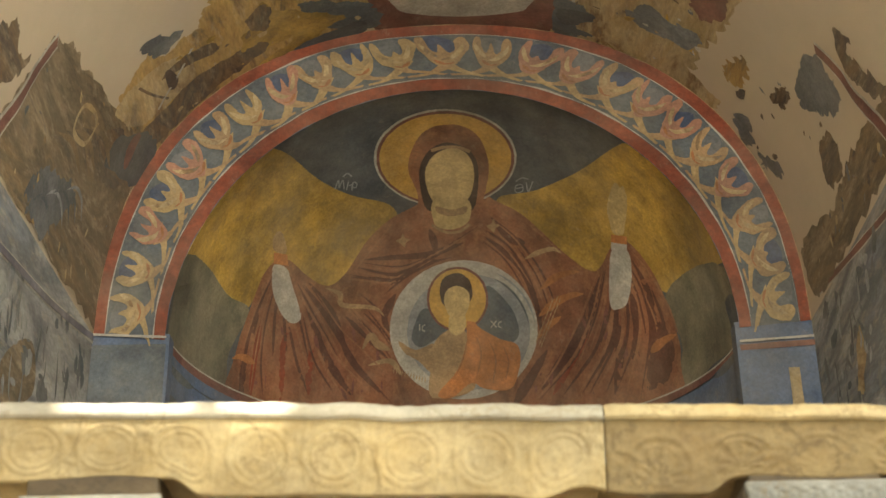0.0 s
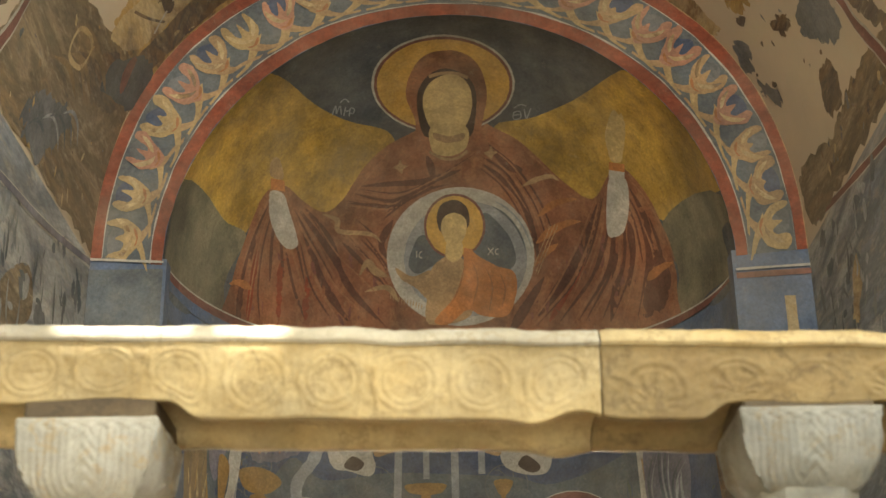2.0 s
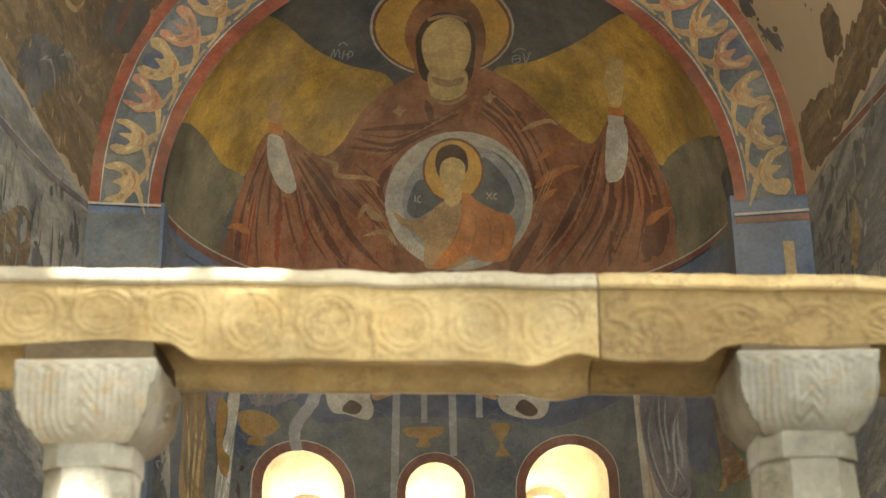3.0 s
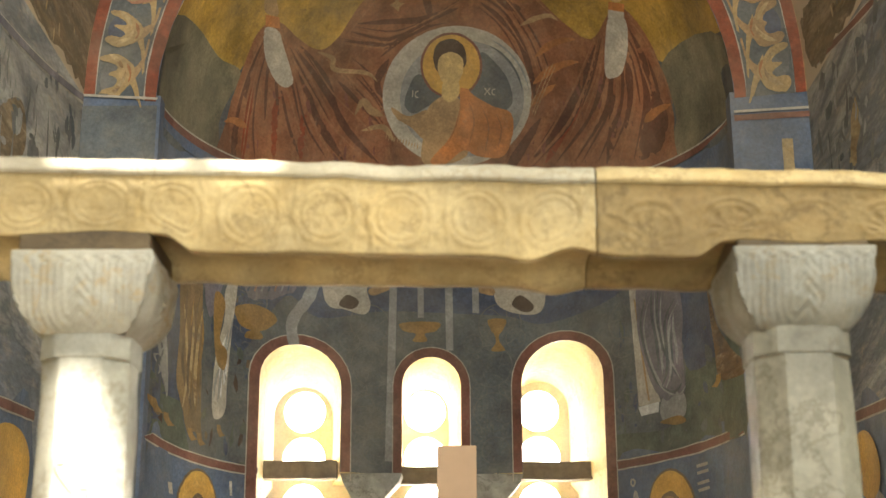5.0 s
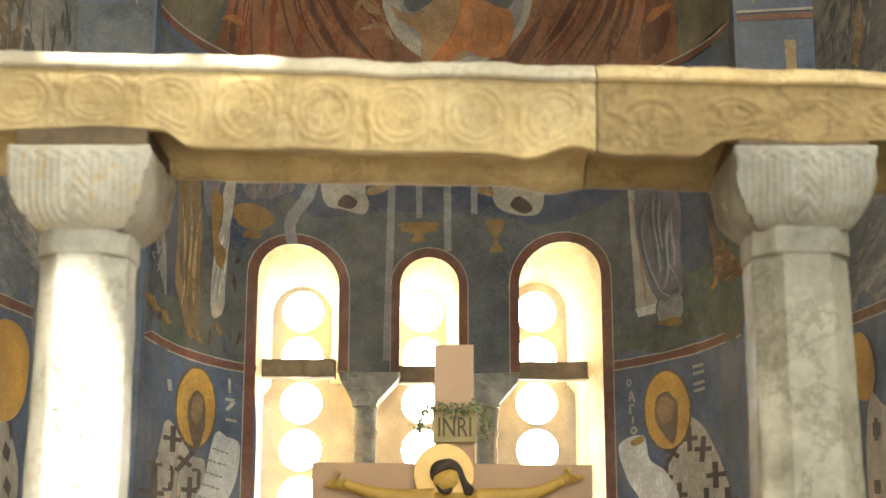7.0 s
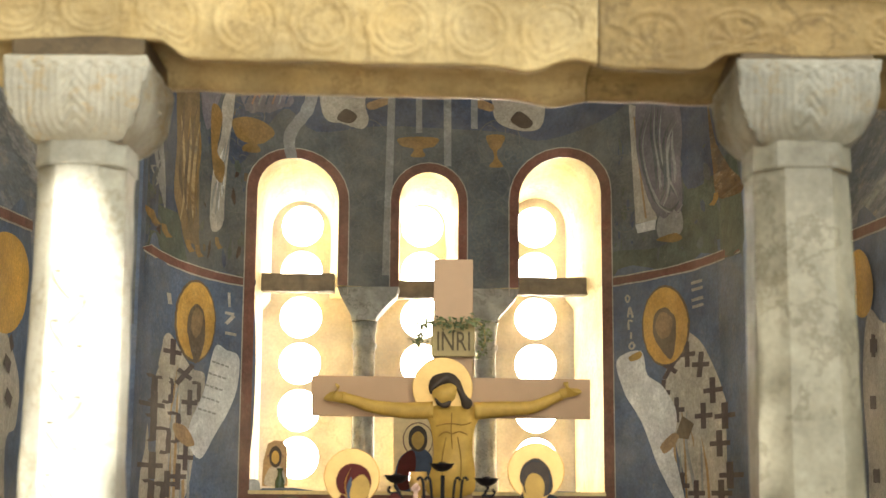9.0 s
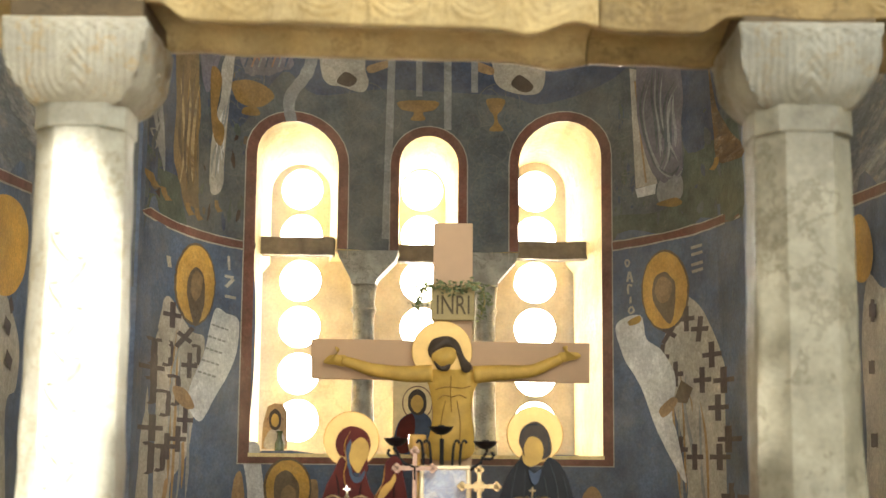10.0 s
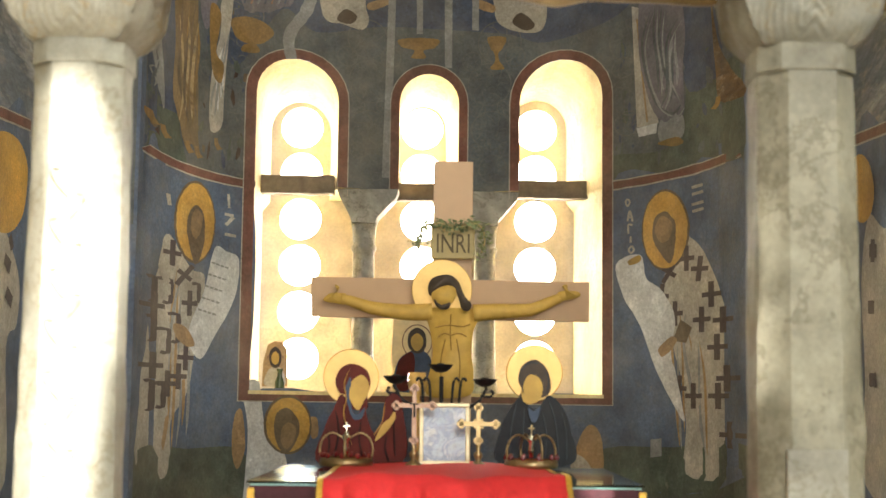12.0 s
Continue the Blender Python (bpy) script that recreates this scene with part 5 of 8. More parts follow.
paint("painted_panel", [(1.744, 5.657), (1.291, 5.643), (1.298, 6.093), (1.433, 6.096), (1.547, 6.087), (1.643, 6.093), (1.738, 6.112)], on_vault, M_BORDER, vault, 1, label="dull red painted panel on the vault")
paint("painted_panel", [(1.692, 5.676), (1.347, 5.667), (1.365, 5.903), (1.419, 5.977), (1.534, 6.019), (1.627, 5.989), (1.683, 5.917)], on_vault, M_WHITE, vault, 2)
paint("painted_remnant", [(1.291, 5.643), (0.785, 5.161), (0.731, 5.419), (0.789, 5.713), (0.811, 5.966), (0.869, 6.105), (1.036, 6.163), (1.174, 6.138), (1.292, 6.114)], on_vault, M_SANDY, vault, 1, wob=0.03, label="flaking sand-coloured painting remnant")
paint("painted_remnant", [(1.287, 5.776), (1.207, 5.823), (1.177, 5.905), (1.143, 6.014), (1.214, 6.077), (1.285, 6.072)], on_vault, M_SLATE, vault, 2, wob=0.02)
paint("painted_remnant", [(1.065, 5.753), (0.971, 5.702), (0.851, 5.664), (0.879, 5.797), (1.001, 5.828)], on_vault, M_GREYBLUE, vault, 2, wob=0.02)
paint("painted_remnant", [(0.905, 5.359), (0.789, 5.209), (0.756, 5.370), (0.802, 5.525), (0.861, 5.476)], on_vault, M_BORDER, vault, 2, wob=0.02)
paint("painted_remnant", [(0.869, 6.105), (0.811, 5.966), (0.740, 6.000), (0.678, 5.989), (0.702, 6.087), (0.797, 6.122)], on_vault, M_SANDY, vault, 1, wob=0.02)
paint("painted_flake", [(0.694, 5.665), (0.665, 5.585), (0.626, 5.560), (0.609, 5.685), (0.646, 5.779), (0.680, 5.793)], on_vault, M_REMNANT, vault, 1, wob=0.026)
paint("painted_flake", [(0.630, 5.797), (0.600, 5.737), (0.594, 5.800), (0.620, 5.837)], on_vault, M_BROWN_REMNANT, vault, 1, wob=0.006)
paint("painted_flake", [(0.601, 5.966), (0.542, 5.893), (0.520, 5.972), (0.529, 6.145), (0.575, 6.096)], on_vault, M_GREYBLUE, vault, 1, wob=0.026)
paint("painted_flake", [(0.504, 5.490), (0.450, 5.426), (0.449, 5.555), (0.467, 5.573), (0.502, 5.590)], on_vault, M_BROWN_REMNANT, vault, 1, wob=0.026)
paint("painted_flake", [(0.450, 5.303), (0.409, 5.062), (0.339, 5.027), (0.261, 4.997), (0.269, 5.174), (0.340, 5.291), (0.361, 5.391)], on_vault, M_GREYBLUE, vault, 1, wob=0.026)
paint("painted_flake", [(0.277, 5.345), (0.212, 5.216), (0.148, 5.252), (0.159, 5.436), (0.211, 5.452)], on_vault, M_BROWN_REMNANT, vault, 1, wob=0.026)
paint("painted_flake", [(0.466, 6.031), (0.384, 5.874), (0.367, 5.961), (0.414, 6.033)], on_vault, M_GREYBLUE, vault, 1, wob=0.026)
paint("painted_remnant", [(0.147, 5.042), (0.113, 4.619), (0.000, 4.272), (0.000, 4.396), (0.000, 4.862), (0.000, 5.406), (0.022, 5.947), (0.155, 6.021), (0.122, 5.511), (0.130, 5.289)], on_vault, M_GREYBROWN, vault, 1, wob=0.02, label="grey-brown faded painting remnant")
paint("painted_remnant", [(2.902, 4.295), (2.848, 4.442), (2.897, 4.505), (2.880, 4.626), (3.008, 4.468), (3.099, 4.179), (3.002, 4.059)], on_vault, M_BROWN_REMNANT, vault, 1, wob=0.02)
stripe("painted_line", [(2.759, 4.759), (2.876, 4.696), (2.989, 4.624), (3.141, 4.421)], 0.055, on_vault, M_WHITE, vault, 3)
stripe("painted_line", [(2.764, 4.755), (2.876, 4.696), (2.989, 4.624), (3.141, 4.421)], 0.035, on_vault, M_BORDER, vault, 4, label="red painted border line")
stripe("painted_line", [(0.408, 4.998), (0.293, 4.913), (0.188, 4.841), (0.000, 4.573)], 0.05, on_vault, M_WHITE, vault, 3)
stripe("painted_line", [(0.408, 4.998), (0.293, 4.913), (0.188, 4.841), (0.000, 4.573)], 0.035, on_vault, M_BORDER, vault, 4, label="red painted border line")
paint("painted_remnant", [(0.371, 4.795), (0.308, 4.729), (0.301, 4.792), (0.228, 4.706), (0.137, 4.575), (0.039, 4.416), (0.105, 4.633), (0.222, 4.809), (0.308, 4.869)], on_vault, M_BROWN_REMNANT, vault, 1, wob=0.02)
# remains of figures and buildings on the vault
north_scene = paint("painted_building", [(2.668, 5.513), (2.534, 5.537), (2.399, 5.607), (2.352, 5.728), (2.360, 5.865), (2.530, 5.846), (2.601, 5.792), (2.655, 5.666)], on_vault, M_SANDY, vault, 3, wob=0.012, label="sand-coloured painted building")
paint("building_opening", [(2.454, 5.649), (2.428, 5.659), (2.413, 5.758), (2.433, 5.806), (2.455, 5.770)], on_vault, M_BROWN, north_scene, 4)
stripe("building_line", [(2.335, 5.640), (2.400, 5.730), (2.520, 5.830)], 0.012, on_vault, M_WHITE, north_scene, 4)
stripe("building_line", [(2.560, 5.560), (2.520, 5.700), (2.470, 5.830)], 0.010, on_vault, M_BROWN_REMNANT, north_scene, 4)
paint("lying_figure", [(2.475, 5.875), (2.335, 5.878), (2.156, 5.917), (2.093, 5.906), (2.093, 5.969), (2.251, 6.011), (2.404, 5.973), (2.507, 5.969)], on_vault, M_BROWN_REMNANT, vault, 3.4, wob=0.012, label="faded brown painted figure")
paint("dark_ground", [(2.682, 5.693), (2.593, 5.907), (2.580, 6.079), (2.717, 6.088), (2.784, 5.698), (2.750, 5.658)], on_vault, M_DARK, vault, 3, wob=0.012)
paint("red_stole", [(2.708, 5.820), (2.636, 5.796), (2.625, 5.858), (2.722, 5.900)], on_vault, M_BORDER, vault, 3.6, wob=0.008)
stripe("painted_ring", [(2.846, 5.226), (2.772, 5.220), (2.746, 5.344), (2.769, 5.412), (2.832, 5.377)], 0.016, on_vault, M_SANDY, vault, 3.6, closed=True)
paint("painted_drape", [(3.142, 4.918), (3.005, 5.114), (2.951, 5.381), (2.972, 5.475), (3.142, 5.138)], on_vault, M_GREYBLUE, vault, 3, wob=0.015)
paint("brown_stroke", [(2.405, 5.647), (2.260, 5.699), (2.259, 5.783), (2.366, 5.734), (2.467, 5.676)], on_vault, M_BROWN_REMNANT, vault, 3.8, wob=0.01)
paint("brown_stroke", [(2.133, 5.687), (2.074, 5.630), (2.053, 5.749), (2.082, 5.841), (2.130, 5.771)], on_vault, M_BROWN_REMNANT, vault, 3, wob=0.01)
paint("ochre_field", [(1.998, 5.991), (1.965, 5.811), (1.835, 5.914), (1.877, 5.981), (1.940, 6.040), (2.023, 6.085), (2.133, 6.085)], on_vault, M_OCHRE, vault, 3, wob=0.012)
paint("dark_ground", [(1.780, 5.982), (1.859, 6.016), (1.940, 6.040), (2.000, 6.088), (1.785, 6.088)], on_vault, M_DARK, vault, 3.4, wob=0.008)
paint("grey_stroke", [(0.990, 5.620), (0.922, 5.670), (0.821, 5.637), (0.798, 5.698), (0.849, 5.799), (0.968, 5.788), (1.042, 5.738)], on_vault, M_GREYBLUE, vault, 3, wob=0.012)
paint("red_stroke", [(0.872, 5.454), (0.758, 5.297), (0.747, 5.429), (0.797, 5.467), (0.848, 5.479)], on_vault, M_BORDER, vault, 3, wob=0.01)
paint("pale_stroke", [(1.222, 5.988), (1.100, 5.857), (1.017, 5.880), (0.928, 5.911), (1.002, 6.068), (1.115, 6.046)], on_vault, M_SANDY, vault, 3, wob=0.015)
paint("dark_ground", [(1.275, 5.883), (1.164, 5.865), (1.198, 5.956), (1.259, 5.994)], on_vault, M_DARK, vault, 3, wob=0.01)
for k in range(6):
    a0, y0 = 3.10 - 0.026 * k, 4.98 + 0.075 * k
    stripe("drape_line", [(a0, y0), (a0 - 0.035, y0 + 0.10), (a0 - 0.03, y0 + 0.20), (a0 + 0.01, y0 + 0.26)], (0.008, 0.016), on_vault, (M_SLATE, M_GREYBLUE, M_GREY)[k % 3], vault, 4)
for k in range(6):
    stripe("figure_line", [(2.93 - 0.03 * k, 5.02 + 0.07 * k), (2.90 - 0.03 * k, 5.20 + 0.07 * k), (2.93 - 0.03 * k, 5.38 + 0.07 * k)], (0.012, 0.022), on_vault, (M_BROWN_REMNANT, M_DUN)[k % 2], vault, 3.6)
# ---- side walls ----
stripe("painted_line", [(6.120, 3.769), (5.408, 3.634), (4.721, 3.550), (4.344, 3.494)], 0.05, on_north, M_WHITE, wall_north, 1)
stripe("painted_line", [(6.090, 3.765), (5.408, 3.634), (4.721, 3.550), (4.344, 3.494)], 0.034, on_north, M_MAUVE, wall_north, 2)
north_figure = paint("figure_robe", [(4.875, 3.169), (5.100, 3.351), (5.255, 3.368), (5.285, 3.191), (4.936, 3.018)], on_north, M_GREYBROWN, wall_north, 1, label="faded painted figure in dull red")
stripe("painted_line", [(5.902, 3.839), (5.418, 3.760), (4.856, 3.679), (4.367, 3.600)], 0.042, on_south, M_WHITE, wall_south, 0.6)
stripe("painted_line", [(5.902, 3.839), (5.418, 3.760), (4.856, 3.679), (4.367, 3.600)], 0.03, on_south, M_BORDER, wall_south, 1)
paint("painted_flake", [(5.419, 3.432), (5.345, 3.402), (5.445, 3.200), (5.536, 3.234)], on_south, M_SANDY, wall_south, 1.5, wob=0.026)
# ---- wall painting of the apse, upper register ----
paint("painted_ground", [(-1.296, 3.052), (-1.241, 3.097), (-1.185, 2.253), (-0.946, 2.258), (-0.945, 2.181), (-1.185, 2.253), (-1.299, 2.250), (-1.290, 2.286), (-1.290, 2.730)], on_apse, M_GREEN, wall_apse, 1, label="green painted ground")
paint("painted_ground", [(1.142, 2.717), (1.284, 2.711), (1.290, 2.663), (1.290, 2.238), (1.104, 2.268), (0.826, 2.255), (0.827, 2.387), (1.062, 2.387), (1.129, 2.558)], on_apse, M_GREEN, wall_apse, 1, label="green painted ground")
paint("painted_field", [(-1.290, 3.082), (-1.227, 3.219), (-1.201, 2.860), (-1.201, 2.511), (-1.299, 2.298), (-1.290, 2.335)], on_apse, M_NAVY, wall_apse, 1, label="deep blue painted field")
paint("painted_field", [(-0.874, 3.390), (-0.436, 3.476), (0.909, 3.393), (0.906, 3.131), (0.531, 3.005), (0.273, 3.069), (-0.286, 3.095), (-0.654, 3.025), (-0.816, 3.111), (-1.007, 2.775), (-1.058, 2.983)], on_apse, M_NAVY, wall_apse, 1)
paint("painted_bowl", [(-1.036, 2.997), (-0.966, 3.031), (-0.891, 3.018), (-0.854, 2.972), (-0.918, 2.907), (-0.998, 2.902), (-1.030, 2.937)], on_apse, M_BOWL, wall_apse, 3, label="ochre painted footed bowl")
paint("painted_bowl", [(-0.981, 2.890), (-0.933, 2.903), (-0.917, 2.867), (-0.990, 2.853)], on_apse, M_BOWL, wall_apse, 3)
cloth = paint("painted_cloth", [(-0.651, 3.443), (-0.413, 3.479), (-0.415, 3.205), (-0.396, 3.122), (-0.430, 3.065), (-0.529, 3.084), (-0.605, 3.091), (-0.640, 3.175)], on_apse, M_WHITE, wall_apse, 3, label="white painted cloth with dark patches")
paint("cloth_patch", [(-0.558, 3.104), (-0.517, 3.163), (-0.459, 3.134), (-0.487, 3.089)], on_apse, M_BROWN, cloth, 4)
cloth = paint("painted_cloth", [(0.243, 3.498), (0.521, 3.472), (0.520, 3.231), (0.503, 3.082), (0.417, 3.060), (0.284, 3.111), (0.249, 3.222)], on_apse, M_WHITE, wall_apse, 3, label="white painted cloth with dark patches")
paint("cloth_patch", [(0.345, 3.120), (0.389, 3.168), (0.460, 3.102), (0.417, 3.072)], on_apse, M_BROWN, cloth, 4)
paint("painted_arm", [(-0.403, 3.206), (-0.302, 3.245), (-0.287, 3.216), (-0.388, 3.171)], on_apse, M_TAN, wall_apse, 3)
paint("painted_arm", [(0.143, 3.256), (0.249, 3.216), (0.243, 3.177), (0.155, 3.210)], on_apse, M_TAN, wall_apse, 3)
paint("painted_bar", [(-0.295, 3.398), (-0.257, 3.401), (-0.275, 2.308), (-0.318, 2.306)], on_apse, M_GREY, wall_apse, 3, sharp=True, label="pale grey painted upright")
paint("painted_bar", [(-0.154, 3.407), (-0.121, 3.408), (-0.118, 3.064), (-0.150, 3.062)], on_apse, M_GREY, wall_apse, 3, sharp=True)
paint("painted_bar", [(-0.009, 3.411), (0.033, 3.411), (0.036, 2.888), (-0.002, 2.888)], on_apse, M_GREY, wall_apse, 3, sharp=True)
paint("painted_bar", [(0.137, 3.409), (0.172, 3.408), (0.173, 3.085), (0.138, 3.086)], on_apse, M_GREY, wall_apse, 3, sharp=True)
paint("painted_bowl", [(-0.244, 3.028), (-0.139, 3.042), (-0.033, 3.035), (-0.056, 2.992), (-0.114, 2.976), (-0.102, 2.937), (-0.178, 2.935), (-0.161, 2.974), (-0.226, 2.990)], on_apse, M_BOWL, wall_apse, 4, label="ochre painted footed bowl")
paint("painted_chalice", [(0.220, 3.047), (0.311, 3.043), (0.299, 2.990), (0.276, 2.961), (0.282, 2.919), (0.305, 2.878), (0.235, 2.881), (0.258, 2.920), (0.252, 2.962), (0.232, 2.993)], on_apse, M_BOWL, wall_apse, 4, label="ochre painted chalice")
stripe("conduit", [(-0.672, 3.409), (-0.682, 3.228), (-0.710, 3.119), (-0.772, 3.016), (-0.789, 2.948), (-0.774, 2.863)], 0.055, on_apse, M_GREY, wall_apse, 5, label="pale grey patched plaster strip")
# standing figures of the upper register
tan_robe = paint("figure_robe", [(-1.237, 3.16), (-1.176, 3.18), (-1.161, 2.774), (-1.152, 2.401), (-1.144, 2.300), (-1.173, 2.343), (-1.194, 2.326), (-1.214, 2.424), (-1.237, 2.557), (-1.235, 2.792)], on_apse, M_DUN, wall_apse, 3, label="dull ochre robe of a painted standing figure")
pale_stole = paint("figure_robe", [(-1.080, 3.068), (-1.029, 3.200), (-1.047, 2.885), (-1.059, 2.647), (-1.065, 2.466), (-1.106, 2.428), (-1.116, 2.539), (-1.107, 2.733), (-1.081, 2.911)], on_apse, M_WHITE, wall_apse, 3.4, label="white stole of a painted standing figure")
paint("ochre_trim", [(-1.125, 3.022), (-1.082, 3.002), (-1.097, 2.814), (-1.067, 2.761), (-1.077, 2.667), (-1.112, 2.731)], on_apse, M_BOWL, pale_stole, 5)
paint("mauve_cloth", [(-1.160, 3.18), (-1.072, 3.22), (-1.095, 3.061), (-1.129, 2.910), (-1.152, 2.969)], on_apse, M_MAUVE, wall_apse, 3, label="mauve painted sleeve")
cloud = paint("painted_cloud", [(-1.002, 3.20), (-0.842, 3.30), (-0.767, 3.175), (-0.862, 3.085), (-0.978, 3.066)], on_apse, M_MAUVE, wall_apse, 2.4, wob=0.015, label="faded mauve and blue painted cloud")
for k in range(7):
    stripe("cloud_line", [(-0.99 + 0.03 * k, 3.09 + 0.008 * k), (-0.97 + 0.03 * k, 3.15 + 0.01 * k), (-0.95 + 0.03 * k, 3.12 + 0.012 * k)], 0.008, on_apse, (M_NAVY, M_PINK, M_GREY)[k % 3], cloud, 4)
far_robe = paint("figure_robe", [(-1.290, 2.706), (-1.272, 2.782), (-1.259, 2.469), (-1.274, 2.538)], on_apse, M_GREY, wall_apse, 3, label="grey robe of a painted standing figure")
for x, z in ((-1.190, 2.324), (-1.159, 2.311), (-1.088, 2.371), (-1.292, 2.396), (-1.262, 2.358)):
    stripe("painted_foot", [(x, z + 0.03), (x + 0.004, z), (x + 0.016, z - 0.022)], (0.012, 0.022), on_apse, M_BOWL, wall_apse, 4)
paint("painted_field", [(1.134, 3.12), (1.227, 2.986), (1.243, 2.664), (1.136, 2.662)], on_apse, M_NAVY, wall_apse, 2, wob=0.01)
paint("painted_column", [(0.918, 3.12), (0.956, 3.10), (1.000, 2.74), (1.031, 2.515), (0.940, 2.511)], on_apse, M_WHITE, wall_apse, 3, sharp=True, label="pale painted upright with a stepped foot")
stripe("column_line", [(0.942, 3.05), (0.965, 2.76), (0.985, 2.53)], 0.008, on_apse, M_TAN, wall_apse, 3.6)
paint("painted_foot", [(0.938, 2.508), (1.027, 2.516), (1.022, 2.467), (0.949, 2.463)], on_apse, M_DRAPE, wall_apse, 3.6, sharp=True)
mauve_robe = paint("figure_robe", [(0.966, 3.18), (1.102, 3.16), (1.135, 2.947), (1.127, 2.751), (1.129, 2.553), (1.093, 2.505), (1.040, 2.526), (0.997, 2.618), (0.959, 2.804), (0.949, 2.958)], on_apse, M_MAUVE, wall_apse, 4, label="grey-mauve robe of a painted standing figure")
paint("under_robe", [(1.040, 2.526), (1.119, 2.537), (1.123, 2.424), (1.039, 2.420)], on_apse, M_GREY, mauve_robe, 4)
paint("painted_foot", [(1.028, 2.416), (1.102, 2.430), (1.129, 2.396), (1.091, 2.388)], on_apse, M_BOWL, mauve_robe, 5)
for line in ([(1.048, 3.078), (1.037, 2.932), (1.054, 2.777), (1.105, 2.614)], [(1.003, 3.080), (0.966, 2.912), (0.998, 2.699), (1.062, 2.547)], [(1.111, 2.998), (1.067, 2.894), (1.069, 2.678), (1.041, 2.580)], [(0.990, 2.72), (1.03, 2.60), (1.09, 2.545), (1.122, 2.58)], [(1.020, 3.10), (1.015, 2.95), (1.030, 2.80), (1.035, 2.66)]):
    stripe("robe_fold", line, (0.008, 0.014), on_apse, M_SLATE, mauve_robe, 5)
    stripe("robe_fold", [(x + 0.013, z - 0.02) for x, z in line], (0.005, 0.010), on_apse, M_GREY, mauve_robe, 5)
paint("figure_robe", [(1.220, 3.06), (1.245, 2.790), (1.294, 2.581), (1.294, 2.498), (1.242, 2.551), (1.232, 2.736)], on_apse, M_BROWN_REMNANT, wall_apse, 3, label="dark brown robe of a painted figure")
stripe("painted_foot", [(1.243, 2.56), (1.240, 2.53), (1.228, 2.51)], (0.012, 0.02), on_apse, M_BOWL, wall_apse, 4)
# ---- band between the registers ----
stripe("painted_band", [(-1.294, 2.250), (-1.221, 2.230), (-1.083, 2.214), (-0.933, 2.208)], 0.05, on_apse, M_WHITE, wall_apse, 3)
stripe("painted_band", [(-1.294, 2.250), (-1.221, 2.230), (-1.083, 2.214), (-0.933, 2.208)], 0.036, on_apse, M_BORDER, wall_apse, 4, label="dull red painted band")
stripe("painted_band", [(0.816, 2.239), (0.992, 2.248), (1.165, 2.258), (1.290, 2.272)], 0.05, on_apse, M_WHITE, wall_apse, 3)
stripe("painted_band", [(0.816, 2.239), (0.992, 2.248), (1.165, 2.258), (1.290, 2.272)], 0.036, on_apse, M_BORDER, wall_apse, 4, label="dull red painted band")
# ---- lower register: two robed figures with scrolls ----
paint("painted_field", [(-1.290, 2.249), (-1.220, 2.213), (-0.945, 2.192), (-0.910, 1.578), (-0.942, 1.149), (-0.911, 0.833), (-1.290, 0.876)], on_apse, M_BLUE, wall_apse, 1, label="blue painted field")
paint("painted_field", [(0.816, 2.228), (1.103, 2.247), (1.290, 2.252), (1.300, 0.895), (0.757, 0.839), (0.795, 1.161)], on_apse, M_BLUE, wall_apse, 1, label="blue painted field")
paint("painted_ground", [(-1.296, 0.96), (-1.161, 0.95), (-0.944, 0.93), (-0.909, 0.655), (-1.287, 0.697)], on_apse, M_GREEN, wall_apse, 2.6, label="dull green painted ground")
paint("painted_ground", [(0.759, 0.94), (1.087, 0.98), (1.299, 1.00), (1.300, 0.627), (0.756, 0.659)], on_apse, M_GREEN, wall_apse, 2.6, label="dull green painted ground")
saint = paint("figure_robe", [(-1.243, 1.904), (-1.272, 1.71), (-1.283, 1.446), (-1.292, 1.158), (-1.290, 0.857), (-1.215, 0.845), (-1.212, 1.076), (-1.158, 1.226), (-1.138, 1.466), (-1.111, 1.729), (-1.158, 1.765), (-1.197, 1.834)], on_apse, M_WHITE, wall_apse, 3, label="white robe with dark crosses of a painted haloed figure")
paint("halo", [(-1.080, 2.002), (-1.083, 1.935), (-1.095, 1.874), (-1.114, 1.828), (-1.138, 1.801), (-1.163, 1.796), (-1.186, 1.814), (-1.205, 1.851), (-1.218, 1.904), (-1.223, 1.967), (-1.221, 2.032), (-1.211, 2.092), (-1.195, 2.140), (-1.173, 2.170), (-1.148, 2.178), (-1.123, 2.162), (-1.101, 2.123), (-1.086, 2.068)], on_apse, M_BEARD, saint, 4)
paint("halo", [(-1.086, 2.001), (-1.089, 1.937), (-1.100, 1.880), (-1.117, 1.837), (-1.139, 1.811), (-1.162, 1.807), (-1.184, 1.824), (-1.201, 1.859), (-1.213, 1.909), (-1.218, 1.968), (-1.216, 2.030), (-1.207, 2.087), (-1.192, 2.132), (-1.172, 2.160), (-1.149, 2.167), (-1.126, 2.152), (-1.106, 2.115), (-1.092, 2.063)], on_apse, M_GOLD, saint, 5, label="ochre-gold painted halo")
paint("painted_head", [(-1.156, 2.065), (-1.180, 2.019), (-1.185, 1.939), (-1.171, 1.852), (-1.154, 1.790), (-1.132, 1.846), (-1.122, 1.941), (-1.129, 2.032)], on_apse, M_BEARD, saint, 6)
paint("painted_head", [(-1.155, 2.047), (-1.172, 2.008), (-1.172, 1.943), (-1.156, 1.907), (-1.139, 1.945), (-1.134, 2.015)], on_apse, M_FACE, saint, 7)
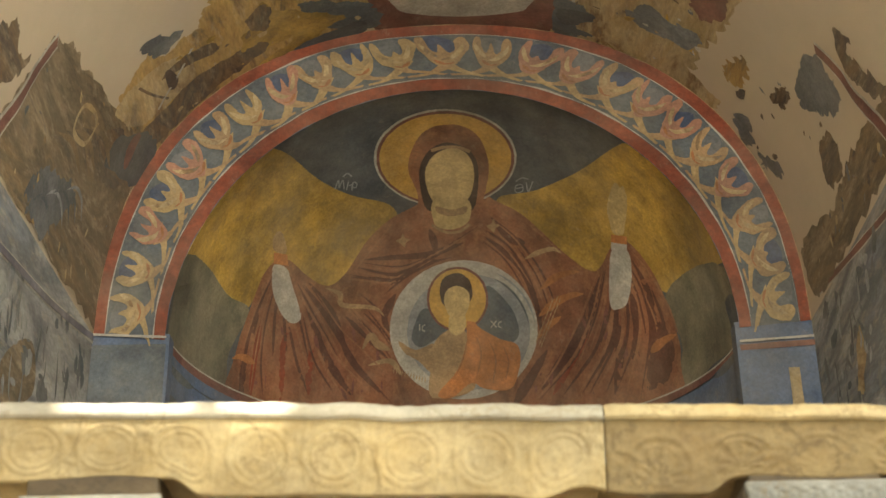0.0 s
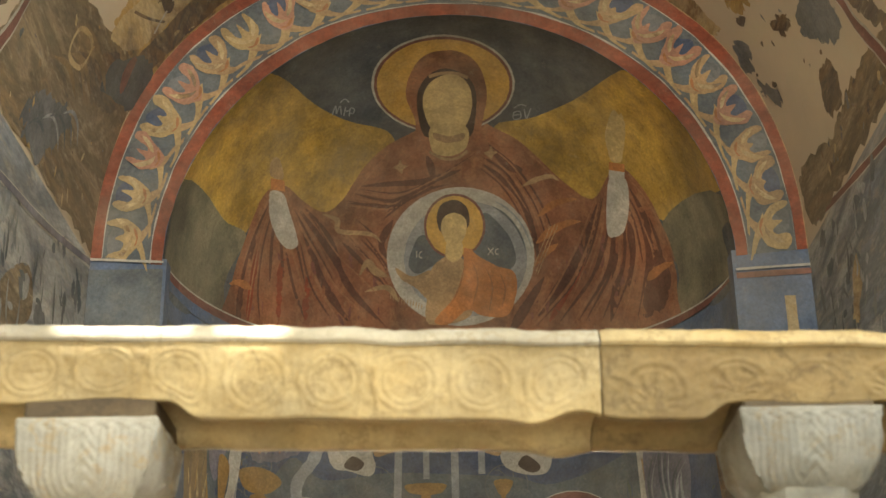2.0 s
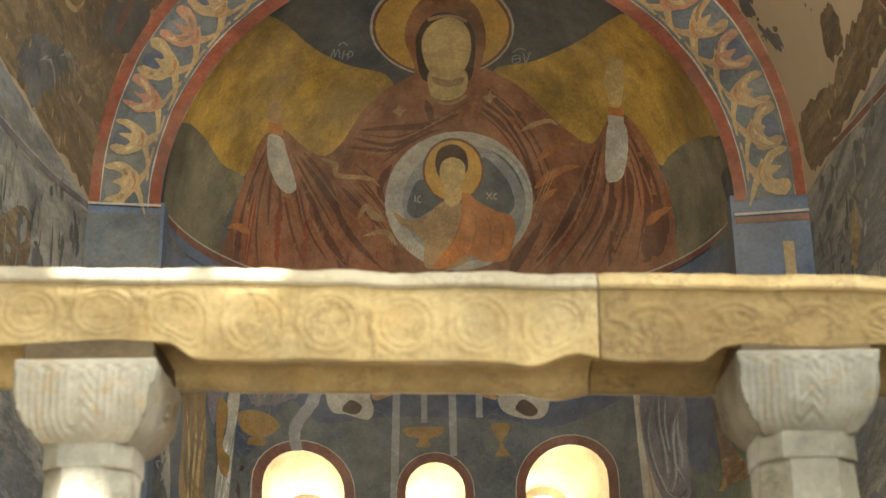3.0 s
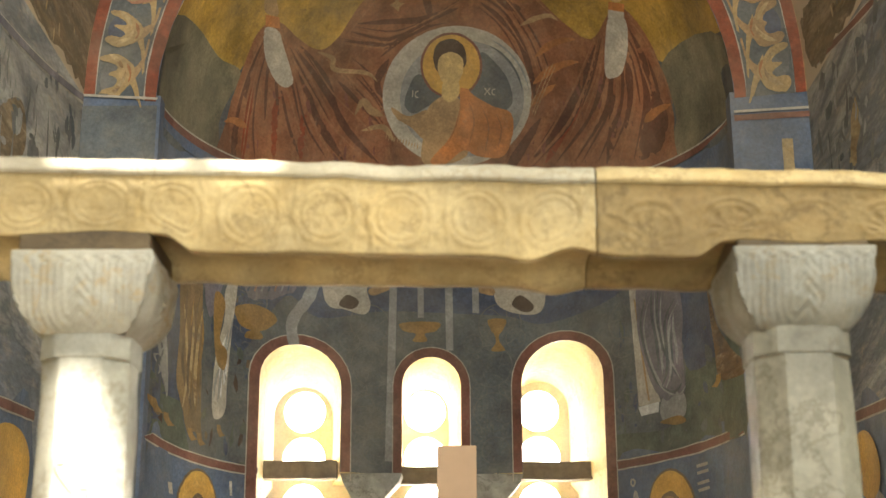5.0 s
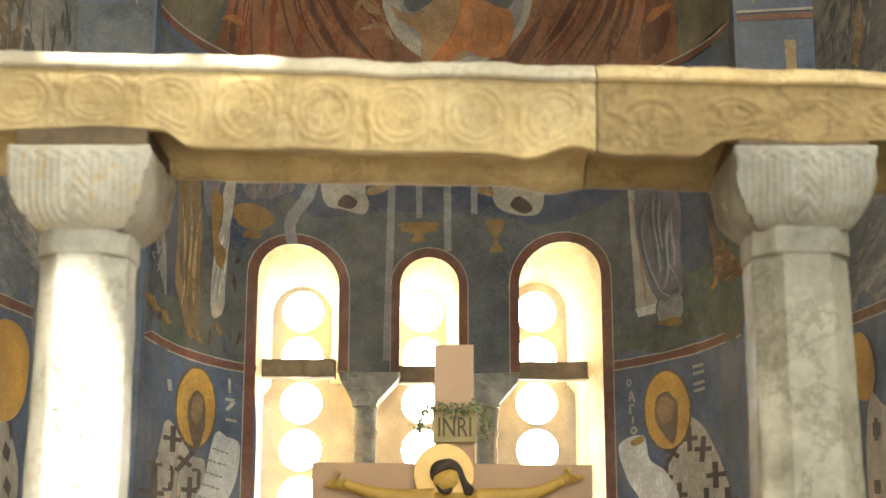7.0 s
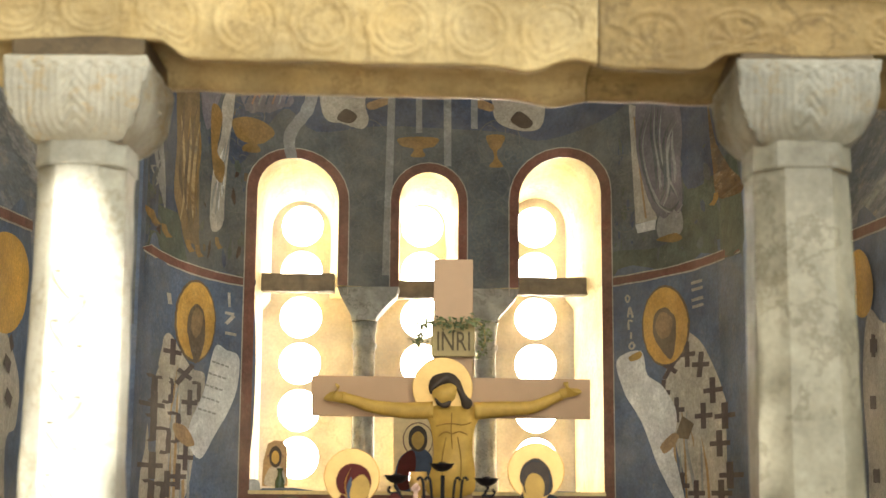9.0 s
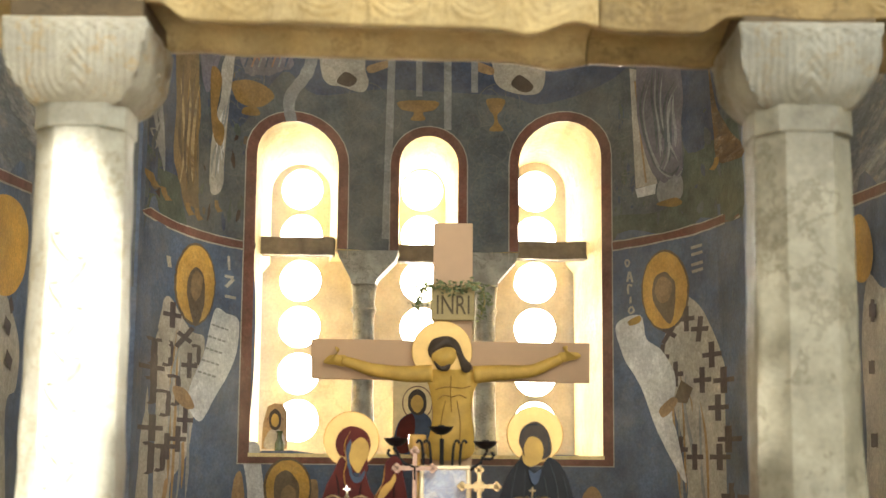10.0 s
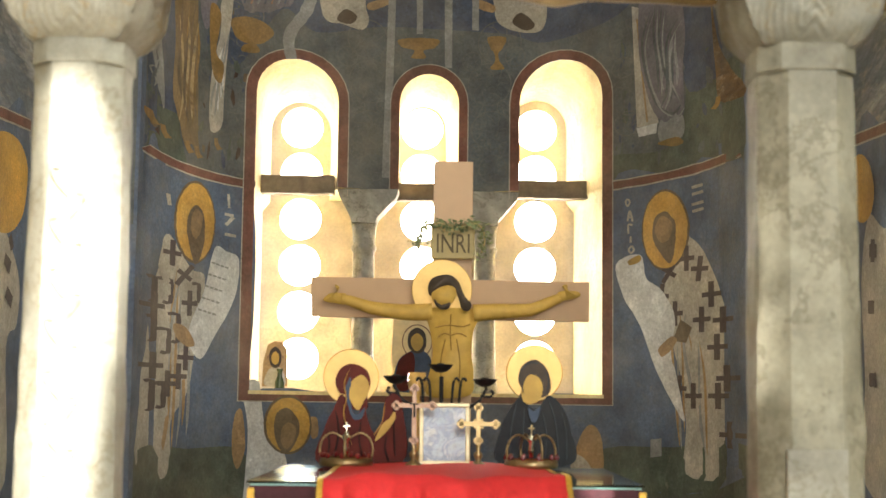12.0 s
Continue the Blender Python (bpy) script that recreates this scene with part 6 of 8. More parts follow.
paint("scroll", [(-1.082, 1.878), (-1.034, 1.870), (-0.983, 1.835), (-0.997, 1.655), (-1.067, 1.481), (-1.126, 1.356), (-1.170, 1.472), (-1.116, 1.676)], on_apse, M_DRAPE, saint, 5, label="white painted scroll")
basil = paint("figure_robe", [(1.105, 1.963), (1.180, 1.903), (1.239, 1.702), (1.272, 1.453), (1.287, 1.199), (1.288, 1.017), (1.272, 0.861), (1.130, 0.861), (1.131, 1.073), (1.115, 1.288), (1.094, 1.397), (1.043, 1.712), (1.075, 1.838)], on_apse, M_WHITE, wall_apse, 3, label="white robe with dark crosses of a painted haloed figure")
paint("halo", [(1.149, 1.978), (1.142, 1.914), (1.127, 1.860), (1.102, 1.822), (1.072, 1.803), (1.040, 1.807), (1.008, 1.833), (0.983, 1.880), (0.966, 1.940), (0.961, 2.008), (0.968, 2.075), (0.986, 2.131), (1.013, 2.171), (1.045, 2.189), (1.078, 2.182), (1.107, 2.153), (1.130, 2.104), (1.144, 2.044)], on_apse, M_BEARD, basil, 4)
paint("halo", [(1.143, 1.979), (1.137, 1.919), (1.122, 1.868), (1.099, 1.831), (1.071, 1.814), (1.041, 1.817), (1.012, 1.842), (0.988, 1.886), (0.973, 1.943), (0.968, 2.007), (0.974, 2.070), (0.991, 2.124), (1.016, 2.161), (1.046, 2.178), (1.076, 2.172), (1.104, 2.144), (1.125, 2.099), (1.139, 2.041)], on_apse, M_GOLD, basil, 5, label="ochre-gold painted halo")
paint("painted_head", [(1.053, 2.084), (1.017, 2.052), (1.011, 1.961), (1.046, 1.876), (1.080, 1.834), (1.098, 1.908), (1.100, 2.014), (1.079, 2.064)], on_apse, M_BEARD, basil, 6)
paint("painted_head", [(1.053, 2.063), (1.026, 2.029), (1.025, 1.970), (1.051, 1.934), (1.082, 1.961), (1.087, 2.025)], on_apse, M_FACE, basil, 7)
paint("scroll", [(0.852, 1.850), (0.957, 1.889), (0.981, 1.774), (1.043, 1.712), (1.095, 1.579), (1.079, 1.415), (1.100, 1.306), (1.129, 1.100), (1.078, 1.198), (1.018, 1.344), (0.955, 1.550), (0.886, 1.686)], on_apse, M_DRAPE, basil, 5, label="white painted scroll")
paint("painted_arm", [(1.034, 1.435), (1.080, 1.488), (1.105, 1.478), (1.087, 1.433), (1.049, 1.398)], on_apse, M_TAN, basil, 7)
paint("painted_arm", [(-1.218, 1.508), (-1.177, 1.496), (-1.147, 1.423), (-1.175, 1.412), (-1.209, 1.450)], on_apse, M_TAN, saint, 6)
paint("pages", [(0.906, 1.863), (0.954, 1.886), (0.959, 1.858), (0.916, 1.841)], on_apse, M_OCHRE, basil, 6)
stripe("letter_stroke", [(0.900, 2.167), (0.910, 2.150), (0.900, 2.131), (0.892, 2.152), (0.900, 2.167)], 0.009, on_apse, M_WHITE, wall_apse, 3)
stripe("letter_stroke", [(0.899, 2.057), (0.909, 2.105), (0.921, 2.054)], 0.009, on_apse, M_WHITE, wall_apse, 3)
stripe("letter_stroke", [(0.901, 2.076), (0.916, 2.074)], 0.008, on_apse, M_WHITE, wall_apse, 3)
stripe("letter_stroke", [(0.903, 1.996), (0.903, 2.040), (0.920, 2.035)], 0.009, on_apse, M_WHITE, wall_apse, 3)
stripe("letter_stroke", [(0.913, 1.983), (0.912, 1.951)], 0.009, on_apse, M_WHITE, wall_apse, 3)
stripe("letter_stroke", [(0.917, 1.936), (0.926, 1.916), (0.914, 1.901), (0.904, 1.918), (0.917, 1.936)], 0.009, on_apse, M_WHITE, wall_apse, 3)
stripe("name_bar", [(1.154, 2.175), (1.192, 2.179)], 0.014, on_apse, M_WHITE, wall_apse, 3)
stripe("name_bar", [(1.155, 2.143), (1.193, 2.147)], 0.014, on_apse, M_WHITE, wall_apse, 3)
stripe("name_bar", [(1.154, 2.095), (1.194, 2.100)], 0.014, on_apse, M_WHITE, wall_apse, 3)
stripe("name_bar", [(1.156, 2.063), (1.194, 2.069)], 0.014, on_apse, M_WHITE, wall_apse, 3)
stripe("name_bar", [(-1.030, 2.147), (-1.026, 2.079)], 0.010, on_apse, M_WHITE, wall_apse, 3)
stripe("name_bar", [(-1.043, 2.049), (-1.007, 2.045)], 0.014, on_apse, M_WHITE, wall_apse, 3)
stripe("name_bar", [(-1.038, 1.996), (-1.007, 2.039)], 0.014, on_apse, M_WHITE, wall_apse, 3)
stripe("name_bar", [(-1.041, 1.953), (-0.995, 1.949)], 0.014, on_apse, M_WHITE, wall_apse, 3)
stripe("name_bar", [(-1.241, 2.088), (-1.236, 2.038)], 0.012, on_apse, M_WHITE, wall_apse, 3)
# ---- figures on the side walls ----
paint("painted_field", [(4.921, 2.165), (5.301, 2.200), (5.681, 2.230), (5.939, 0.837), (5.155, 0.881)], on_north, M_BLUE, wall_north, 1)
stripe("painted_band", [(4.917, 2.188), (5.298, 2.215), (5.695, 2.241)], 0.05, on_north, M_WHITE, wall_north, 2)
stripe("painted_band", [(4.917, 2.188), (5.298, 2.215), (5.695, 2.241)], 0.036, on_north, M_BORDER, wall_north, 3)
side_saint = paint("figure_robe", [(5.001, 1.726), (5.306, 1.802), (5.449, 1.777), (5.624, 1.621), (5.611, 1.448), (5.491, 1.358), (5.547, 0.859), (5.155, 0.881)], on_north, M_WHITE, wall_north, 3, label="white cross-patterned robe of a painted haloed figure")
paint("halo", [(5.652, 2.089), (5.526, 2.152), (5.311, 2.147), (5.126, 2.064), (5.089, 1.916), (5.240, 1.794), (5.447, 1.785), (5.610, 1.861), (5.665, 1.979)], on_north, M_GOLD, side_saint, 4, label="ochre-gold painted halo")
stripe("robe_cross", [(5.409, 1.688), (5.485, 1.657)], 0.05, on_north, M_CROSS, side_saint, 5)
stripe("robe_cross", [(5.463, 1.778), (5.501, 1.729)], 0.04, on_north, M_CROSS, side_saint, 5)
stripe("robe_cross", [(5.446, 1.565), (5.523, 1.528)], 0.05, on_north, M_CROSS, side_saint, 5)
paint("painted_field", [(4.936, 2.173), (5.330, 2.200), (5.721, 2.229), (5.904, 0.863), (5.110, 0.907)], on_south, M_BLUE, wall_south, 1)
stripe("painted_band", [(4.934, 2.182), (5.330, 2.204), (5.760, 2.232)], 0.05, on_south, M_WHITE, wall_south, 2)
stripe("painted_band", [(4.934, 2.182), (5.330, 2.204), (5.760, 2.232)], 0.036, on_south, M_BORDER, wall_south, 3)
paint("halo", [(5.674, 2.162), (5.544, 2.106), (5.485, 1.999), (5.534, 1.908), (5.664, 1.891), (5.834, 1.981), (5.857, 2.123)], on_south, M_GOLD, wall_south, 4, label="ochre-gold painted halo")
side_saint = paint("figure_robe", [(5.572, 1.902), (5.380, 1.835), (4.994, 1.749), (5.110, 0.907), (5.673, 0.876), (5.653, 1.301), (5.681, 1.650)], on_south, M_WHITE, wall_south, 3, label="white cross-patterned robe of a painted haloed figure")
stripe("robe_cross", [(5.553, 1.769), (5.460, 1.759)], 0.05, on_south, M_CROSS, side_saint, 5)
stripe("robe_cross", [(5.504, 1.807), (5.515, 1.722)], 0.05, on_south, M_CROSS, side_saint, 5)
stripe("robe_cross", [(5.582, 1.555), (5.503, 1.550)], 0.05, on_south, M_CROSS, side_saint, 5)
stripe("robe_cross", [(5.583, 1.278), (5.497, 1.277)], 0.05, on_south, M_CROSS, side_saint, 5)
# ---- under the windows ----
paint("painted_field", [(-0.956, 1.181), (-0.229, 1.171), (0.819, 1.173), (0.819, 0.409), (-0.949, 0.401)], on_apse, M_BLUE, wall_apse, 1.5)
angel = paint("figure_robe", [(-0.950, 1.237), (-0.886, 1.265), (-0.866, 1.141), (-0.844, 1.033), (-0.766, 0.924), (-0.748, 0.788), (-0.755, 0.384), (-0.949, 0.401), (-0.934, 0.768), (-0.926, 1.034)], on_apse, M_DRAPE, wall_apse, 3, label="pale drapery of a painted winged figure")
paint("halo", [(-0.640, 1.055), (-0.647, 1.000), (-0.671, 0.954), (-0.706, 0.923), (-0.748, 0.913), (-0.790, 0.924), (-0.826, 0.955), (-0.850, 1.001), (-0.859, 1.055), (-0.852, 1.109), (-0.830, 1.155), (-0.796, 1.186), (-0.755, 1.197), (-0.712, 1.187), (-0.675, 1.156), (-0.649, 1.110)], on_apse, M_BEARD, angel, 4)
paint("halo", [(-0.650, 1.055), (-0.657, 1.005), (-0.678, 0.962), (-0.710, 0.934), (-0.749, 0.924), (-0.787, 0.934), (-0.819, 0.963), (-0.841, 1.005), (-0.849, 1.055), (-0.843, 1.105), (-0.823, 1.147), (-0.792, 1.176), (-0.754, 1.186), (-0.716, 1.177), (-0.682, 1.148), (-0.659, 1.106)], on_apse, M_GOLD, angel, 5, label="ochre-gold painted halo")
paint("painted_head", [(-0.758, 1.137), (-0.808, 1.101), (-0.814, 1.020), (-0.787, 0.938), (-0.746, 0.924), (-0.706, 0.992), (-0.703, 1.074)], on_apse, M_BEARD, angel, 6)
paint("painted_head", [(-0.749, 1.066), (-0.779, 1.039), (-0.783, 0.973), (-0.757, 0.938), (-0.727, 0.973), (-0.718, 1.039)], on_apse, M_FACE, angel, 7)
paint("painted_wing", [(-0.984, 1.087), (-0.954, 1.127), (-0.934, 0.954), (-0.964, 0.849), (-0.989, 0.929)], on_apse, M_TAN, wall_apse, 3)
paint("painted_wing", [(-0.651, 1.083), (-0.614, 1.088), (-0.607, 1.005), (-0.638, 0.992)], on_apse, M_TAN, wall_apse, 3)
wing = paint("painted_wing", [(0.691, 1.022), (0.738, 1.073), (0.784, 1.011), (0.789, 0.835), (0.718, 0.805), (0.665, 0.912)], on_apse, M_TAN, wall_apse, 3, label="tan painted wing")
paint("wing_feathers", [(0.644, 0.925), (0.717, 0.900), (0.748, 0.806), (0.666, 0.775)], on_apse, M_WHITE, wing, 4)
paint("wall_socket", [(0.996, 1.011), (1.040, 1.018), (1.040, 0.935), (0.996, 0.927)], on_apse, M_GREY, wall_apse, 4, sharp=True, label="pale square plaster patch")
# ---- crosses on the two painted robes, hatching and lines of script ----
def plus(name, x, z, w, h, tilt, parent, material):
    c, s = math.cos(tilt), math.sin(tilt)
    t = 0.3
    pts = [(-t * w, -h), (t * w, -h), (t * w, -t * w), (w, -t * w), (w, t * w), (t * w, t * w), (t * w, h), (-t * w, h), (-t * w, t * w), (-w, t * w), (-w, -t * w), (-t * w, -t * w)]
    paint(name, [(x + (a * c - b * s) * 0.8, z + a * s + b * c) for a, b in pts], on_apse, material, parent, 5, True)


for x, z, t in [(-1.226, 1.826, 0.0), (-1.186, 1.734, -0.6), (-1.167, 1.609, 0.0), (-1.270, 1.580, 0.0), (-1.174, 1.361, 0.0), (-1.269, 1.319, 0.0), (-1.229, 1.241, 0.0), (-1.196, 1.275, 0.0)]:
    plus("robe_cross", x, z, 0.034, 0.058, t, saint, M_CROSS)
for x, z, w, h in [(-1.246, 1.652, 0.018, 0.05), (-1.279, 1.652, 0.008, 0.05), (-1.218, 1.491, 0.016, 0.06), (-1.248, 1.430, 0.018, 0.05), (-1.278, 1.480, 0.008, 0.05), (-1.256, 1.190, 0.016, 0.05), (-1.278, 1.190, 0.008, 0.06), (-1.148, 1.66, 0.012, 0.04)]:
    stripe("robe_fret", [(x - w, z + h), (x + w, z + h), (x + w, z), (x + w, z - h), (x - w * 0.2, z - h)], 0.015, on_apse, M_CROSS, saint, 5, steps=2)
for x, z, t in [(1.137, 1.848, 0.0), (1.182, 1.794, -0.1), (1.043, 1.684, -0.1), (1.095, 1.597, 0.0), (1.219, 1.671, 0.0), (1.188, 1.561, 0.0), (1.235, 1.433, 0.0), (1.107, 1.252, -0.1), (1.159, 1.216, 0.0), (1.261, 1.293, 0.0), (1.049, 1.389, -0.2), (1.237, 1.216, 0.0), (1.269, 1.047, 0.0), (1.074, 1.792, -0.6), (1.252, 1.552, 0.0)]:
    plus("robe_cross", x, z, 0.036, 0.058, t, basil, M_CROSS)
paint("robe_cuff", [(1.117, 1.568), (1.158, 1.528), (1.137, 1.458), (1.087, 1.470)], on_apse, M_BEARD, basil, 6, sharp=True)
for i in range(5):
    for k in range(4):
        u, v = k / 4, i / 5
        stripe("script_bar", [(-1.115 + 0.07 * u + 0.02 - 0.055 * v, 1.81 - 0.28 * v - 0.02 * u), (-1.115 + 0.07 * u + 0.034 - 0.055 * v, 1.806 - 0.28 * v - 0.02 * u)], 0.009, on_apse, M_GREY, saint, 7, steps=2)
for k in range(26):
    u = k / 25
    stripe("gold_hatch", [(0.58 - 0.10 * u + 0.02 * math.sin(k * 2.1), -0.20 - 0.25 * u), (0.568 - 0.10 * u + 0.02 * math.sin(k * 2.1), -0.235 - 0.25 * u)], 0.006, on_conch, M_TAN, orant, 6, steps=2)
for k in range(12):
    u = k / 11
    stripe("gold_hatch", [(-0.32 + 0.17 * u, -0.585 - 0.06 * u), (-0.325 + 0.17 * u, -0.615 - 0.06 * u)], 0.006, on_conch, M_TAN, orant, 6, steps=2)



def folds(parent, x0, x1, z0, z1, n, mats, seed, lean=0.0, width=0.009):
    """Fold strokes drawn down a painted robe, between x0 and x1, from z0 down to z1."""
    rr = random.Random(seed)
    for k in range(n):
        u = (k + 0.5) / n
        x = x0 + (x1 - x0) * u
        a, b = z0 - rr.uniform(0, 0.35) * (z0 - z1), z1 + rr.uniform(0, 0.25) * (z0 - z1)
        pts = [(x + lean * (z0 - z) + rr.uniform(-0.012, 0.012), z) for z in (a, a * 0.7 + b * 0.3, a * 0.3 + b * 0.7, b)]
        stripe("robe_fold", pts, (width * rr.uniform(0.5, 1.0), width * rr.uniform(0.8, 1.8)), on_apse, mats[k % len(mats)], parent, 4, steps=4)


folds(saint, -1.235, -1.15, 1.80, 0.85, 7, (M_GREY, M_TAN), 1, -0.02)
folds(basil, 1.05, 1.17, 1.75, 0.85, 8, (M_GREY, M_TAN), 2, 0.05)
folds(tan_robe, -1.225, -1.165, 3.03, 2.40, 9, (M_BEARD, M_SANDY, M_BOWL), 21, 0.015, 0.008)
folds(pale_stole, -1.085, -1.050, 3.00, 2.50, 5, (M_GREY, M_DRAPE), 22, -0.04, 0.008)
folds(far_robe, -1.286, -1.268, 2.72, 2.48, 3, (M_GREY, M_SLATE), 23, 0.0, 0.005)
folds(mauve_robe, 1.06, 1.12, 2.98, 2.58, 5, (M_GREY, M_SLATE), 24, -0.05, 0.007)

# ---- broken strokes of the ruined paintings ----
scatter("pigment_flake", [(2.640, 5.553), (2.410, 5.567), (2.237, 5.494), (1.964, 5.611), (1.750, 5.837), (1.764, 6.021), (1.998, 6.079), (2.251, 6.098), (2.516, 6.142), (2.637, 5.916)], on_vault, 40, 0.035, (M_OCHRE, M_BROWN_REMNANT, M_SANDY, M_REMNANT), vault, 3, 3, (0.6, 1.0))
scatter("pigment_flake", [(2.781, 4.769), (2.717, 5.104), (2.639, 5.989), (2.894, 6.135), (3.127, 6.100), (3.142, 5.480), (3.142, 4.774), (3.061, 4.536)], on_vault, 36, 0.032, (M_GREYBLUE, M_BROWN_REMNANT, M_SANDY, M_REMNANT), vault, 3, 4, (0.6, 1.0))
scatter("pigment_flake", [(1.280, 5.727), (0.794, 5.256), (0.755, 5.455), (0.827, 5.966), (1.037, 6.138), (1.268, 6.052)], on_vault, 50, 0.035, (M_GREYBLUE, M_OCHRE, M_WHITE, M_BROWN_REMNANT, M_SANDY), vault, 3, 5, (0.6, 1.0))
scatter("pigment_flake", [(0.138, 5.034), (0.105, 4.633), (0.005, 4.395), (0.000, 4.613), (0.000, 5.223), (0.026, 5.895), (0.113, 5.863), (0.121, 5.307)], on_vault, 30, 0.035, (M_GREYBLUE, M_BROWN_REMNANT, M_SANDY), vault, 3, 6, (0.6, 1.0))
scatter("pigment_flake", [(0.689, 5.665), (0.611, 5.524), (0.441, 5.398), (0.263, 5.090), (0.282, 5.466), (0.329, 5.802), (0.436, 6.091), (0.573, 6.038)], on_vault, 16, 0.028, (M_GREYBLUE, M_BROWN_REMNANT), vault, 1, 7, (0.6, 1.0))
scatter("pigment_flake", [(-1.300, 2.932), (-1.017, 3.169), (-0.961, 2.845), (-0.947, 2.286), (-1.167, 2.286), (-1.296, 2.306)], on_apse, 80, 0.032, (M_BROWN, M_NAVY, M_SLATE, M_GREEN, M_BEARD), wall_apse, 2, 8, (0.5, 1.6))
scatter("pigment_flake", [(0.857, 3.231), (1.287, 3.003), (1.298, 2.319), (1.105, 2.322), (0.847, 2.314)], on_apse, 60, 0.035, (M_NAVY, M_SLATE, M_GREEN), wall_apse, 2, 9, (0.5, 1.6))
scatter("pigment_flake", [(-1.065, -0.258), (-0.604, -0.283), (-0.368, -0.435), (-0.341, -0.685), (-0.461, -0.720), (-1.085, -0.497)], on_conch, 40, 0.04, (M_MAROON, M_BORDER), conch, 3, 10, (0.5, 1.5))
scatter("pigment_flake", [(0.491, -0.322), (1.018, -0.153), (1.106, -0.383), (1.071, -0.541), (0.417, -0.741)], on_conch, 50, 0.04, (M_MAROON, M_BORDER), conch, 3, 11, (0.5, 1.5))
scatter("pigment_flake", [(4.728, 3.531), (5.967, 3.711), (6.058, 3.476), (4.936, 3.018)], on_north, 50, 0.07, (M_GREYBLUE, M_SLATE, M_GREY), wall_north, 1, 14)
scatter("pigment_flake", [(5.833, 3.767), (4.939, 3.650), (5.278, 3.068), (6.077, 3.357)], on_south, 50, 0.06, (M_GREYBLUE, M_SLATE, M_GREY), wall_south, 1, 15)

for wall, surf, seed in ((wall_north, on_north, 31), (wall_south, on_south, 32)):
    rr = random.Random(seed)
    for k in range(26):
        y, z = rr.uniform(4.75, 6.0), rr.uniform(2.95, 3.6)
        h = rr.uniform(0.05, 0.22)
        stripe("weather_streak", [(y, z), (y + rr.uniform(-0.02, 0.02), z - h * 0.5), (y + rr.uniform(-0.03, 0.03), z - h)], (0.006, rr.uniform(0.015, 0.04)), surf, (M_SLATE, M_GREY, M_GREYBLUE)[k % 3], wall, 2, steps=3)
# ---- drapery of the large figure ----
def fan(first, last, n, mats, width, seed):
    """Fold strokes that pass evenly from one painted line to another."""
    rr = random.Random(seed)
    a, b = [Vector(p) for p in first], [Vector(p) for p in last]
    for k in range(n):
        t = (k + rr.uniform(0.2, 0.8)) / n
        line = [p * (1 - t) + q * t + Vector((rr.uniform(-1, 1), rr.uniform(-1, 1))) * 0.008 for p, q in zip(a, b)]
        i, j = rr.choice(((0, len(line)), (1, len(line)), (0, len(line) - 1)))
        stripe("robe_fold", line[i:j], width * rr.uniform(0.5, 1.5), on_conch, mats[k % len(mats)], orant, 3.2, steps=5)


fan([(-0.934, 0.010), (-1.019, -0.167), (-1.077, -0.357), (-1.106, -0.517)], [(-0.770, -0.082), (-0.633, -0.306), (-0.490, -0.558), (-0.312, -0.745)], 16, (M_FOLD, M_FOLDLIGHT, M_FOLD), 0.011, 1)
fan([(0.781, -0.053), (0.723, -0.288), (0.602, -0.534), (0.372, -0.759)], [(0.919, 0.087), (1.030, -0.061), (1.100, -0.258), (1.070, -0.552)], 18, (M_FOLD, M_FOLDLIGHT, M_FOLD), 0.011, 2)
fan([(-0.477, -0.003), (-0.267, -0.051), (-0.051, 0.032), (0.165, 0.175)], [(-0.599, -0.133), (-0.363, -0.198), (-0.238, -0.116), (-0.114, -0.061)], 9, (M_FOLD, M_FOLDLIGHT), 0.012, 3)
fan([(0.226, 0.226), (0.376, 0.102), (0.494, -0.079), (0.566, -0.254)], [(0.164, 0.062), (0.285, -0.031), (0.403, -0.210), (0.473, -0.440)], 9, (M_FOLD, M_FOLDLIGHT), 0.012, 4)
fan([(-0.672, -0.135), (-0.545, -0.293), (-0.428, -0.427), (-0.340, -0.551)], [(-0.483, -0.182), (-0.395, -0.285), (-0.337, -0.380), (-0.307, -0.441)], 8, (M_FOLDLIGHT, M_FOLD), 0.012, 5)
# ---- altar and what stands on it ----
M_COVER = plain("maroon_velvet", srgb(66, 32, 38), 0.9, 0, 0.3, 40)
M_TRIM = plain("gold_braid", srgb(206, 164, 66), 0.45, 0.3, 0.3, 160)
M_REDCLOTH = plain("red_cloth", srgb(206, 42, 44), 0.8, 0, 0.1, 60)
M_TEAL = glass("green_glass_sheet", srgb(226, 242, 240), 0.04)
M_UNDER = plain("teal_cloth", srgb(150, 190, 188), 0.7, 0, 0.2, 20)
M_BRASS = plain("worn_brass", srgb(150, 128, 92), 0.36, 0.9, 0.2, 60)
M_COPPER = plain("rose_gold_metal", srgb(152, 124, 106), 0.42, 0.8, 0.2, 60)
M_STEEL = plain("silvered_metal", srgb(206, 200, 186), 0.2, 1.0, 0.1, 50)
M_REDGEM = plain("red_enamel", srgb(104, 22, 20), 0.3, 0, 0.2, 60, 0.5)
M_IRON = plain("black_wrought_iron", srgb(38, 36, 36), 0.55, 0.6, 0.3, 60)
M_BOARD = plain("tan_painted_board", srgb(174, 142, 108), 0.6, 0, 0.06, 8)
M_LEAFGOLD = plain("gold_leaf", srgb(214, 176, 106), 0.42, 0.35, 0.12, 18)
M_SKIN = plain("ochre_paint", srgb(188, 152, 70), 0.6, 0, 0.22, 14)
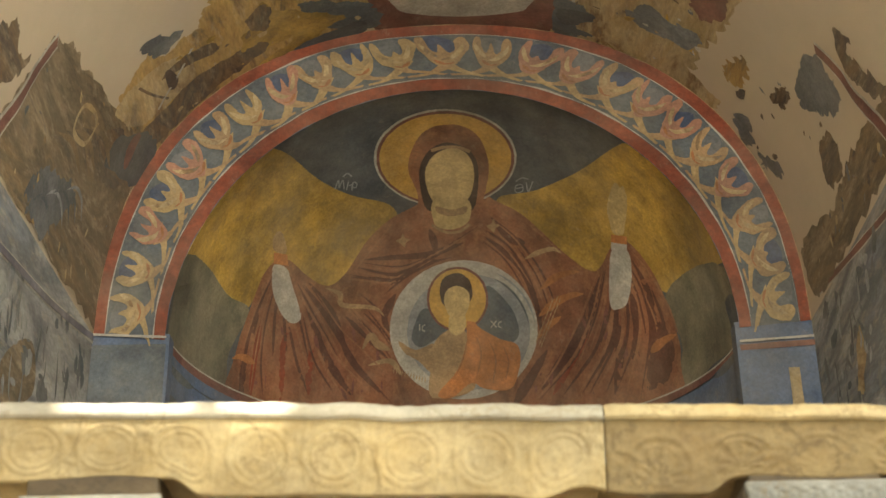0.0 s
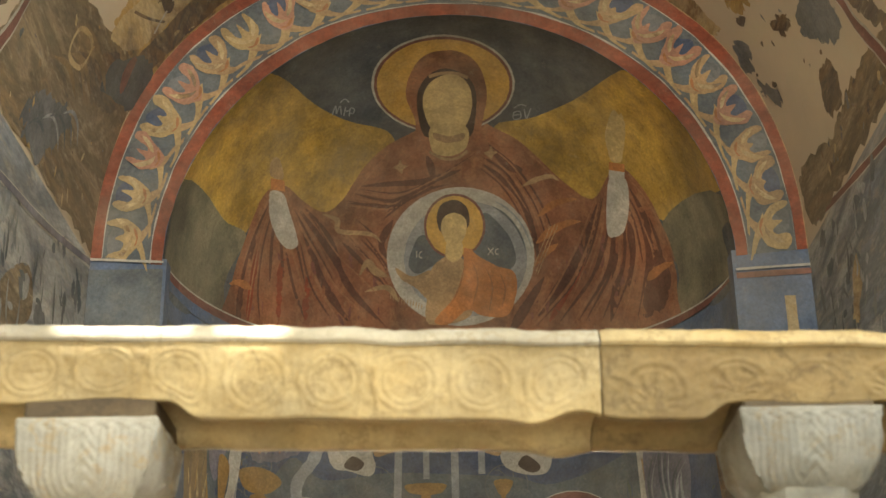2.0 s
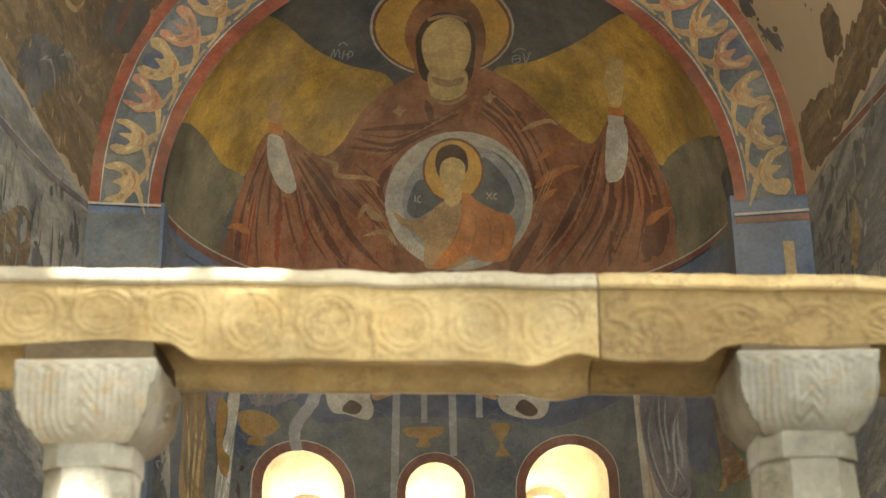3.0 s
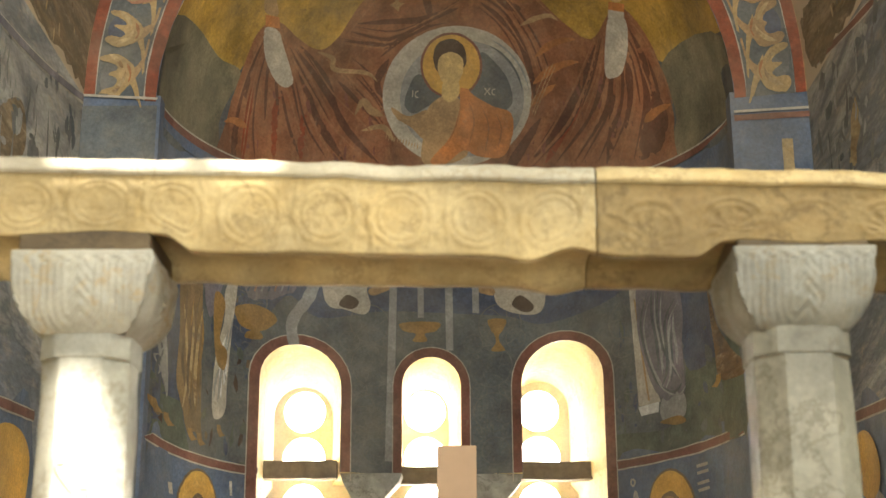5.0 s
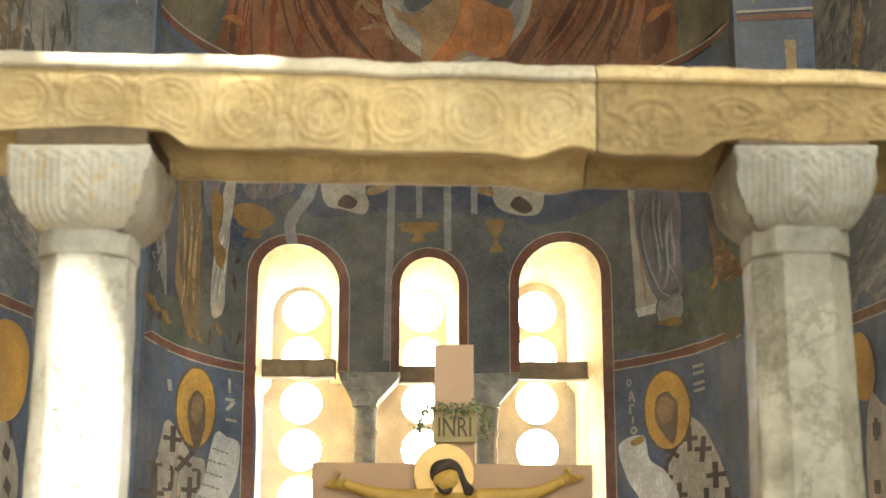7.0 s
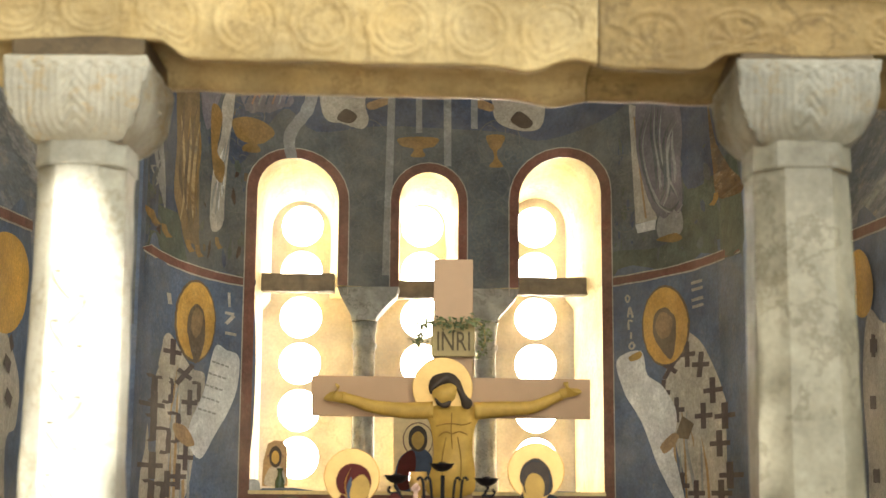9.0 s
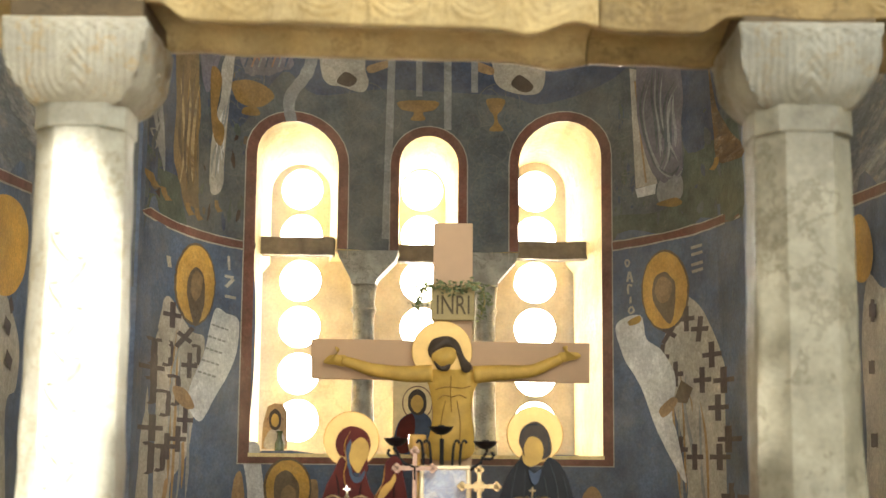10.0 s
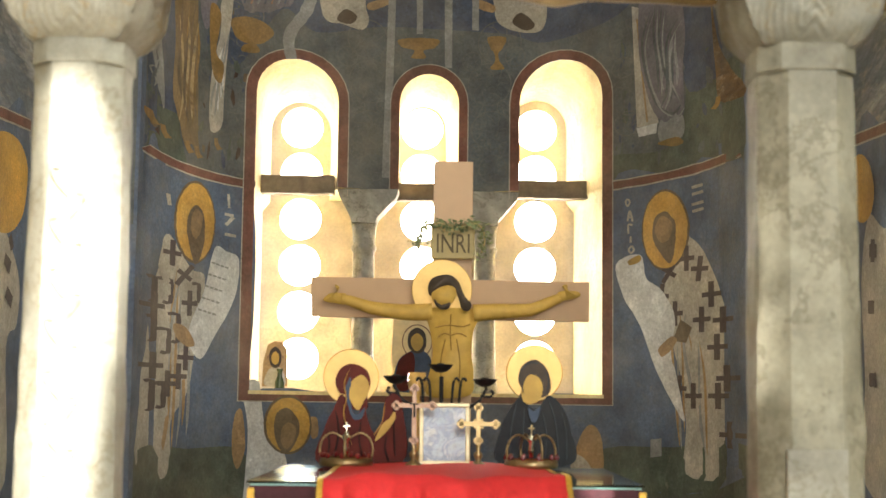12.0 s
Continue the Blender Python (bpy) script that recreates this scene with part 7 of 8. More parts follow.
M_SKINLINE = plain("dark_ochre_paint", srgb(146, 114, 54), 0.65, 0, 0.2, 14)
M_HAIR = plain("dark_brown_paint", srgb(62, 50, 38), 0.65, 0, 0.25, 30)
M_ROBE_RED = plain("dark_red_paint", srgb(84, 24, 15), 0.8, 0, 0.25, 16)
M_ROBE_GREY = plain("charcoal_paint", srgb(34, 36, 40), 0.8, 0, 0.3, 16)
M_OLIVEWOOD = plain("olive_painted_wood", srgb(156, 138, 92), 0.65, 0, 0.2, 24)
M_LETTER = plain("dark_lettering", srgb(84, 70, 42), 0.7)
M_LEAF = plain("dull_green_leaf", srgb(104, 112, 72), 0.6, 0, 0.5, 40)
M_IVORY = plain("ivory_gilt_frame", srgb(226, 210, 170), 0.4, 0.2, 0.15, 60)
M_BLUEPAINT = plain("blue_paint", srgb(56, 70, 92), 0.6, 0, 0.25, 20)
M_PALEGOLD = plain("pale_gold_paint", srgb(222, 200, 150), 0.55, 0.1, 0.12, 20)
TOPZ = 1.0


def board(bm, pts, y, thick, sharp=False, index=0, steps=5):
    """A cut-out board with the outline pts (x, z), its front at y."""
    loop = [Vector(p) for p in pts] if sharp else smooth_line(pts, steps, True)
    n = len(loop)
    f0 = len(bm.faces)
    a = [bm.verts.new((p.x, y, p.y)) for p in loop]
    b = [bm.verts.new((p.x, y + thick, p.y)) for p in loop]
    c = [bm.verts.new((p.x, y + thick * 0.15, p.y)) for p in loop]
    fs = [bm.faces.new(a), bm.faces.new(list(reversed(b)))]
    for i in range(n):
        j = (i + 1) % n
        fs.append(bm.faces.new((a[j], a[i], b[i], b[j])))
    bmesh.ops.delete(bm, geom=c, context="VERTS")
    bmesh.ops.recalc_face_normals(bm, faces=fs)
    for f in fs:
        f.material_index = index
    return bm


altar = empty("altar_table", (0.012, 3.66, -0.2))
bm = bmesh.new()
NX = 30
ringpts = []
for z in (0.0, 0.3, 0.7, 1.05, 1.17, 1.19):
    row = []
    for side, (ax, ay, bx, by) in enumerate(((-0.43, -0.4, 0.43, -0.4), (0.43, -0.4, 0.43, 0.4), (0.43, 0.4, -0.43, 0.4), (-0.43, 0.4, -0.43, -0.4))):
        for k in range(NX):
            t = k / NX
            g = 1 + 0.012 * math.sin(t * 40 + side) * (1.19 - z)
            row.append(Vector(((ax + (bx - ax) * t) * g, (ay + (by - ay) * t) * g, z)))
    ringpts.append(row)
loft(bm, ringpts)
part("cover", bm, M_COVER, altar, "dark maroon velvet cover")
for x in (-0.425, 0.43):
    bm = bmesh.new()
    box(bm, x - 0.008, x + 0.008, -0.412, -0.403, 0.3, 1.185, 0.002)
    part("gold_braid", bm, M_TRIM, altar)
bm = bmesh.new()
box(bm, -0.428, 0.428, -0.398, 0.398, 1.19, 1.194)
part("table_top", bm, M_UNDER, altar, "teal cloth under glass")
bm = bmesh.new()
box(bm, -0.435, 0.435, -0.405, 0.405, 1.1945, 1.2, 0.001)
part("glass_sheet", bm, M_TEAL, altar, "pale green glass sheet")
tagged(altar, "square altar with maroon cover and green glass top", "altar")

# red cloth: laid over the altar and hanging down its front
cloth = empty("red_cloth", (0, 0, 0))


def cloth_point(u, s):
    """u across, s along: over the top from the back, then down the front."""
    x = -0.256 + 0.53 * u
    fold = 0.010 * math.sin(u * 19 + 1.2 * math.sin(s * 6)) + 0.006 * math.sin(u * 41 + s * 3)
    if s < 0.74:
        hump = 0.013 * math.exp(-((u - 0.55) / 0.35) ** 2) + 0.010 * math.sin(u * 9 + s * 8) * s + 0.004 * math.sin(u * 23 + s * 5) * s
        return Vector((x + 0.015 * (0.74 - s) * (0.5 - u), 3.985 - s, TOPZ + 0.006 + max(0.0, hump)))
    d = s - 0.74
    out = 0.012 + (abs(fold) * 3.0 + 0.006) * min(1.0, d * 30)
    sag = 0.02 * math.sin(u * 7 + 0.5) * min(1, d * 3)
    return Vector((x + sag, 3.245 - out * min(1, d * 30 + 0.15), TOPZ + 0.008 - d))


bm = bmesh.new()
U, S = 70, 90
grid(bm, [[cloth_point(i / U, 1.5 * j / S) for i in range(U + 1)] for j in range(S + 1)])
part("fabric", bm, M_REDCLOTH, cloth, smooth=True)
for u0, u1 in ((-0.022, 0.002), (0.998, 1.022)):
    bm = bmesh.new()
    grid(bm, [[cloth_point(u0 + (u1 - u0) * i / 3, 1.5 * j / S) + Vector((0, -0.002, 0.002)) for i in range(4)] for j in range(S + 1)])
    part("braid_edge", bm, M_TRIM, cloth, "yellow-gold braid", True)
tagged(cloth, "red altar cloth with yellow braid, draped over the front", "cloth")


def crown(at, label):
    """A wedding crown: band, points, four arches, knob and cross."""
    ob = empty("wedding_crown", at)
    r = 0.066
    bm = bmesh.new()
    turned(bm, [(r, 0.004), (r + 0.003, 0.004), (r + 0.004, 0.012), (r + 0.002, 0.026), (r, 0.026)], n=36, cap=False)
    part("band", bm, M_BRASS, ob, smooth=True)
    for k in range(10):
        a = 2 * math.pi * k / 10 + 0.2
        bm = bmesh.new()
        bmesh.ops.create_icosphere(bm, subdivisions=1, radius=0.007)
        bm.transform(Matrix.Translation((r * math.cos(a), r * math.sin(a), 0.031)) @ Matrix.Diagonal((1, 1, 1.3, 1)))
        part("red_point", bm, M_REDGEM, ob)
    for k in range(4):
        a = math.pi / 2 * k
        pts = [(r, 0.026), (r + 0.003, 0.05), (r - 0.006, 0.075), (r - 0.024, 0.088), (0.026, 0.086), (0.006, 0.074)]
        bm = bmesh.new()
        tube(bm, [(q.x * math.cos(a), q.x * math.sin(a), q.y) for q in smooth_line(pts, 4)], 0.0032, 6)
        part("arch", bm, M_BRASS, ob, smooth=True)
    bm = bmesh.new()
    turned(bm, [(0.004, 0.03), (0.009, 0.05), (0.007, 0.066), (0.011, 0.074), (0.011, 0.082), (0.004, 0.09), (0.003, 0.095)], n=12)
    part("knob", bm, M_STEEL, ob, smooth=True)
    bm = bmesh.new()
    box(bm, -0.002, 0.002, -0.002, 0.002, 0.092, 0.116)
    box(bm, -0.009, 0.009, -0.0022, 0.0022, 0.104, 0.1085)
    part("cross", bm, M_STEEL, ob)
    return tagged(ob, label, "crown", "crowns on the altar")


first = crown((-0.245, 3.86, TOPZ + 0.004), "brass wedding crown with red points, on the altar")
copy_thing(first, pose(0.236, 3.86, TOPZ + 0.004, 0, 0, 20))


def altar_cross(at, h, w, material, label, lobed):
    """A small standing cross with a turned foot and knobbed ends."""
    ob = empty("standing_cross", at)
    bm = bmesh.new()
    turned(bm, [(0.022, 0), (0.022, 0.004), (0.012, 0.01), (0.006, 0.016), (0.012, 0.026), (0.012, 0.032), (0.005, 0.04), (0.007, 0.05), (0.004, 0.056)], n=16)
    part("foot", bm, M_BRASS, ob, smooth=True)
    t = 0.006
    zc = h - w * 0.95
    bm = bmesh.new()
    box(bm, -t, t, -0.004, 0.004, 0.05, h - 0.008, 0.001)
    box(bm, -w + 0.008, w - 0.008, -0.0042, 0.0042, zc - t, zc + t, 0.001)
    part("bars", bm, material, ob)
    for x, z in ((0, h - 0.008), (-w + 0.008, zc), (w - 0.008, zc), (0, 0.066)):
        bm = bmesh.new()
        for dx, dz in ((0, 0.006), (0.006, 0), (-0.006, 0), (0, -0.006)):
            turned(bm, [(0.0065, -0.0045), (0.0075, 0), (0.0065, 0.0045)], n=10)
            bmesh.ops.translate(bm, verts=bm.verts[-30:], vec=(0, 0, 0))
            for v in bm.verts[-30:]:
                v.co = Vector((v.co.x + x + dx, -v.co.z, v.co.y + z + dz))
        part("lobed_end", bm, material, ob)
    if lobed:
        bm = bmesh.new()
        box(bm, -0.013, 0.013, -0.003, 0.003, zc - 0.013, zc + 0.013, 0.001)
        part("centre_plate", bm, material, ob)
    else:
        bm = bmesh.new()
        tube(bm, [(0, -0.007, zc - 0.03), (0, -0.007, zc + 0.004)], 0.003, 6)
        tube(bm, [(-0.012, -0.007, zc + 0.004), (0.012, -0.007, zc + 0.004)], 0.0022, 6)
        part("inset_bars", bm, M_IRON, ob)
    return tagged(ob, label, "cross", "standing crosses")


altar_cross((-0.069, 3.82, TOPZ + 0.012), 0.205, 0.054, M_COPPER, "rose-gold standing cross with lobed ends", False)
altar_cross((0.097, 3.82, TOPZ + 0.012), 0.158, 0.052, M_BRASS, "brass standing cross with round knobs", True)

# framed picture, leaning back
frame_ob = empty("picture_frame", (0.010, 3.86, TOPZ + 0.012))
bm = bmesh.new()
w, h, b = 0.066, 0.162, 0.011
for x0, x1, z0, z1 in ((-w, w, 0, b), (-w, w, h - b, h), (-w, -w + b, b, h - b), (w - b, w, b, h - b)):
    box(bm, x0, x1, -0.008, 0.008, z0, z1, 0.003)
part("frame", bm, M_IVORY, frame_ob, "ivory and gilt moulded frame")
bm = bmesh.new()
box(bm, -w + b, w - b, -0.002, 0.004, b, h - b)
part("picture", bm, M_PICTURE, frame_ob, "faded blue-grey picture behind glass")
bm = bmesh.new()
box(bm, -0.006, 0.006, 0.008, 0.05, 0.0, 0.1)
part("strut", bm, M_HAIR, frame_ob)
frame_ob.rotation_euler = (radians(-7), 0, radians(3))
tagged(frame_ob, "small gilt framed picture leaning on the altar", "picture frame")

# candelabrum of black iron
candle = empty("candelabrum", (0, 0, 0))
bm = bmesh.new()
turned(bm, [(0.05, 1.0), (0.05, 1.006), (0.012, 1.02), (0.006, 1.06), (0.006, 1.245)], (0.0, 4.0, 0), 14)
part("stem", bm, M_IRON, candle, smooth=True)
CUPS = [(-0.124, 4.000, 1.235), (-0.002, 4.000, 1.267), (0.118, 4.000, 1.229)]
for x, y, z in CUPS:
    bm = bmesh.new()
    turned(bm, [(0.004, -0.012), (0.014, -0.010), (0.026, -0.002), (0.033, 0.008), (0.035, 0.010), (0.030, 0.009), (0.012, 0.004), (0.010, 0.014), (0.009, 0.014)], (x, y, z), 20)
    part("drip_cup", bm, M_IRON, candle, smooth=True)
for s in (-1, 1):
    x, y, z = CUPS[0] if s < 0 else CUPS[2]
    bm = bmesh.new()
    tube(bm, smooth_line([(0.0, 4.0, 1.16), (s * 0.05, 4.0, 1.155), (x - s * 0.02, 4.0, z - 0.055), (x - s * 0.004, 4.0, z - 0.03), (x + s * 0.004, 4.0, z - 0.018), (x, 4.0, z - 0.008)], 5), 0.0045, 8)
    tube(bm, smooth_line([(x - s * 0.012, 4.0, z - 0.035), (x + s * 0.014, 4.0, z - 0.038), (x + s * 0.022, 4.0, z - 0.028), (x + s * 0.016, 4.0, z - 0.02)], 4), 0.004, 8)
    part("arm", bm, M_IRON, candle, smooth=True)
    for k in (0, 1):
        bm = bmesh.new()
        c = s * (0.028 + 0.02 * k)
        tube(bm, smooth_line([(c, 4.0, 1.16), (c + 0.002 * s, 4.0, 1.20), (c + s * 0.006, 4.0, 1.232), (c + s * 0.014, 4.0, 1.240), (c + s * 0.02, 4.0, 1.232)], 4), 0.0038, 7)
        part("scroll", bm, M_IRON, candle, smooth=True)
tagged(candle, "black wrought-iron candelabrum with three drip cups", "candelabrum")
bm = bmesh.new()
turned(bm, [(0.012, 1.0), (0.012, 1.17), (0.008, 1.19), (0.02, 1.2), (0.026, 1.225), (0.024, 1.255), (0.021, 1.255), (0.022, 1.225), (0.012, 1.205)], (-0.066, 4.03, 0), 18, False)
tagged(mesh_object("votive_glass", bm, plain("amber_glass", srgb(206, 164, 92), 0.12, 0, 0.2, 60, 0.8), smooth=True), "amber glass votive cup on a stem", "votive lamp")

# ---- crucifix behind the altar ----
CRUX = 4.90
crucifix = empty("crucifix", (0, 0, 0))
bm = bmesh.new()
box(bm, -0.034, 0.099, CRUX, CRUX + 0.035, -0.2, 1.985, 0.002)
part("upright", bm, M_BOARD, crucifix)
bm = bmesh.new()
board(bm, [(-0.441, 1.588), (0.492, 1.580), (0.491, 1.448), (-0.438, 1.455)], CRUX - 0.003, 0.034, True)
part("crossbar", bm, M_BOARD, crucifix)
bm = bmesh.new()
hc = (-0.002, 4.880, 1.548)
turned(bm, [(0.099, 0), (0.101, 0.004), (0.101, 0.012), (0.099, 0.014)], n=48)
bm.transform(Matrix.Translation((hc[0], CRUX - 0.012, hc[2])) @ Matrix.Rotation(radians(90), 4, "X"))
part("halo", bm, M_LEAFGOLD, crucifix, "gilded round halo disc")
bm = bmesh.new()
board(bm, [(-0.031, 1.487), (0.032, 1.487), (0.098, 1.486), (0.127, 1.468), (0.105, 1.413), (0.096, 1.347), (0.106, 1.273), (0.092, 1.198), (-0.046, 1.197), (-0.036, 1.290), (-0.030, 1.346), (-0.042, 1.421), (-0.057, 1.466)], CRUX - 0.03, 0.03)
for line in ([(-0.033, 1.473), (-0.118, 1.471), (-0.174, 1.476), (-0.240, 1.486), (-0.297, 1.504), (-0.335, 1.515)], [(0.104, 1.470), (0.164, 1.476), (0.230, 1.480), (0.296, 1.485), (0.352, 1.508), (0.393, 1.526)]):
    pts = [(x, CRUX - 0.018, z) for x, z in line]
    tube(bm, smooth_line(pts, 4), [0.031 - 0.015 * k / 20 for k in range(21)], 10)
for outline in ([(-0.322, 1.530), (-0.352, 1.534), (-0.345, 1.553), (-0.360, 1.560), (-0.352, 1.537), (-0.378, 1.530), (-0.397, 1.510), (-0.385, 1.503), (-0.359, 1.500), (-0.325, 1.496)], [(0.386, 1.543), (0.408, 1.550), (0.401, 1.566), (0.416, 1.569), (0.420, 1.551), (0.450, 1.547), (0.461, 1.536), (0.446, 1.526), (0.408, 1.517), (0.382, 1.512)]):
    board(bm, outline, CRUX - 0.024, 0.02)
board(bm, [(-0.013, 1.549), (-0.036, 1.534), (-0.028, 1.504), (-0.001, 1.489), (0.025, 1.497), (0.043, 1.520), (0.043, 1.550), (0.017, 1.561)], CRUX - 0.045, 0.03)
board(bm, [(-0.003, 1.596), (-0.036, 1.583), (-0.049, 1.552), (-0.039, 1.526), (-0.021, 1.549), (0.013, 1.561), (0.039, 1.550), (0.055, 1.516), (0.066, 1.482), (0.089, 1.479), (0.096, 1.501), (0.073, 1.528), (0.054, 1.573), (0.027, 1.595)], CRUX - 0.040, 0.03, index=1)
board(bm, [(-0.028, 1.515), (-0.005, 1.496), (0.025, 1.504), (0.021, 1.485), (-0.001, 1.481), (-0.020, 1.492)], CRUX - 0.047, 0.02, index=1)
part("figure", bm, [M_SKIN, M_HAIR], crucifix, "plain ochre figure with outstretched arms", True)
bm = bmesh.new()
for line in ([(-0.023, 1.420), (0.005, 1.428), (0.033, 1.429), (0.067, 1.425), (0.093, 1.433)], [(0.029, 1.466), (0.028, 1.402), (0.032, 1.346)], [(0.011, 1.383), (-0.003, 1.309), (0.002, 1.234)], [(0.049, 1.384), (0.061, 1.309), (0.058, 1.235)], [(-0.015, 1.387), (0.007, 1.402), (0.030, 1.395)], [(0.030, 1.395), (0.056, 1.403), (0.082, 1.392)]):
    tube(bm, [(x, CRUX - 0.031, z) for x, z in smooth_line(line, 3)], 0.0022, 5)
part("figure_line", bm, M_SKINLINE, crucifix)
sign = bmesh.new()
box(sign, -0.040, 0.106, CRUX - 0.022, CRUX + 0.0, 1.652, 1.765, 0.004)
plate = part("name_board", sign, M_OLIVEWOOD, crucifix, "olive wooden board with carved letters")
part("lettering", text_mesh("INRI", 0.088, 0.003, pose(0.034, CRUX - 0.024, 1.70, 90) @ Matrix.Diagonal((0.72, 1.05, 1, 1))), M_LETTER, plate)
tagged(crucifix, "tall tan wooden crucifix with gilded halo behind the altar", "crucifix")

# wreath hung over the name board
wreath = empty("leaf_wreath", (0, 0, 0))
rng = random.Random(11)
path = smooth_line([(-0.079, 4.860, 1.684), (-0.078, 4.860, 1.731), (-0.054, 4.860, 1.764), (-0.009, 4.860, 1.768), (0.033, 4.860, 1.761), (0.086, 4.860, 1.769), (0.127, 4.860, 1.758), (0.139, 4.860, 1.715), (0.128, 4.860, 1.671)], 5)
bm = bmesh.new()
tube(bm, path, 0.004, 6)
part("stem", bm, M_OLIVEWOOD, wreath)
bm = bmesh.new()
for k in range(330):
    p = path[rng.randrange(len(path))] + Vector((rng.gauss(0, 0.011), rng.uniform(-0.02, 0.008), rng.gauss(-0.003, 0.012)))
    m = Matrix.Translation(p) @ Euler((rng.uniform(0, 6), rng.uniform(0, 6), rng.uniform(0, 6))).to_matrix().to_4x4()
    s = rng.uniform(0.006, 0.012)
    vs = [bm.verts.new(m @ Vector(v)) for v in ((0, -s, 0), (s * 0.5, 0, s * 0.15), (0, s, 0), (-s * 0.5, 0, s * 0.15))]
    bm.faces.new(vs)
tagged(part("leaves", bm, M_LEAF, wreath, "small dull green leaves"), kind="stuff")
tagged(wreath, "small wreath of dull green leaves on the crucifix", "wreath")

# ---- two cut-out painted panels beside the crucifix ----
def saint_panel(name_label, y, halo, hood, head, robe, hood_mat, robe_mat, trims):
    ob = empty("painted_panel", (0, 0, 0))
    bm = bmesh.new()
    turned(bm, [(halo[2] - 0.002, 0), (halo[2], 0.003), (halo[2], 0.010), (halo[2] - 0.002, 0.012)], n=44)
    bm.transform(Matrix.Translation((halo[0], y + 0.014, halo[1])) @ Matrix.Rotation(radians(90), 4, "X"))
    part("halo", bm, M_LEAFGOLD, ob, "gilded round halo disc")
    bm = bmesh.new()
    board(bm, robe, y - 0.004, 0.018)
    part("robe", bm, robe_mat, ob)
    bm = bmesh.new()
    board(bm, hood, y - 0.007, 0.018)
    part("hood", bm, hood_mat, ob)
    bm = bmesh.new()
    board(bm, head, y - 0.010, 0.018)
    part("painted_head", bm, M_SKIN, ob, "plain ochre oval")
    for nm, pts, mt in trims:
        bm = bmesh.new()
        board(bm, pts, y - 0.0125, 0.01)
        part(nm, bm, mt, ob)
    return tagged(ob, name_label, "panel", "panels beside the crucifix")


mh = (-0.245, 4.010, 1.240)
saint_panel("cut-out panel of a dark red robed figure, gilded halo", 4.0, (mh[0], mh[2], 0.076),
            [(-0.240, 1.276), (-0.272, 1.264), (-0.287, 1.230), (-0.277, 1.199), (-0.258, 1.190), (-0.264, 1.160), (-0.203, 1.152), (-0.200, 1.191), (-0.192, 1.228), (-0.205, 1.261)],
            [(-0.217, 1.246), (-0.244, 1.227), (-0.252, 1.200), (-0.243, 1.172), (-0.224, 1.151), (-0.209, 1.176), (-0.197, 1.200), (-0.198, 1.228)],
            [(-0.268, 1.193), (-0.291, 1.154), (-0.315, 1.099), (-0.325, 1.005), (-0.106, 1.007), (-0.105, 1.162), (-0.118, 1.192), (-0.136, 1.195), (-0.154, 1.173), (-0.159, 1.125), (-0.180, 1.091), (-0.199, 1.130), (-0.209, 1.168), (-0.230, 1.138)],
            M_ROBE_RED, M_ROBE_RED,
            [("painted_hand", [(-0.159, 1.113), (-0.138, 1.131), (-0.126, 1.149), (-0.123, 1.131), (-0.138, 1.104), (-0.159, 1.082), (-0.177, 1.070)], M_SKIN),
             ("veil_edge", [(-0.247, 1.239), (-0.259, 1.206), (-0.252, 1.166), (-0.239, 1.148), (-0.249, 1.191), (-0.244, 1.221)], M_BLUEPAINT),
             ("collar", [(-0.249, 1.157), (-0.227, 1.139), (-0.206, 1.158), (-0.214, 1.130), (-0.236, 1.127)], M_BLUEPAINT)])
jh = (0.252, 4.010, 1.258)
saint_panel("cut-out panel of a charcoal robed figure, gilded halo", 4.0, (jh[0], jh[2], 0.077),
            [(0.251, 1.293), (0.219, 1.276), (0.208, 1.239), (0.219, 1.211), (0.213, 1.190), (0.274, 1.191), (0.296, 1.212), (0.292, 1.252), (0.277, 1.279)],
            [(0.237, 1.251), (0.222, 1.224), (0.228, 1.190), (0.247, 1.175), (0.268, 1.188), (0.274, 1.221), (0.262, 1.246)],
            [(0.216, 1.193), (0.183, 1.153), (0.162, 1.104), (0.159, 1.011), (0.354, 1.013), (0.351, 1.107), (0.326, 1.170), (0.290, 1.197), (0.267, 1.166), (0.244, 1.163)],
            M_HAIR, M_ROBE_GREY,
            [("painted_hand", [(0.216, 1.211), (0.228, 1.193), (0.250, 1.187), (0.244, 1.172), (0.222, 1.181)], M_SKIN),
             ("collar", [(0.235, 1.163), (0.250, 1.154), (0.268, 1.166), (0.259, 1.130), (0.244, 1.127)], M_BLUEPAINT)])

# painted folds and gilt edges on the two panels
def panel_lines(panel, name, lines, radius, material, y):
    for line in lines:
        bm = bmesh.new()
        pts = smooth_line([(x, y, z) for x, z in line], 4)
        tube(bm, pts, [radius * min(1.0, 4 * k / len(pts) + 0.2, 4 * (1 - k / len(pts)) + 0.2) for k in range(len(pts))], 5)
        part(name, bm, material, panel)


M_GILT = plain("dull_gilt_line", srgb(176, 132, 60), 0.5, 0.2, 0.2, 60)
M_DEEP_RED = plain("deep_red_paint", srgb(48, 14, 10), 0.8, 0, 0.2, 30)
M_ASH = plain("ash_grey_paint", srgb(54, 58, 62), 0.8, 0, 0.25, 30)
red_panel, grey_panel = bpy.data.objects["painted_panel"], bpy.data.objects["painted_panel.001"]
panel_lines(red_panel, "gilt_edge", [[(-0.247, 1.262), (-0.262, 1.225), (-0.256, 1.180), (-0.262, 1.140), (-0.240, 1.060)], [(-0.152, 1.172), (-0.158, 1.125), (-0.180, 1.085)]], 0.0016, M_GILT, 3.9865)
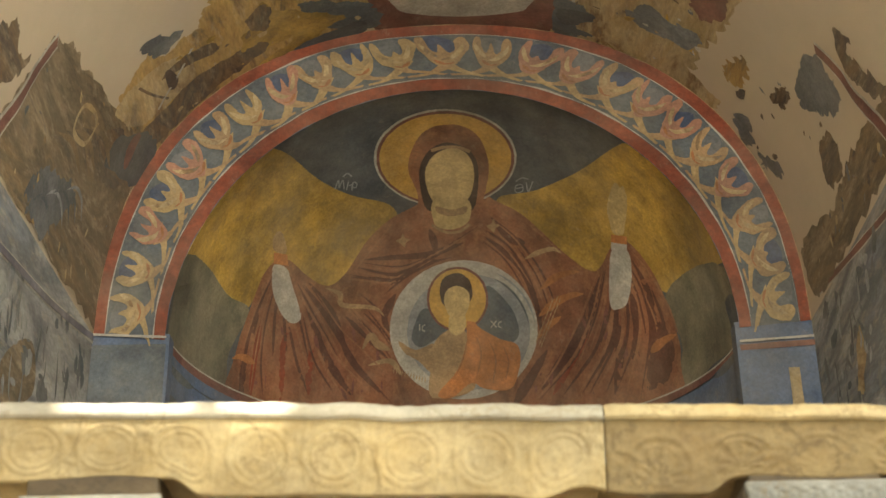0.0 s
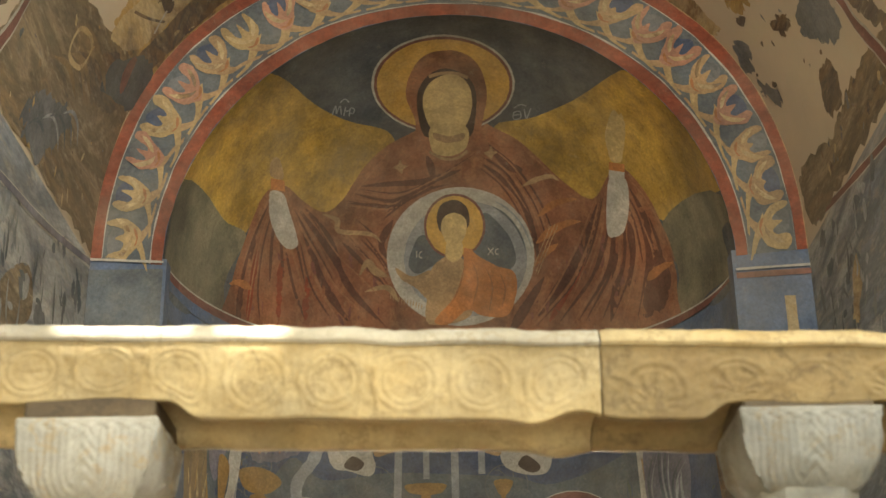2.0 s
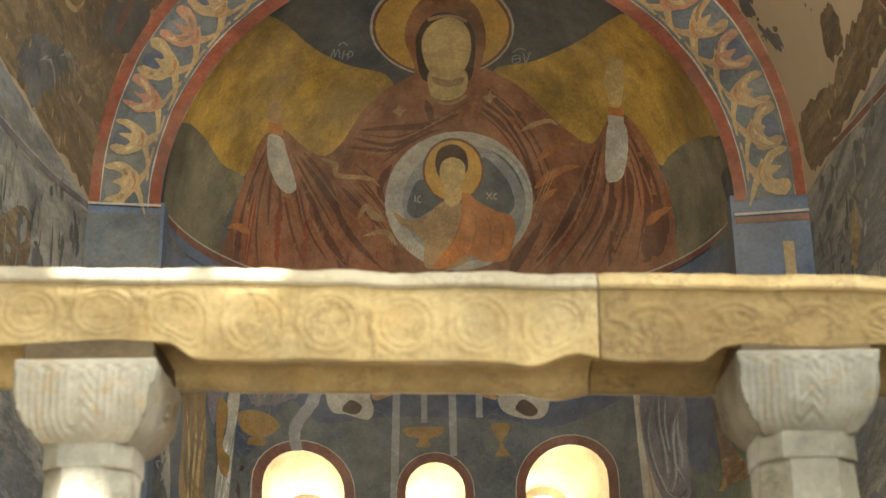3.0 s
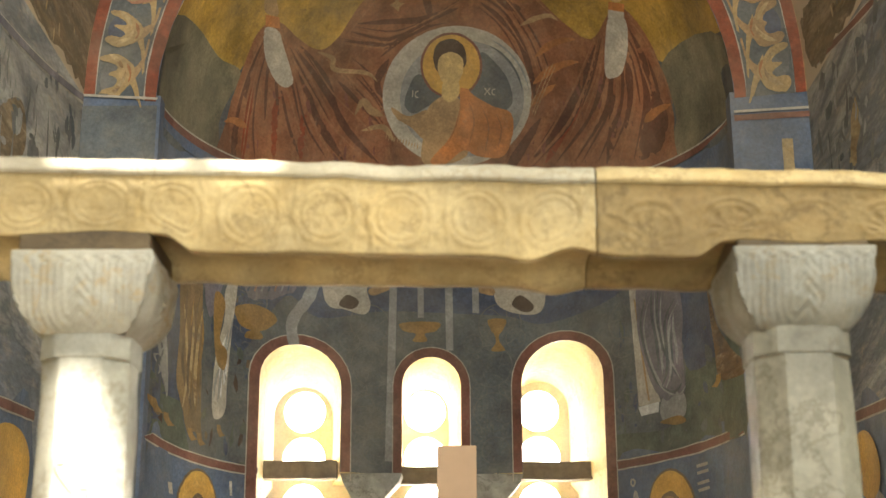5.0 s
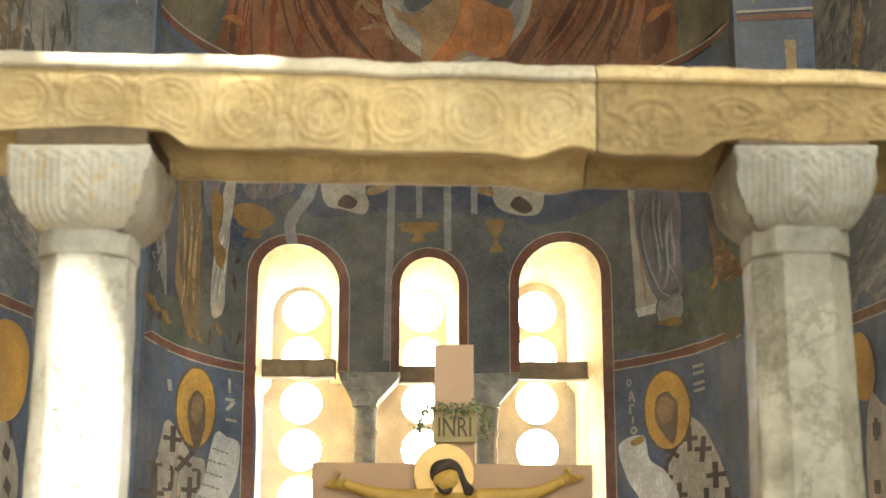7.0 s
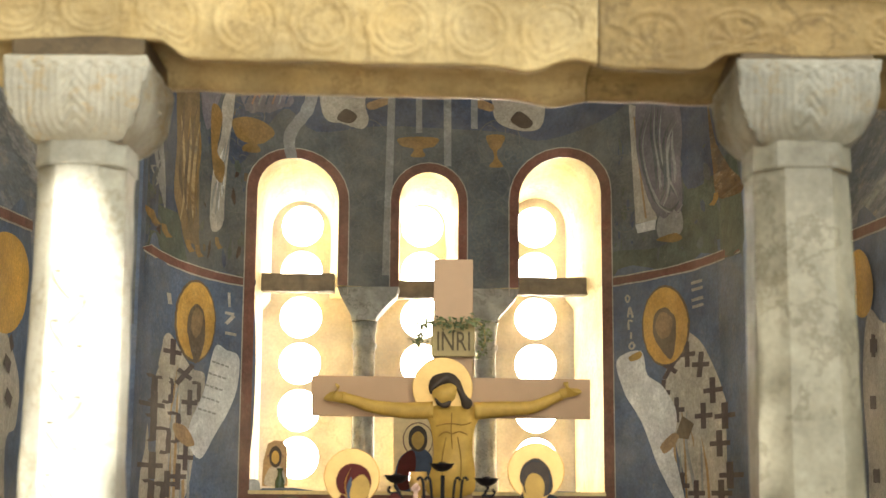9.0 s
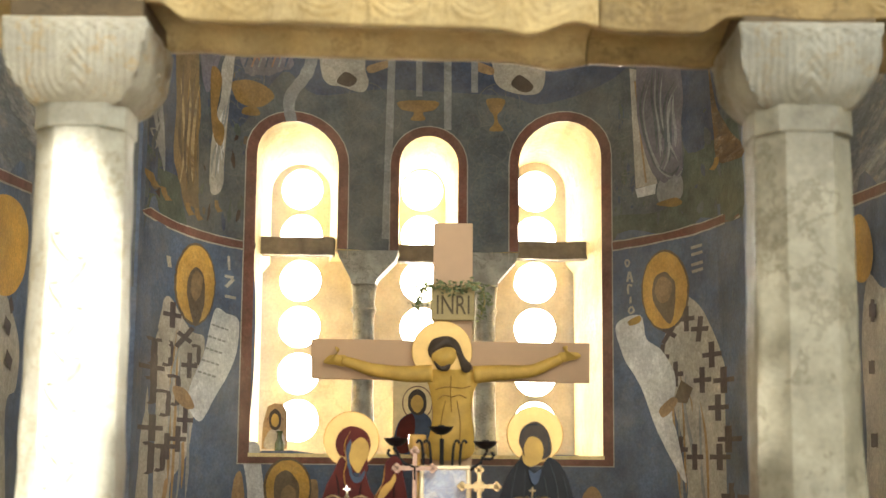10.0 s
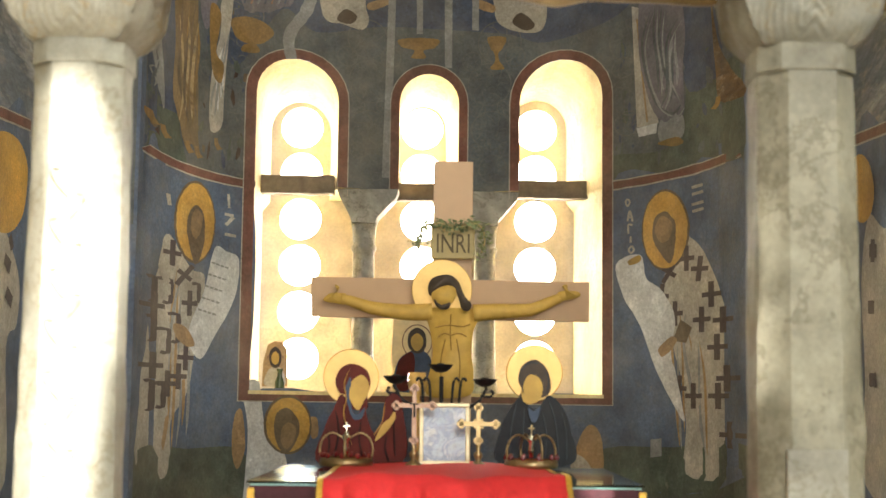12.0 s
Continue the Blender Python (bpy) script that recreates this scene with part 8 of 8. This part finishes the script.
panel_lines(red_panel, "robe_fold", [[(-0.285, 1.150), (-0.275, 1.090), (-0.290, 1.015)], [(-0.265, 1.130), (-0.245, 1.070), (-0.255, 1.015)], [(-0.215, 1.125), (-0.220, 1.070), (-0.205, 1.015)], [(-0.125, 1.180), (-0.128, 1.120), (-0.122, 1.030)], [(-0.145, 1.085), (-0.150, 1.050), (-0.140, 1.015)], [(-0.305, 1.095), (-0.300, 1.050), (-0.312, 1.012)]], 0.0030, M_DEEP_RED, 3.9955)
panel_lines(grey_panel, "robe_fold", [[(0.205, 1.180), (0.190, 1.110), (0.185, 1.020)], [(0.225, 1.165), (0.222, 1.100), (0.215, 1.020)], [(0.290, 1.185), (0.310, 1.120), (0.318, 1.020)], [(0.275, 1.150), (0.285, 1.090), (0.280, 1.020)], [(0.325, 1.155), (0.338, 1.100), (0.340, 1.025)], [(0.250, 1.120), (0.252, 1.070), (0.246, 1.020)]], 0.0022, M_ASH, 3.9955)
panel_lines(grey_panel, "hood_fold", [[(0.216, 1.262), (0.236, 1.284), (0.262, 1.283)], [(0.285, 1.262), (0.290, 1.230), (0.284, 1.200)]], 0.0018, M_ASH, 3.9925)
# ---- on the window sill ----
def sill_panel(label, outline, head, hair, body, body_mat, y, gold):
    ob = empty("small_icon", (0, 0, 0))
    bm = bmesh.new()
    board(bm, outline, y, 0.02, True)
    part("wood_panel", bm, M_PALEGOLD if gold else M_TAN, ob, "pale gold ground")
    bm = bmesh.new()
    board(bm, body, y - 0.003, 0.01)
    part("painted_robe", bm, body_mat, ob)
    cx, cz = sum(q[0] for q in hair) / len(hair), sum(q[1] for q in hair) / len(hair)
    bm = bmesh.new()
    tube(bm, [(cx + 0.075 * gold * math.cos(a), y - 0.002, cz + 0.085 * gold * math.sin(a)) for a in [math.pi * (k / 20 * 1.5 - 0.25) for k in range(21)]] if gold else [(cx - 0.04, y - 0.002, cz), (cx, y - 0.002, cz + 0.055), (cx + 0.04, y - 0.002, cz)], 0.003, 5)
    part("halo_line", bm, M_BORDER, ob)
    if gold:
        bm = bmesh.new()
        board(bm, [(cx - 0.10, 1.24), (cx - 0.095, 1.37), (cx - 0.03, 1.425), (cx - 0.01, 1.36), (cx - 0.035, 1.24)], y - 0.0045, 0.01)
        part("mantle", bm, M_ROBE_RED, ob, "dark red mantle")
    bm = bmesh.new()
    board(bm, hair, y - 0.005, 0.01)
    part("painted_hair", bm, M_HAIR, ob)
    bm = bmesh.new()
    board(bm, head, y - 0.007, 0.01)
    part("painted_head", bm, M_SKIN, ob)
    return tagged(ob, label, "icon", "icons on the sill")


sill_panel("upright painted icon with a blue and maroon bust, on the sill", [(-0.249, 1.599), (-0.047, 1.596), (-0.048, 1.213), (-0.248, 1.216)],
           [(-0.126, 1.519), (-0.155, 1.496), (-0.154, 1.456), (-0.125, 1.428), (-0.097, 1.457), (-0.098, 1.497)], [(-0.127, 1.548), (-0.167, 1.519), (-0.171, 1.456), (-0.142, 1.422), (-0.102, 1.422), (-0.080, 1.457), (-0.086, 1.520)],
           [(-0.148, 1.433), (-0.097, 1.434), (-0.050, 1.377), (-0.048, 1.235), (-0.231, 1.233), (-0.222, 1.375)], M_BLUEPAINT, 7.42, True)
sill_panel("small arched painted icon on the sill", [(-0.887, 1.240), (-0.882, 1.363), (-0.861, 1.447), (-0.828, 1.464), (-0.789, 1.459), (-0.766, 1.426), (-0.764, 1.242)],
           [(-0.823, 1.413), (-0.839, 1.396), (-0.839, 1.363), (-0.821, 1.347), (-0.805, 1.363), (-0.806, 1.397)], [(-0.824, 1.436), (-0.851, 1.407), (-0.847, 1.352), (-0.821, 1.330), (-0.796, 1.352), (-0.795, 1.408)],
           [(-0.821, 1.341), (-0.785, 1.319), (-0.774, 1.247), (-0.872, 1.246), (-0.857, 1.318)], M_WHITE, 7.24, False)
bp = (-0.794, 7.200, 1.252)
bm = bmesh.new()
turned(bm, [(0.020, SILL + 0.004), (0.024, SILL + 0.012), (0.024, SILL + 0.05), (0.012, SILL + 0.075), (0.012, SILL + 0.10), (0.016, SILL + 0.102), (0.016, SILL + 0.112)], (bp[0], 7.2, 0), 14)
tagged(mesh_object("glass_bottle", bm, plain("dark_green_glass", srgb(70, 84, 52), 0.15, 0, 0.1, 20, 0.6), smooth=True), "small dark green bottle on the window sill", "bottle")
